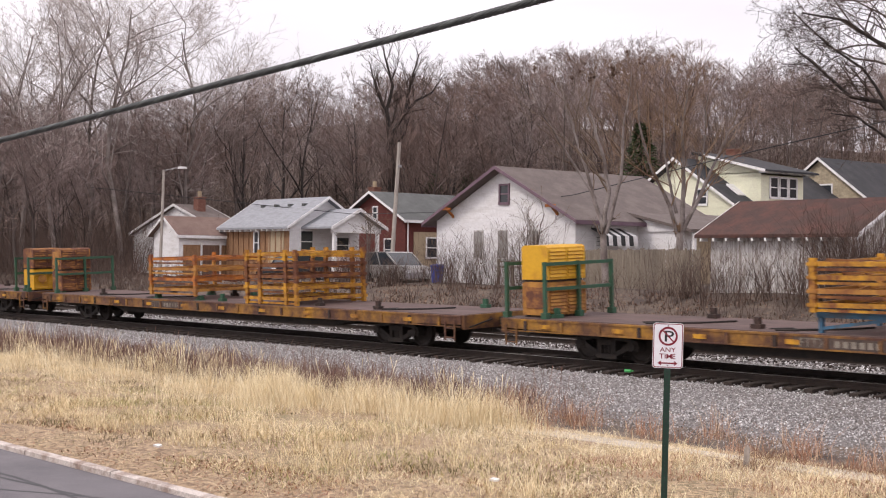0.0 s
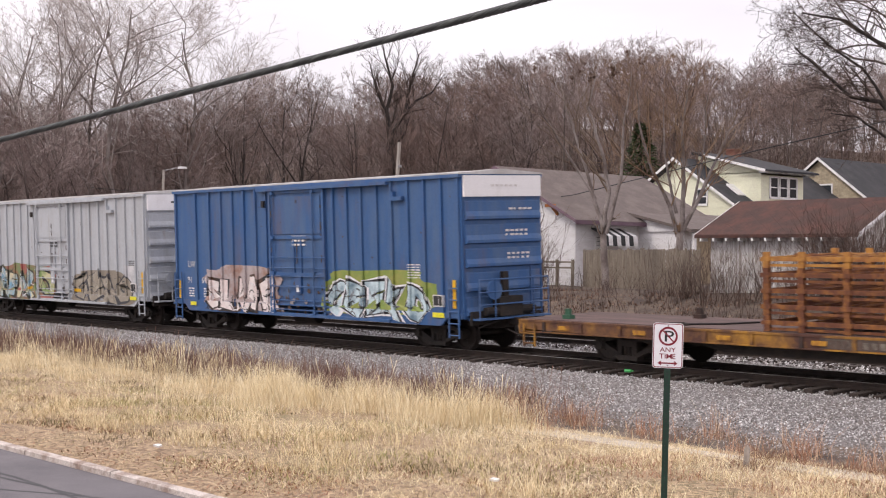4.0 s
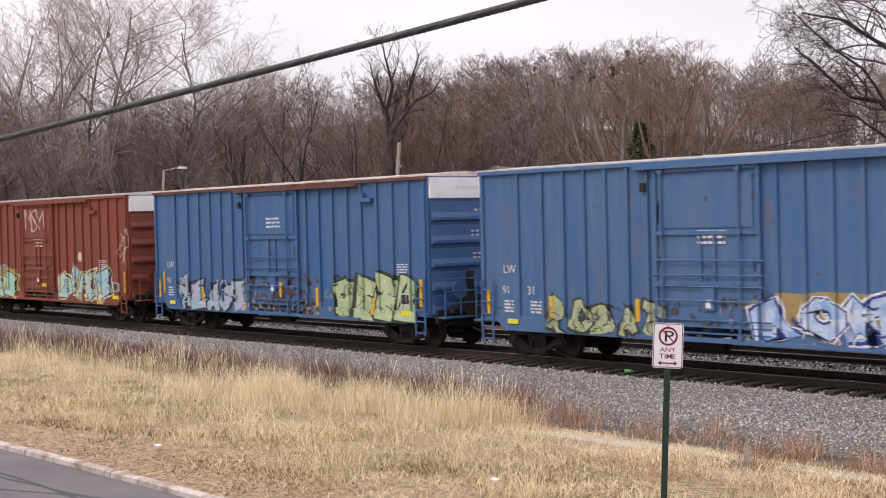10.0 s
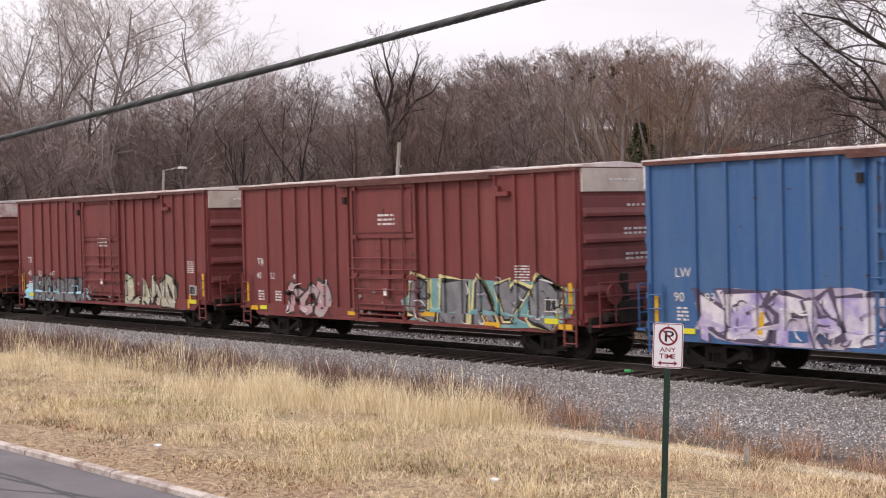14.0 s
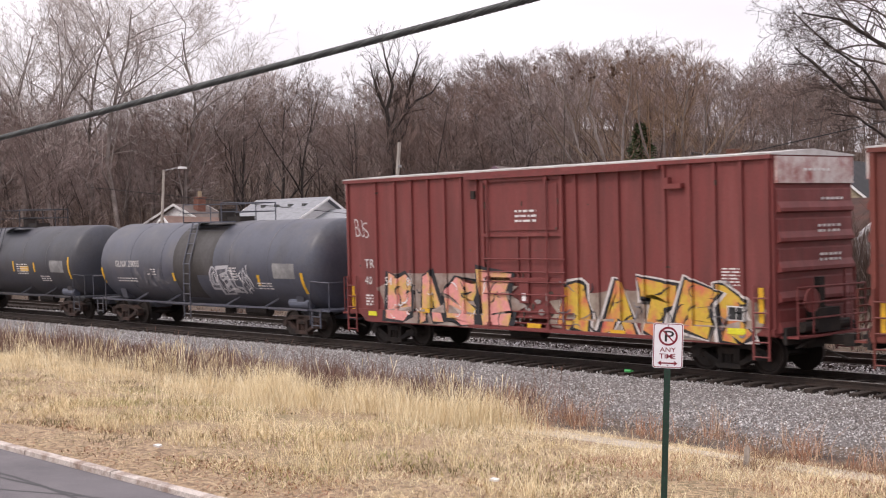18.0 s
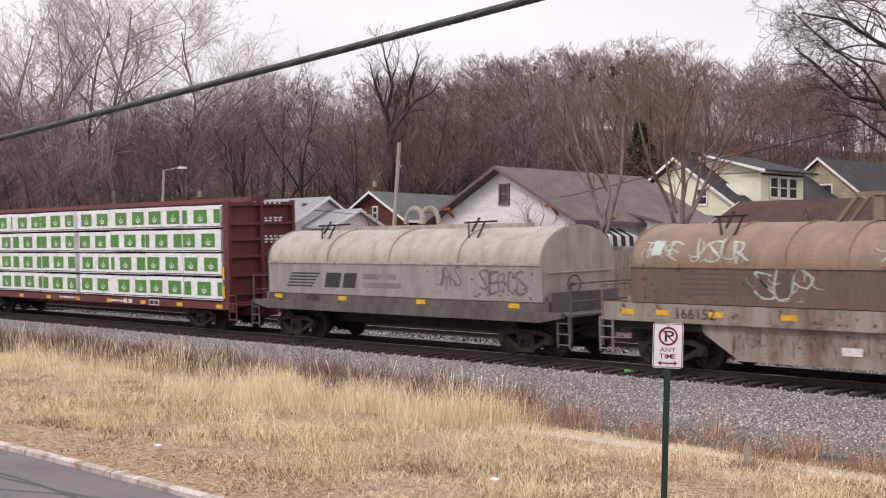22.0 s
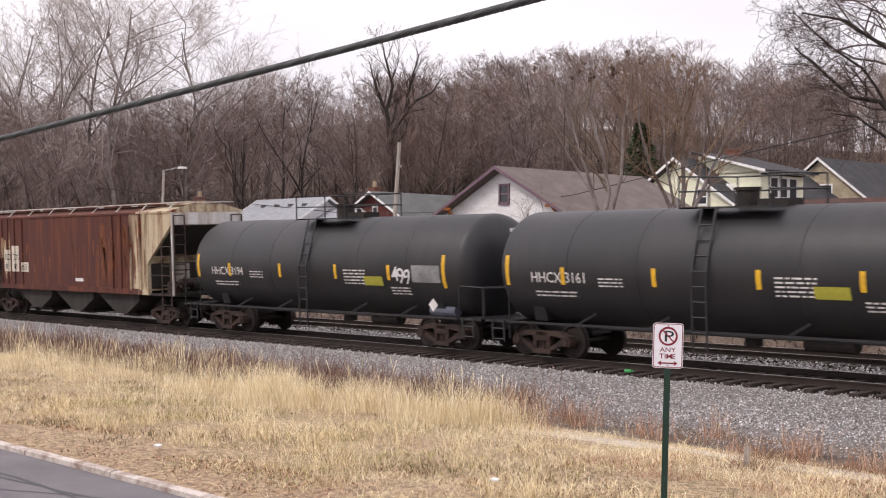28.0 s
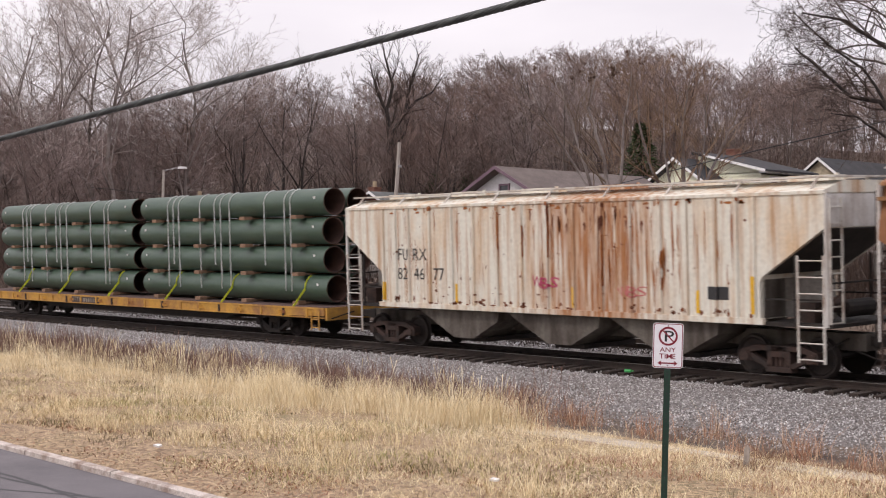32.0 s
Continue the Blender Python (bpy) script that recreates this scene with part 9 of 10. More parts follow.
def house(name, label, x, y, lx, ly, z0, eave, rise, ridge, wall, roof, trim, over=0.45, gable=None, side=None, boards=True):
    """A house with its near corner at x, y: walls, gables, roof slabs and trim. ridge: the axis along which it runs."""
    ob = thing(name, label, "house", kind="")
    x0, y1 = x - lx, y + ly
    part("wall", Build().box(x0, x, y, y1, z0 - 1.2, eave), side or wall, ob, "house walls")
    if ridge == "y":
        mid = (x0 + x) / 2
        part("gable", Build().prism([(x0, eave - 0.004), (x, eave - 0.004), (mid, eave + rise)], y - 0.003, y1 + 0.003, "y"), gable or wall, ob, "gable end")
        if side:
            part("front_wall", Build().box(x0, x, y - 0.03, y, z0 - 1.2, eave), wall, ob)
        k = rise / (lx / 2)
        for s, e in ((-1, x0 - over), (1, x + over)):
            ze = eave - over * k
            part("roof", Build().prism([(mid, eave + rise + 0.02), (e, ze + 0.02), (e, ze + 0.15), (mid, eave + rise + 0.17)], y - over, y1 + over, "y"), roof, ob, "shingled roof slope")
            for yy in (y - over - 0.03, y1 + over):
                part("bargeboard", Build().prism([(mid, eave + rise + 0.01), (e, ze + 0.01), (e, ze + 0.16), (mid, eave + rise + 0.18)], yy, yy + 0.03, "y"), trim, ob)
            part("fascia", Build().box(min(e, e + s * 0.03), max(e, e + s * 0.03), y - over, y1 + over, ze - 0.05, ze + 0.13), trim, ob)
    else:
        mid = (y + y1) / 2
        part("gable", Build().prism([(y, eave - 0.004), (y1, eave - 0.004), (mid, eave + rise)], x0 - 0.003, x + 0.003), gable or wall, ob, "gable end")
        if side:
            part("gable_wall", Build().box(x, x + 0.03, y, y1, z0 - 1.2, eave), wall, ob)
        k = rise / (ly / 2)
        for s, e in ((-1, y - over), (1, y1 + over)):
            ze = eave - over * k
            part("roof", Build().prism([(mid, eave + rise + 0.02), (e, ze + 0.02), (e, ze + 0.15), (mid, eave + rise + 0.17)], x0 - over, x + over), roof, ob, "shingled roof slope")
            for xx in (x + over, x0 - over - 0.03):
                part("bargeboard", Build().prism([(mid, eave + rise + 0.01), (e, ze + 0.01), (e, ze + 0.16), (mid, eave + rise + 0.18)], xx, xx + 0.03), trim, ob)
            n = int((lx + 2 * over) / 0.6)
            for i in range(n):
                a = x0 - over + 0.3 + i * 0.6
                part("rafter_tail", Build().box(a - 0.04, a + 0.04, min(e, e - s * 0.4), max(e, e - s * 0.4), ze - 0.10, ze + 0.02), trim, ob)
    if boards:
        b = Build()
        z = z0 - 0.2
        while z < eave:
            b.box(x0, x, y - 0.022 - (0.03 if side and ridge == "y" else 0), y - (0.03 if side and ridge == "y" else 0), z, z + 0.16) if not (side and ridge == "x") else None
            b.box(x, x + 0.022 + (0.03 if side and ridge == "x" else 0), y, y1, z, z + 0.16) if not (side and ridge == "y") else None
            z += 0.185
        if b.v:
            tagged(part("clapboard", b, wall, ob), kind="stuff")
    return ob


def chimney(ob, x, y, z0, z1, cap=True):
    b = Build().box(x - 0.3, x + 0.3, y - 0.3, y + 0.3, z0, z1 - 0.08).box(x - 0.35, x + 0.35, y - 0.35, y + 0.35, z1 - 0.08, z1)
    c = part("chimney", b, chimney_mat, ob, "brick chimney")
    if cap:
        part("flue", Build().tube((x, y, z1), (x, y, z1 + 0.4), 0.14, n=10), tan_panel, c)


fence_grey = surface("weathered_board", (0.24, 0.225, 0.215), (0.32, 0.30, 0.285), 0.4, 3.0, (4, 4, 0.5), grain=16, vary=0.15, rough=0.95, bump=0.2)
# large white bungalow with mauve trim
h = house("bungalow", "white clapboard bungalow with mauve trim and brown roof", -42.9, 17.9, 9.55, 9.4, 1.3, 4.55, 2.35, "y", siding_white, roof_brown, trim_mauve, over=0.55)
window(h, "attic_window", -47.55, 17.9, 5.35, 0.55, 0.8, "-y", trim_mauve)
for wx in (-49.3, -47.6, -45.5):
    window(h, "window", wx, 17.9, 2.75, 0.5, 1.2, "-y", peeling)
    part("shutter", Build().box(wx - 0.27, wx + 0.27, 17.80, 17.86, 2.7, 3.98), fence_grey, h, "weathered grey board over the window")
for sx_ in (-51.2, -44.0):
    part("knee_brace", Build().beam((sx_, 17.9, 4.7), (sx_, 17.35, 5.2), 0.1, 0.1).beam((sx_ - 0.3, 17.4, 5.1), (sx_ + 0.3, 17.4, 5.1), 0.1, 0.12), rack_orange, h, "orange wooden knee brace")
ext = Build().box(-42.9, -40.2, 22.2, 28.4, 0.2, 4.1)
part("side_wing", ext, siding_white, h, "low side wing")
part("wing_roof", Build().prism([(-43.6, 4.85), (-39.5, 3.95), (-39.5, 4.08), (-43.6, 4.98)], 21.85, 29.4, "y"), roof_brown, h)
part("wing_gable", Build().prism([(-42.9, 4.0), (-40.2, 4.0), (-40.2, 4.08), (-42.9, 4.68)], 22.1, 22.2, "y"), siding_white, h)
part("door_panel", Build().box(-40.2, -40.15, 23.0, 25.3, 1.3, 3.75), tan_panel, h, "tan boarded opening")
for yy in (22.3, 25.6, 28.3):
    part("porch_post", Build().box(-39.75, -39.6, yy - 0.07, yy + 0.07, 0.9, 4.0), trim_white, h)
for i in range(8):
    part("awning_slat", Build().prism([(-42.88, 4.12), (-42.05, 3.75), (-42.0, 3.30), (-42.05, 3.30), (-42.09, 3.72), (-42.88, 4.06)], 18.9 + i * 0.28, 19.16 + i * 0.28, "y"), (black_mark, trim_white)[i % 2], h, "black and white striped awning slat")
window(h, "window", -42.9, 20.0, 2.4, 1.5, 1.3, "+x")

# small white house with a stripped side wall
h = house("cottage", "small white cottage with grey roof and stripped side wall", -68.05, 19.7, 7.0, 5.2, 1.2, 4.62, 1.6, "x", siding_white, roof_grey, trim_white, side=bare_wood)
window(h, "window", -67.98, 20.9, 3.0, 0.85, 1.25, "+x")
window(h, "window", -71.5, 19.66, 2.9, 0.42, 1.3, "-y")
part("bare_panel", Build().box(-70.2, -68.6, 19.66, 19.7, 1.6, 4.3), tan_panel, h)
for i in range(11):
    part("batten", Build().box(-74.9 + i * 0.6, -74.8 + i * 0.6, 19.64, 19.7, 1.2, 4.55), bare_wood, h)
for i in range(4):
    part("roof_vent", Build().box(-73.6 + i * 1.5, -73.35 + i * 1.5, 21.3, 21.6, 5.82, 5.98), roof_slate, h)
part("porch_roof", Build().prism([(20.5, 4.38), (22.6, 5.48), (24.7, 4.38), (24.7, 4.5), (22.6, 5.62), (20.5, 4.5)], -68.0, -64.9), roof_grey, h, "grey porch roof")
part("porch_gable", Build().prism([(20.9, 4.45), (24.3, 4.45), (22.6, 5.42)], -65.35, -65.25), siding_white, h)
part("porch_beam", Build().box(-65.4, -65.2, 20.8, 24.4, 4.15, 4.45), trim_white, h)
for yy in (21.0, 24.2):
    part("porch_post", Build().box(-65.4, -65.2, yy - 0.09, yy + 0.09, 0.9, 4.2), trim_white, h, "white porch post")
    part("porch_bargeboard", Build().prism([(22.6, 5.42), (20.5 if yy < 22 else 24.7, 4.30), (20.5 if yy < 22 else 24.7, 4.51), (22.6, 5.63)], -64.9, -64.85), trim_white, h)
part("porch_floor", Build().box(-68.0, -65.2, 20.9, 24.3, 0.0, 1.55), peeling, h)
window(h, "porch_window", -67.98, 23.6, 3.0, 0.9, 0.9, "+x")
clutter = surface("porch_clutter", (0.62, 0.52, 0.50), (0.35, 0.25, 0.22), 0.4, 4.0, grain=16, vary=0.2, rough=0.8, bump=0.3)
for y0_, y1_, z1_ in ((21.6, 22.4, 2.9), (22.5, 23.3, 3.15), (23.35, 23.9, 2.7)):
    part("stored_box", Build().box(-66.4, -65.6, y0_, y1_, 1.55, z1_), clutter, h)

# brick house
h = house("brick_house", "red brick house with slate-grey roof and white trim", -68.0, 28.6, 6.5, 11.5, 1.4, 5.25, 1.66, "y", brick_red, roof_slate, trim_white, gable=brick_red, boards=False)
window(h, "attic_window", -71.1, 28.6, 5.3, 0.4, 0.72, "-y")
window(h, "window", -69.6, 28.6, 2.6, 0.9, 1.3, "-y")
chimney(h, -74.9, 31.5, 5.0, 7.6)
part("downpipe", Build().tube((-67.9, 28.75, 1.2), (-67.9, 28.75, 5.1), 0.05, n=8), trim_white, h, "white downpipe")
part("porch_panel", Build().box(-68.0, -67.93, 29.3, 32.2, 1.6, 4.4), tan_panel, h, "tan boarded porch side")
window(h, "window", -67.93, 30.8, 2.8, 0.9, 1.2, "+x")

# garage and shed at the far end
h = house("low_garage", "low white garage with brown shingle roof", -75.2, 16.4, 3.2, 4.3, 0.9, 4.05, 1.0, "y", siding_white, roof_umber, trim_white, over=0.3, boards=False)
for i in range(3):
    part("garage_door", Build().box(-75.2, -75.15, 16.65 + i * 1.38, 17.9 + i * 1.38, 0.9, 3.4), (bare_wood, door_brown, bare_wood)[i], h)
    part("door_post", Build().box(-75.2, -75.1, 16.5 + i * 1.38, 16.62 + i * 1.38, 0.9, 3.5), trim_white, h)
h = house("white_shed_house", "white house with low gable beyond the garage", -78.1, 21.3, 12.0, 2.2, 1.0, 4.3, 1.85, "y", siding_white, roof_brown, trim_white, over=0.25)
window(h, "window", -87.0, 21.3, 2.2, 1.0, 1.4, "-y")
chimney(h, -82.7, 22.3, 1.0, 6.8)

# yellow house with a dormer
h = house("yellow_house", "pale yellow clapboard house with dark roof and dormer", -44.3, 31.6, 7.9, 10.6, 1.6, 5.6, 2.52, "y", siding_yellow, roof_dark, trim_white)
window(h, "attic_window", -46.6, 31.6, 5.75, 0.6, 0.75, "-y")
d0, d1 = 33.25, 37.05
part("dormer", Build().box(-47.6, -44.0, d0, d1, 5.7, 7.45), siding_yellow, h, "dormer with clapboard cheeks")
part("dormer_roof", Build().prism([(-48.25, 8.55), (-43.35, 7.42), (-43.35, 7.52), (-48.25, 8.70)], d0 - 0.55, d1 + 0.55, "y"), roof_dark, h, "shed dormer roof")
part("dormer_cheek", Build().prism([(-48.2, 7.3), (-44.0, 7.3), (-44.0, 7.50), (-48.2, 8.47)], d0, d1, "y"), siding_yellow, h)
part("dormer_bargeboard", Build().prism([(-47.4, 8.38), (-43.35, 7.38), (-43.35, 7.53), (-47.4, 8.51)], d0 - 0.58, d0 - 0.55, "y"), trim_white, h)
for i in range(3):
    window(h, "dormer_window", -44.0, d0 + 1.1 + i * 0.85, 6.15, 0.62, 1.0, "+x")
for i in range(7):
    part("rafter_tail", Build().box(-43.95, -43.42, d0 - 0.3 + i * 0.72, d0 - 0.2 + i * 0.72, 7.36, 7.46), trim_white, h)
b = Build()
for i in range(9):
    b.box(-47.6, -44.0, d0 - 0.02, d0, 5.75 + i * 0.185, 5.91 + i * 0.185)
tagged(part("cheek_board", b, siding_yellow, h), kind="stuff")
chimney(h, -48.2, 36.4, 7.8, 9.05, False)
part("skylight", Build().prism([(-45.8, 6.75), (-45.0, 6.15), (-45.0, 6.25), (-45.8, 6.85)], 32.6, 33.3, "y"), trim_white, h)

# stone house
h = house("stone_house", "tan stone house with dark shingle roof", -42.65, 42.6, 8.0, 11.0, 2.0, 5.7, 3.0, "y", stone_wall, roof_dark, trim_white, over=0.25, boards=False)
window(h, "attic_window", -46.3, 42.6, 6.2, 0.9, 1.0, "-y")

# garage beside the track
h = house("garage", "weathered white garage with rusty brown roof", -27.2, 15.6, 6.3, 4.8, 1.0, 3.70, 1.16, "x", peeling, roof_rust, trim_white, boards=False)
for i in range(42):
    part("wall_board", Build().box(-33.48 + i * 0.148, -33.34 + i * 0.148, 15.575, 15.6, 0.6, 3.65), peeling, h)
# board fence
fence_mat = surface("fence_boards", (0.20, 0.165, 0.13), (0.28, 0.24, 0.19), 0.4, 3.0, (4, 4, 0.5), grain=18, vary=0.2, rough=0.95, bump=0.2)
fence = thing("board_fence", "weathered grey-brown vertical board fence", "fence")
rs = random.Random(9)
for i in range(46):
    part("board", Build().prism([(-0.068, 0.5), (0.068, 0.5), (0.066, 3.08), (0.03, 3.13), (-0.03, 3.13), (-0.066, 3.08)], -0.012, 0.012, "y"), fence_mat, fence).matrix_basis = pose(-41.85 + i * 0.142, 17.38 + rs.uniform(-0.012, 0.012), rs.uniform(-0.05, 0.03), 0, 0, rs.uniform(-2, 2))
for z in (1.4, 2.7):
    part("rail", Build().box(-41.9, -35.3, 17.41, 17.46, z, z + 0.09), fence_mat, fence)
rail_fence = thing("rail_fence", "low grey rail fence beside the bungalow", "fence")
for i in range(6):
    part("post", Build().box(-46.8 + i * 0.95, -46.7 + i * 0.95, 16.75, 16.85, 0.8, 2.65), fence_mat, rail_fence)
for z in (2.25, 2.5):
    part("rail", Build().box(-46.8, -41.9, 16.78, 16.82, z, z + 0.07), fence_mat, rail_fence)

# ---------------------------------------------------------------- parked vehicles
glass_car = surface("car_glass", (0.03, 0.035, 0.04), rough=0.06, bump=0)
tyre = surface("tyre", (0.02, 0.02, 0.021), rough=0.9, bump=0.1)
rim_mat = surface("rim", (0.4, 0.4, 0.41), rough=0.35, metal=0.8, bump=0)
lamp_red = surface("tail_lamp", (0.35, 0.02, 0.02), rough=0.2, bump=0)
lamp_clear = surface("head_lamp", (0.7, 0.7, 0.7), rough=0.15, bump=0)


def vehicle(name, label, at, paint, length, low, high, cab):
    ob = thing(name, label, "car", at=at)
    h = length / 2
    part("body", Build().prism([(-h, 0.35), (-h + 0.05, 0.72), (-h * 0.62, low), (h * 0.55, low), (h * 0.96, low - 0.12), (h, 0.6), (h - 0.05, 0.3), (-h + 0.1, 0.28)], -0.86, 0.86, "y"), paint, ob)
    a0, a1, b0, b1 = cab
    part("cabin", Build().prism([(a0, low - 0.01), (a1, low - 0.01), (b1, high), (b0, high)], -0.74, 0.74, "y"), glass_car, ob, "dark car windows")
    part("roof_panel", Build().prism([(b0 - 0.03, high - 0.02), (b1 + 0.03, high - 0.02), (b1 - 0.05, high + 0.04), (b0 + 0.05, high + 0.04)], -0.72, 0.72, "y"), paint, ob)
    for a, b_ in ((a0, b0), (a1, b1), ((a0 + a1) / 2, (b0 + b1) / 2)):
        for y in (-0.745, 0.745):
            part("pillar", Build().beam((a, y, low), (b_, y, high), 0.03, 0.08), paint, ob)
    for x in (-h * 0.62, h * 0.62):
        for y in (-0.80, 0.80):
            w = part("wheel", Build().lathe([(y - 0.1, 0.28), (y - 0.09, 0.32), (y + 0.09, 0.32), (y + 0.1, 0.28)], 18, "y", (x, 0, 0.32)), tyre, ob)
            part("rim", Build().lathe([(y - 0.105, 0.18), (y + 0.105, 0.18)], 12, "y", (x, 0, 0.32)), rim_mat, w)
    for y in (-0.62, 0.62):
        part("head_lamp", Build().box(h - 0.06, h + 0.01, y - 0.16, y + 0.16, 0.58, 0.72), lamp_clear, ob)
        part("tail_lamp", Build().box(-h - 0.01, -h + 0.06, y - 0.16, y + 0.16, 0.60, 0.76), lamp_red, ob)
    part("bumper", Build().box(h - 0.04, h + 0.04, -0.8, 0.8, 0.34, 0.5), paint, ob)
    return ob


silver = surface("car_silver", (0.42, 0.40, 0.38), rough=0.3, metal=0.5, vary=0.03, bump=0, coat=0.5)
black_paint = surface("car_black", (0.02, 0.02, 0.024), rough=0.25, vary=0.03, bump=0, coat=0.5)
vehicle("silver_sedan", "silver sedan parked on the grass by the bungalow", pose(-55.3, 17.6, 1.33, 0, 0, -10), silver, 4.7, 0.98, 1.62, (-2.1, 1.35, -1.75, 0.25))
vehicle("black_suv", "black sport utility vehicle parked by the cottage", pose(-62.6, 16.3, 1.36, 0, 0, -84), black_paint, 4.0, 0.98, 1.58, (-1.75, 0.95, -1.5, 0.42))

blue_plastic = surface("blue_plastic", (0.05, 0.07, 0.32), (0.04, 0.05, 0.22), 0.4, 3.0, rough=0.5, bump=0.05)
bin_ = thing("rubbish_bin", "blue plastic rubbish bin beside the silver sedan", "bin", at=pose(-51.6, 17.2, 1.38))
part("body", Build().lathe([(0, 0.24), (0.02, 0.26), (0.85, 0.33), (0.88, 0.35)], 16, "z"), blue_plastic, bin_)
part("lid", Build().lathe([(0.88, 0.36), (0.93, 0.36), (0.99, 0.2), (1.0, 0.02)], 16, "z"), blue_plastic, bin_)
# ---------------------------------------------------------------- poles and wires
pole_mat = surface("pole_timber", (0.42, 0.38, 0.34), (0.30, 0.26, 0.23), 0.4, 3.0, (4, 4, 0.4), grain=20, vary=0.15, rough=0.9, bump=0.2)
metal_grey = surface("galvanised_pole", (0.32, 0.31, 0.31), rough=0.5, metal=0.5, bump=0.05)
pole = thing("utility_pole", "pale leaning timber utility pole", "utility pole")
part("shaft", Build().tube((-58.55, 19.8, 0.6), (-58.17, 20.05, 8.98), 0.13, 0.095, n=12), pole_mat, pole)
part("bracket", Build().box(-58.3, -58.0, 19.95, 20.1, 7.6, 7.75), metal_grey, pole)
lamp = thing("street_lamp", "grey street lamp with a short arm and lamp head", "street lamp")
part("shaft", Build().tube((-75.65, 15.3, 0.6), (-75.47, 15.41, 8.0), 0.11, 0.08, n=10), pole_mat, lamp)
part("arm", Build().tube((-75.47, 15.41, 7.95), (-74.95, 16.0, 8.12), 0.035, n=6), metal_grey, lamp)
part("lamp_head", Build().prism([(-0.28, 0), (0.28, 0.0), (0.24, 0.12), (-0.2, 0.14)], -0.11, 0.11, "y"), trim_white, lamp, "pale cobra lamp head").matrix_basis = pose(-74.72, 16.25, 8.08, 0, 0, 48)
wire_mat = surface("wire_black", (0.025, 0.025, 0.028), rough=0.6, bump=0)
line_pts = [(-2.0, 38.0, 13.6), (-25.4, 21.3, 8.75), (-34.7, 17.6, 6.75), (-43.7, 18.6, 5.62), (-54.1, 20.3, 5.1), (-63.4, 20.9, 5.2), (-75.0, 21.5, 6.1), (-112, 12.5, 9.6)]
wire = thing("service_wire", "thin black overhead wire sagging past the houses", "wire")
for i in range(len(line_pts) - 1):
    part("wire_span", Build().tube(Vector(line_pts[i]), Vector(line_pts[i + 1]), 0.02, n=5), wire_mat, wire)
for p in (line_pts[0], line_pts[-1]):
    q = thing("wire_pole", "timber pole that carries the service wire", "utility pole", mesh=Build().tube((p[0], p[1], 1.0), (p[0], p[1], p[2] + 0.4), 0.15, 0.11, n=10).mesh("wire_pole", pole_mat))

# ---------------------------------------------------------------- street sign
sign_face = surface("sign_white", (0.82, 0.82, 0.85), vary=0.03, rough=0.35, bump=0)
sign_red = surface("sign_red", (0.22, 0.012, 0.03), vary=0.05, rough=0.4, bump=0)
sign_green = surface("sign_post_green", (0.006, 0.032, 0.018), (0.012, 0.045, 0.026), 0.3, 8.0, vary=0.1, rough=0.5, bump=0.03)
sign = thing("no_parking_sign", "white no-parking sign on a green steel post", "street sign", at=pose(-9.03, -16.42, 0.0, 0, 1.0, 39.8))
post = Build().prism([(-0.032, 0.0), (-0.032, 0.028), (-0.02, 0.028), (-0.012, 0.006), (0.012, 0.006), (0.02, 0.028), (0.032, 0.028), (0.032, 0.0)], -1.0, 1.5, "z")
pst = part("post", post, sign_green, sign, "green U-channel post with punched holes")
hole = Build().tube((0, -0.002, 0), (0, -0.0005, 0), 0.0065, n=8).mesh("hole", black_mark)
for i in range(60):
    part("hole", hole, black_mark, pst).location = (0, 0, 1.42 - i * 0.0254 * 1.6)


def rounded(w, h, r, n=5):
    out = []
    for cx, cz, a0 in ((w - r, h - r, 0), (-w + r, h - r, 90), (-w + r, -h + r, 180), (w - r, -h + r, 270)):
        for i in range(n + 1):
            t = radians(a0 + 90 * i / n)
            out.append((cx + r * math.cos(t), cz + r * math.sin(t)))
    return out


plate = part("plate", Build().prism([(a, c_ + 1.66) for a, c_ in rounded(0.152, 0.228, 0.03)], -0.006, -0.003, "y"), sign_face, sign, "white reflective plate with red and black print")


def sign_ring(r0, r1, z, mat, name, n=28):
    q = Build()
    for i in range(n):
        t0, t1 = 2 * math.pi * i / n, 2 * math.pi * (i + 1) / n
        q.quad((r0 * math.cos(t0), -0.0085, z + r0 * math.sin(t0)), (r1 * math.cos(t0), -0.0085, z + r1 * math.sin(t0)), (r1 * math.cos(t1), -0.0085, z + r1 * math.sin(t1)), (r0 * math.cos(t1), -0.0085, z + r0 * math.sin(t1)))
    return part(name, q, mat, plate)


def sign_text(name, body, cx, z, h, mat, y=-0.0075, wide=1.0):
    v, f = glyph(body, 0.008)
    v = [(a * h / 0.69 * wide, b * h / 0.69) for a, b in v]
    w = max(a for a, _ in v)
    me = bpy.data.meshes.new(name)
    me.from_pydata([(a - w / 2 + cx, y, b_ + z) for a, b_ in v], [], f)
    me.materials.append(mat)
    part(name, me, mat, plate)


border = rounded(0.146, 0.222, 0.026)
inner_ = rounded(0.138, 0.214, 0.021)
q = Build()
for i in range(len(border)):
    j = (i + 1) % len(border)
    q.quad((border[i][0], -0.0075, border[i][1] + 1.66), (border[j][0], -0.0075, border[j][1] + 1.66), (inner_[j][0], -0.0075, inner_[j][1] + 1.66), (inner_[i][0], -0.0075, inner_[i][1] + 1.66))
part("rim_line", q, sign_red, plate)
sign_text("letter_p", "P", 0.006, 1.702, 0.108, black_mark, wide=1.35)
sign_ring(0.076, 0.096, 1.755, sign_red, "red_ring")
part("red_slash", Build().prism([(-0.065, 1.815), (-0.055, 1.825), (0.067, 1.697), (0.057, 1.687)], -0.0095, -0.0085, "y"), sign_red, plate)
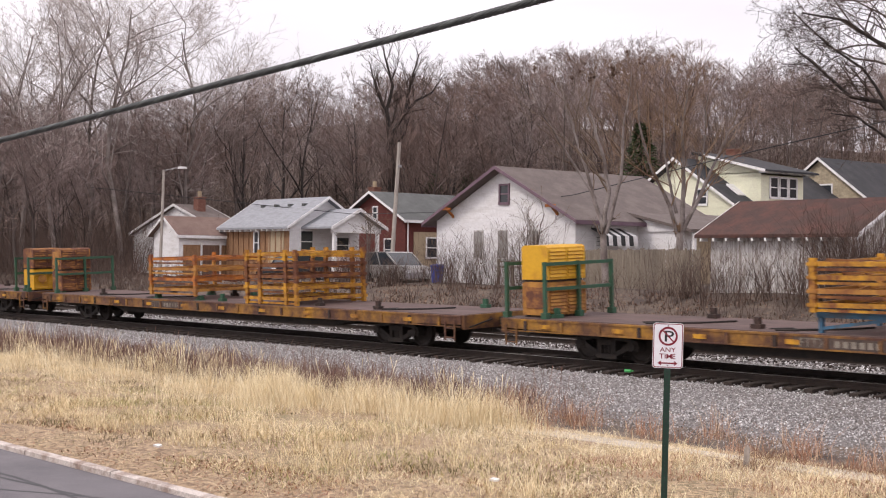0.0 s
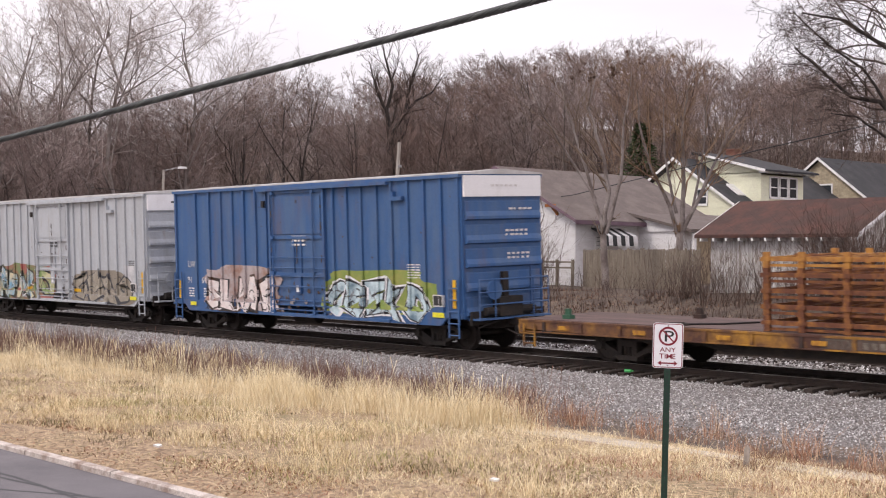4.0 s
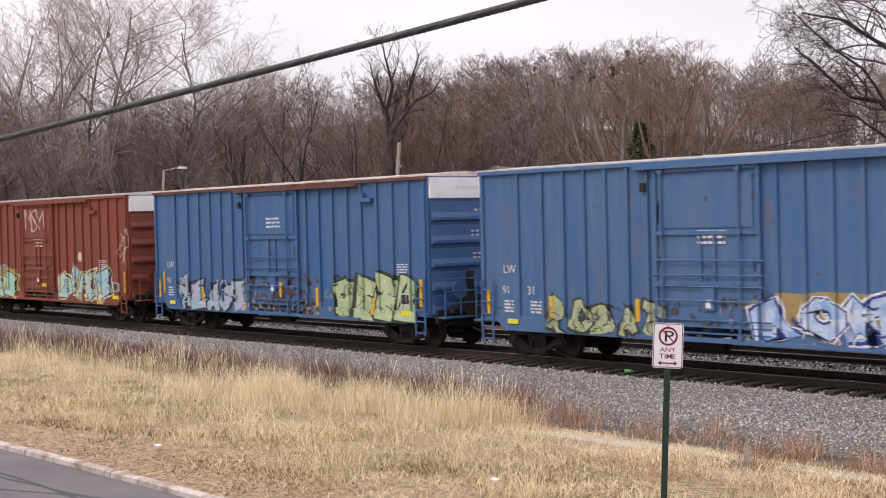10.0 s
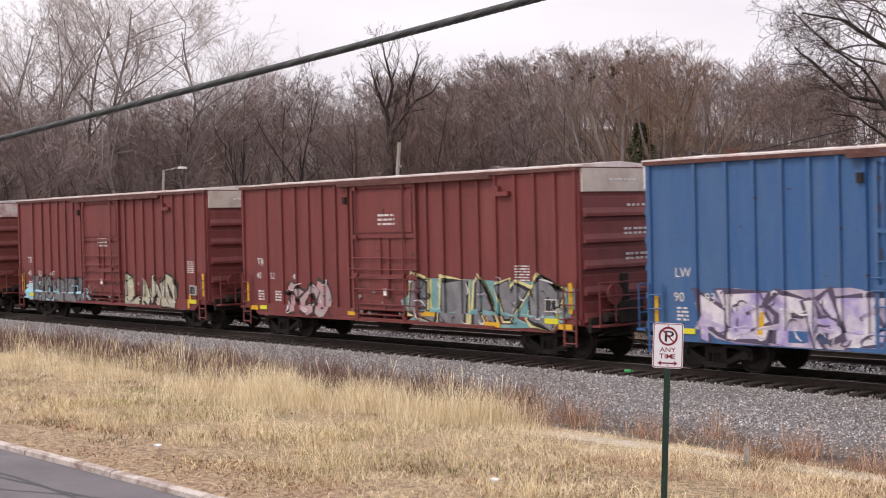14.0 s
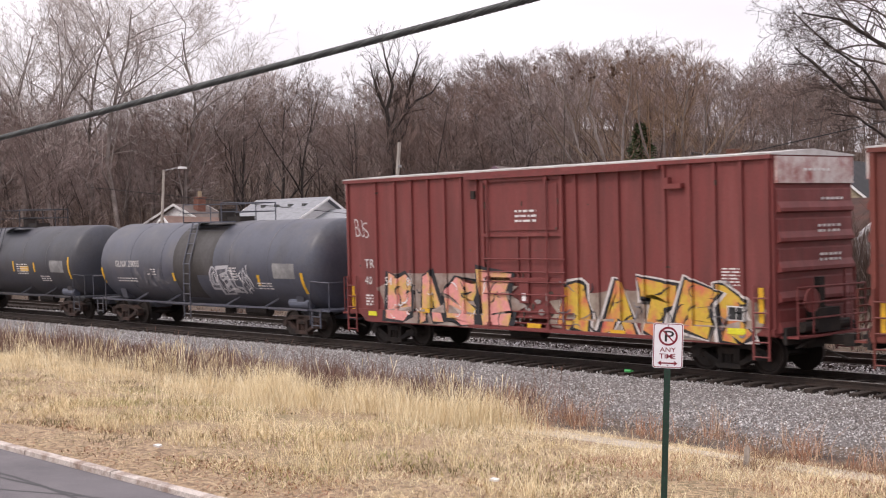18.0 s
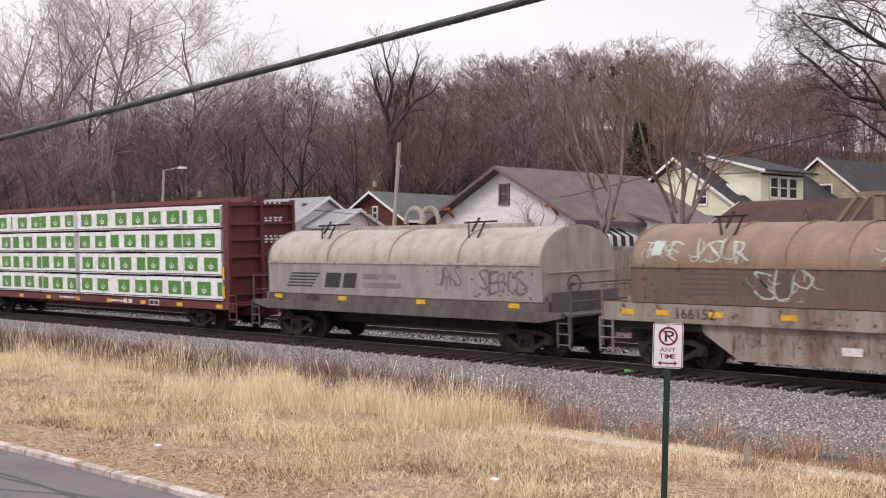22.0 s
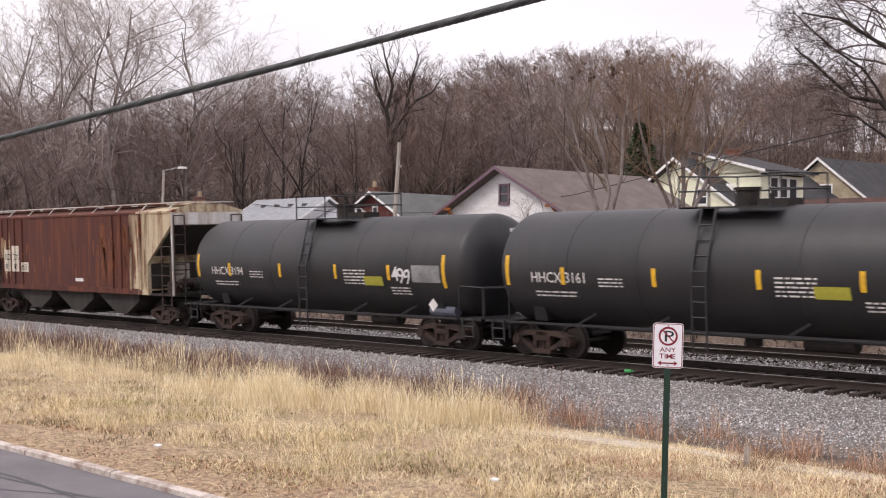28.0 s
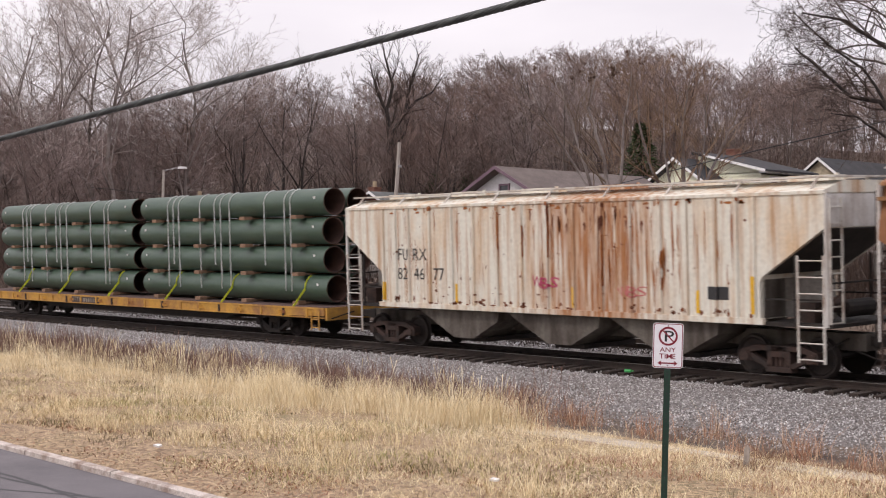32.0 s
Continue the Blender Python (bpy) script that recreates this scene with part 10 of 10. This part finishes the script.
sign_text("words", "ANY", 0.0, 1.597, 0.044, sign_red, wide=1.2)
for letter_, at_ in (("T", -0.061), ("I", -0.028), ("M", 0.012), ("E", 0.060)):
    sign_text("words", letter_, at_, 1.528, 0.050, sign_red, wide=1.18 if letter_ == "M" else 1.05)
part("arrow", Build().prism([(-0.10, 1.483), (-0.065, 1.508), (-0.065, 1.490), (0.065, 1.490), (0.065, 1.508), (0.10, 1.483), (0.065, 1.458), (0.065, 1.476), (-0.065, 1.476), (-0.065, 1.458)], -0.009, -0.0075, "y"), sign_red, plate)
part("bolt", Build().tube((0, -0.012, 1.86), (0, -0.006, 1.86), 0.008, n=8).tube((0, -0.012, 1.46), (0, -0.006, 1.46), 0.008, n=8), metal_grey, plate)
# ---------------------------------------------------------------- dry grass, weeds and stones
def blades(name, label, material, seed, n, area, h0, h1, width, lean, clumps=0, clump_r=0.3, category="grass", tip=0.25):
    """Bent grass blades, two faces each, scattered or gathered in tufts."""
    r = np.random.RandomState(seed)
    x0, x1, y0, y1 = area
    if clumps:
        cx, cy = r.uniform(x0, x1, clumps), r.uniform(y0, y1, clumps)
        k = r.randint(0, clumps, n)
        x, y = cx[k] + r.normal(0, clump_r, n), cy[k] + r.normal(0, clump_r, n)
        tall = r.uniform(0.45, 1.3, clumps)[k]
    else:
        x, y = r.uniform(x0, x1, n), r.uniform(y0, y1, n)
        tall = np.ones(n)
    h = r.uniform(h0, h1, n) * tall
    t = r.uniform(0, 6.283, n)
    l = r.uniform(0.2, 1.0, n) * lean * h
    z = ground_height(x, y) - 0.04
    b = np.stack([x, y, z], -1)
    side = np.stack([np.cos(t + 1.57), np.sin(t + 1.57), 0 * t], -1) * (width * r.uniform(0.6, 1.3, n))[:, None]
    d = np.stack([np.cos(t), np.sin(t), 0 * t], -1)
    m = b + d * (l * 0.35)[:, None] + np.stack([0 * h, 0 * h, h * 0.62], -1)
    e = b + d * l[:, None] + np.stack([0 * h, 0 * h, h], -1)
    v = np.stack([b - side, b + side, m + side * 0.8, m - side * 0.8, e + side * tip, e - side * tip], 1).reshape(-1, 3)
    k = (np.arange(n) * 6)[:, None]
    f = np.concatenate([k + np.array([[0, 1, 2, 3]]), k + np.array([[3, 2, 4, 5]])], 0)
    return thing(name, label, category, kind="stuff", mesh=raw_mesh(name, v, f, material))


straw = pieces("dry_straw", [(0.80, 0.65, 0.38), (0.90, 0.78, 0.52), (0.58, 0.44, 0.25), (0.88, 0.75, 0.49), (0.33, 0.235, 0.13)])
straw_pale = pieces("pale_straw", [(0.90, 0.79, 0.54), (0.66, 0.53, 0.32), (0.95, 0.87, 0.66)])
dead_leaf = pieces("dead_leaves", [(0.30, 0.15, 0.09), (0.44, 0.26, 0.165), (0.21, 0.105, 0.07), (0.54, 0.37, 0.25)])
thatch = pieces("brown_thatch", [(0.60, 0.42, 0.27), (0.90, 0.75, 0.53), (0.32, 0.19, 0.115), (0.90, 0.74, 0.51), (0.44, 0.41, 0.18), (0.82, 0.64, 0.43)])
weed = pieces("dead_weeds", [(0.17, 0.10, 0.085), (0.27, 0.165, 0.13), (0.11, 0.065, 0.055), (0.34, 0.245, 0.20)])
russet = pieces("russet_weeds", [(0.40, 0.21, 0.13), (0.30, 0.14, 0.09), (0.56, 0.38, 0.26), (0.66, 0.50, 0.36)])
russet_dark = pieces("dark_russet", [(0.13, 0.085, 0.05), (0.22, 0.14, 0.085), (0.30, 0.19, 0.12), (0.09, 0.06, 0.04)])
blades("lawn_thatch", "low brown and green matted grass on the verge", thatch, 31, 66000, (-42, -6, -17.25, -9.0), 0.02, 0.09, 0.0046, 2.2, 3200, 0.2)
blades("dry_grass", "dry straw-coloured grass on the railway verge", straw, 32, 46000, (-62, -6, -16.5, -8.0), 0.06, 0.24, 0.0036, 2.0, 520, 0.28)
blades("flattened_grass", "flattened pale straw lying over the verge", straw_pale, 39, 26000, (-50, -6, -15.8, -8.8), 0.03, 0.12, 0.004, 3.4, 210, 0.34)
blades("pale_mat", "pale flattened grass along the gravel edge", straw_pale, 54, 9000, (-22, -7.5, -9.4, -7.5), 0.03, 0.09, 0.004, 3.0, 130, 0.3)
blades("tall_grass", "tall pale tufts of dry grass", straw_pale, 33, 15000, (-54, -19, -11.6, -7.6), 0.22, 0.58, 0.003, 1.2, 150, 0.26)
blades("tall_grass", "tall pale tufts of dry grass", straw_pale, 36, 8000, (-27.5, -19.6, -10.2, -7.7), 0.35, 0.75, 0.003, 0.9, 22, 0.3)
blades("tall_grass", "tall pale tufts of dry grass", straw, 45, 4200, (-28, -10, -15.6, -11.5), 0.15, 0.42, 0.003, 1.6, 40, 0.2)
blades("fine_grass", "thin pale grass at the gravel edge", straw_pale, 37, 11000, (-20, -7, -10.8, -8.3), 0.05, 0.16, 0.0035, 1.8, 120, 0.3)
blades("dead_weeds", "dead purple-brown weeds beside the ballast", weed, 34, 42000, (-66, -22.6, -7.6, -4.4), 0.22, 0.72, 0.0058, 1.0, 460, 0.32, "weeds")
blades("dead_weeds", "dead purple-brown weeds grown into the ballast foot", weed, 51, 20000, (-66, -32, -6.2, -3.4), 0.12, 0.52, 0.0058, 1.0, 260, 0.32, "weeds")
blades("brown_weeds", "low brown weeds at the edge of the verge", pieces("brown_weeds", [(0.20, 0.10, 0.065), (0.30, 0.17, 0.11), (0.12, 0.07, 0.05), (0.44, 0.30, 0.19)]), 52, 8000, (-14.0, -7, -9.4, -7.0), 0.05, 0.24, 0.0045, 2.0, 30, 0.28, "weeds")
blades("seeding_grass", "thin pale seeding stalks in front of the weeds", straw_pale, 53, 2200, (-54, -20, -8.6, -6.6), 0.45, 0.95, 0.0026, 0.45, 150, 0.2, tip=2.6)
blades("seeding_weeds", "thin dead weed stalks above the grass", weed, 46, 3600, (-58, -20, -8.0, -5.0), 0.5, 1.0, 0.003, 0.45, 170, 0.16, "weeds", 1.8)
blades("russet_weeds", "russet dry weed stalks at the ballast edge", russet, 35, 3400, (-25, -9, -8.6, -5.6), 0.10, 0.62, 0.004, 1.2, 46, 0.2, "weeds")
blades("kerb_litter", "dead leaves and grass along the kerb", dead_leaf, 38, 30000, (-38, -10, -17.38, -15.3), 0.015, 0.06, 0.013, 2.4, 700, 0.22, "leaf litter")
blades("leaf_litter", "brown dead leaves caught in the grass", dead_leaf, 55, 12000, (-36, -8, -16.6, -12.5), 0.02, 0.07, 0.010, 2.4, 90, 0.3, "leaf litter")
blades("dark_thatch", "dark matted hollows in the grass", pieces("dark_thatch", [(0.14, 0.10, 0.06), (0.24, 0.17, 0.10), (0.17, 0.155, 0.06), (0.10, 0.065, 0.04)]), 50, 9000, (-40, -7, -16.4, -9.0), 0.04, 0.16, 0.0055, 1.4, 130, 0.26)
blades("dark_thatch", "dark matted hollows in the thin grass", russet_dark, 58, 6000, (-14, -6.5, -13.6, -9.2), 0.02, 0.10, 0.005, 1.6, 40, 0.3)
blades("brown_patches", "low brown dead growth in the thin grass by the gravel", russet, 57, 9000, (-15, -6.5, -12.6, -9.0), 0.03, 0.16, 0.0045, 1.8, 46, 0.3)
blades("kerb_grass", "short dry grass above the kerb", straw, 48, 15000, (-36, -8, -16.6, -14.4), 0.03, 0.11, 0.0034, 2.2, 700, 0.2)
blades("bank_litter", "dead leaves on the bank beyond the tracks", pieces("bank_leaves", [(0.13, 0.075, 0.055), (0.22, 0.13, 0.09), (0.08, 0.05, 0.042), (0.32, 0.22, 0.16), (0.10, 0.075, 0.06)]), 49, 20000, (-66, -19, 8.2, 15.0), 0.03, 0.12, 0.022, 1.8, 1800, 0.4, "leaf litter")
blades("green_grass", "low green grass among the straw", pieces("green_blades", [(0.24, 0.25, 0.07), (0.38, 0.34, 0.12), (0.17, 0.18, 0.06)]), 47, 14000, (-34, -7, -16.4, -10.5), 0.03, 0.13, 0.005, 1.8, 70, 0.5)

# loose ballast stones on the shoulder
stone_mat = pieces("ballast_stones", [(0.20, 0.18, 0.175), (0.40, 0.385, 0.38), (0.55, 0.54, 0.535), (0.11, 0.095, 0.09), (0.78, 0.77, 0.77), (0.28, 0.25, 0.235), (0.46, 0.44, 0.44), (0.16, 0.14, 0.13)], rough=0.85)


def stones(name, label, seed, n, x0, x1, y0, y1, s0, s1, height):
    r = np.random.RandomState(seed)
    x, y = r.uniform(x0, x1, n), r.uniform(y0, y1, n)
    z = height(y)
    c = np.stack([x, y, z], -1)
    base = np.array([[1, 0, 0], [-1, 0, 0], [0, 1, 0], [0, -1, 0], [0, 0, 1], [0, 0, -1]], float)
    v = base[None] * r.uniform(0.55, 1.0, (n, 6, 1)) * r.uniform(s0, s1, (n, 1, 1))
    q = r.normal(0, 1, (n, 4)) * np.array([1.0, 0.35, 0.35, 1.0])
    q /= np.linalg.norm(q, axis=1, keepdims=True)
    w_, a, b, d = q.T
    rot = np.stack([1 - 2 * (b * b + d * d), 2 * (a * b - d * w_), 2 * (a * d + b * w_), 2 * (a * b + d * w_), 1 - 2 * (a * a + d * d), 2 * (b * d - a * w_),
                    2 * (a * d - b * w_), 2 * (b * d + a * w_), 1 - 2 * (a * a + b * b)], -1).reshape(n, 3, 3)
    v = np.einsum("nij,nkj->nki", rot, v) + c[:, None]
    # the lower half of a stone lies buried
    f = np.array([[0, 2, 4], [2, 1, 4], [1, 3, 4], [3, 0, 4]])
    faces = (np.arange(n) * 6)[:, None, None] + f[None]
    return thing(name, label, "ballast", kind="stuff", mesh=raw_mesh(name, v.reshape(-1, 3), faces.reshape(-1, 3), stone_mat))


shoulder = lambda y: np.interp(y, [-6.5, -4.9, -1.85, -1.5, -1.2], [-0.87, -0.85, -0.325, -0.305, -0.295])
stones("ballast_stones", "loose grey ballast stones on the track shoulder", 41, 74000, -64, -7, -4.5, -1.36, 0.016, 0.038, shoulder)
stones("ballast_stones", "grey ballast stones between the ties", 44, 15000, -64, -8, -1.5, 1.3, 0.02, 0.040, lambda y: -0.212 + 0.046 * y)
stones("ballast_stones", "scattered ballast stones at the foot of the bed", 42, 14000, -50, -7, -6.8, -4.4, 0.015, 0.036, shoulder)
stones("ballast_stones", "grey ballast stones between and behind the tracks", 43, 22000, -64, -10, 1.2, 8.0, 0.03, 0.06, lambda y: np.interp(y, [1.2, 6.9, 8.2], [-0.13, -0.03, -0.75]))
gravel_strip = thing("gravel_strip", "pale gravel path at the edge of the verge", "gravel", kind="structure",
                     mesh=Build().prism([(-9.0, -0.9), (-8.2, -0.9), (-8.2, -0.735), (-9.0, -0.715)], -24, -4).mesh("gravel_strip", surface("pale_gravel", (0.50, 0.44, 0.36), (0.36, 0.30, 0.24), 0.45, 6.0, grain=25, vary=0.3, rough=0.95, bump=0.5)))
# paper scraps and a bit of green litter
for x, y, z, col in ((-20.0, -16.0, -0.57, trim_white), (-13.9, -14.2, -0.53, trim_white), (-24.2, -17.62, -0.77, trim_white)):
    thing("paper_scrap", "crumpled scrap of white paper on the grass", "litter", "litter", mesh=Build().prism([(-0.06, -0.03), (0.05, -0.05), (0.07, 0.03), (-0.02, 0.05)], 0, 0.03, "z").mesh("paper_scrap", col), at=pose(x, y, z, 10, 5, 30))
green_plastic = surface("green_plastic", (0.03, 0.35, 0.08), rough=0.4, bump=0)
thing("plastic_bottle", "small green plastic bottle on the ballast", "litter", mesh=Build().tube((-0.1, 0, 0.04), (0.06, 0, 0.04), 0.04, n=8).tube((0.06, 0, 0.04), (0.12, 0, 0.045), 0.015, n=6).mesh("plastic_bottle", green_plastic), at=pose(-22.4, -1.75, -0.17, 0, 0, 20))
stake = thing("wooden_stake", "short weathered wooden stake in the verge", "stake", mesh=Build().prism([(-0.04, -0.3), (0.04, -0.3), (0.04, 0.28), (0, 0.34), (-0.04, 0.28)], -0.03, 0.03, "y").mesh("wooden_stake", pole_mat), at=pose(-13.3, -9.3, -0.7, 3, 4, 20))

# ---------------------------------------------------------------- twisted service cable close to the camera
cable_mat = surface("cable_black", (0.035, 0.04, 0.04), (0.055, 0.06, 0.058), 0.4, 20.0, grain=60, vary=0.15, rough=0.45, bump=0.05)
bare_wire = surface("cable_bare_strand", (0.095, 0.105, 0.10), (0.06, 0.065, 0.063), 0.4, 20.0, rough=0.5, bump=0)
A, B, C = Vector((-6.28, -24.57, 3.033)), Vector((-4.43, -24.28, 3.211)), Vector((-3.07, -24.15, 3.320))


def cable_point(s):
    """A hanging line through three known points: s = 0, 0.58 and 1 there."""
    m = 0.58
    return A * ((s - m) * (s - 1) / m) + B * (s * (s - 1) / (m * (m - 1))) + C * (s * (s - m) / (1 - m))


cable = thing("service_cable", "thick black overhead cable of twisted strands", "cable", at=Matrix.Translation(B))
N = 800
centre = [cable_point(-1.3 + 3.6 * i / N) - B for i in range(N + 1)]
# beyond the near span it runs on to its poles
d0, d1 = (centre[0] - centre[20]).normalized(), (centre[-1] - centre[-21]).normalized()
ends = [centre[0] + d0 * 9.0, centre[-1] + d1 * 46.0]
core = Build()
pts = [ends[0]] + centre[::8] + [ends[1]]
for p0, p1 in zip(pts[:-1], pts[1:]):
    core.tube(p0, p1, 0.0118, n=10, caps=False)
part("sheath", core, cable_mat, cable, smooth=True)
for k in range(9):
    v, f = [], []
    for i, c_ in enumerate(centre):
        d = (centre[min(i + 1, N)] - centre[max(i - 1, 0)]).normalized()
        s1 = d.cross(Vector((0, 0, 1))).normalized()
        s2 = s1.cross(d)
        t = i * 0.34 + k * 2 * math.pi / 9
        out_, turn_ = s1 * math.cos(t) + s2 * math.sin(t), s2 * math.cos(t) - s1 * math.sin(t)
        m_ = c_ + out_ * 0.0112
        v += [tuple(m_ - turn_ * 0.0043), tuple(m_ + out_ * 0.0025), tuple(m_ + turn_ * 0.0043)]
        if i:
            j = 3 * i
            f += [(j - 3, j - 2, j + 1, j), (j - 2, j - 1, j + 2, j + 1)]
    part("strand", raw_mesh("strand", v, f, bare_wire if k % 4 == 0 else cable_mat), cable_mat, cable, "weathered grey strand laid round the cable" if k % 4 == 0 else "")
for e in (ends[0] + B, ends[1] + B):
    thing("cable_pole", "timber pole that holds the service cable", "utility pole", mesh=Build().tube((e.x, e.y, -1.2), (e.x, e.y, e.z + 0.3), 0.14, 0.11, n=10).mesh("cable_pole", pole_mat))
def motions():
    """The train rolls through at a slowly rising speed; the near cable sways."""
    times = [0, 2, 4, 6, 8, 10, 12, 14, 16, 18, 20, 22, 24, 26, 28, 30, 32]
    places = {}
    for ob, x, y, z, turn in RIDERS:
        places[ob] = (x, turn)
        rows = []
        for t in times:
            p = track_point(x + travelled(t), y, z)
            rows.append((t, pose(p.x, p.y, p.z, CANT) @ pose(0, 0, 0, 0, 0, turn)))
        walk(ob, rows)
    # wheels turn with the way they roll, while they are on the stretch before the street
    for wheel, car, dx in AXLES:
        x, turn = places[car]
        s = math.cos(radians(turn))
        here = wheel.location.copy()
        steps = [i for i in range(0, 961) if -74 < x + s * dx + travelled(i / 30) < -4]
        if not steps:
            steps = [0]
        rows = {}
        for i in [0] + steps + [960]:
            k = min(max(i, steps[0]), steps[-1])
            angle = math.degrees((travelled(k / 30) - travelled(steps[0] / 30)) / 0.457) * s
            rows[i] = Matrix.Translation(here) @ pose(0, 0, 0, 0, angle % 360, 0)
        walk(wheel, [(i / 30, rows[i]) for i in sorted(rows)])
    sway = [(0, 9), (3, 8), (5.5, -2), (6.3, 9), (8, 9), (10, -2), (11, 3), (12, -4), (14, -7), (17, -7), (18, -16), (20, -7), (21, 0), (22, -8), (24, -8),
            (25, -12), (27.5, -7), (29, -7), (30, -4), (31, -16), (32, -7)]
    rest = cable.matrix_world.copy()
    walk(cable, [(t, Matrix.Translation((0, 0, 0.00045 * (9 - a))) @ rest) for t, a in sway])


motions()
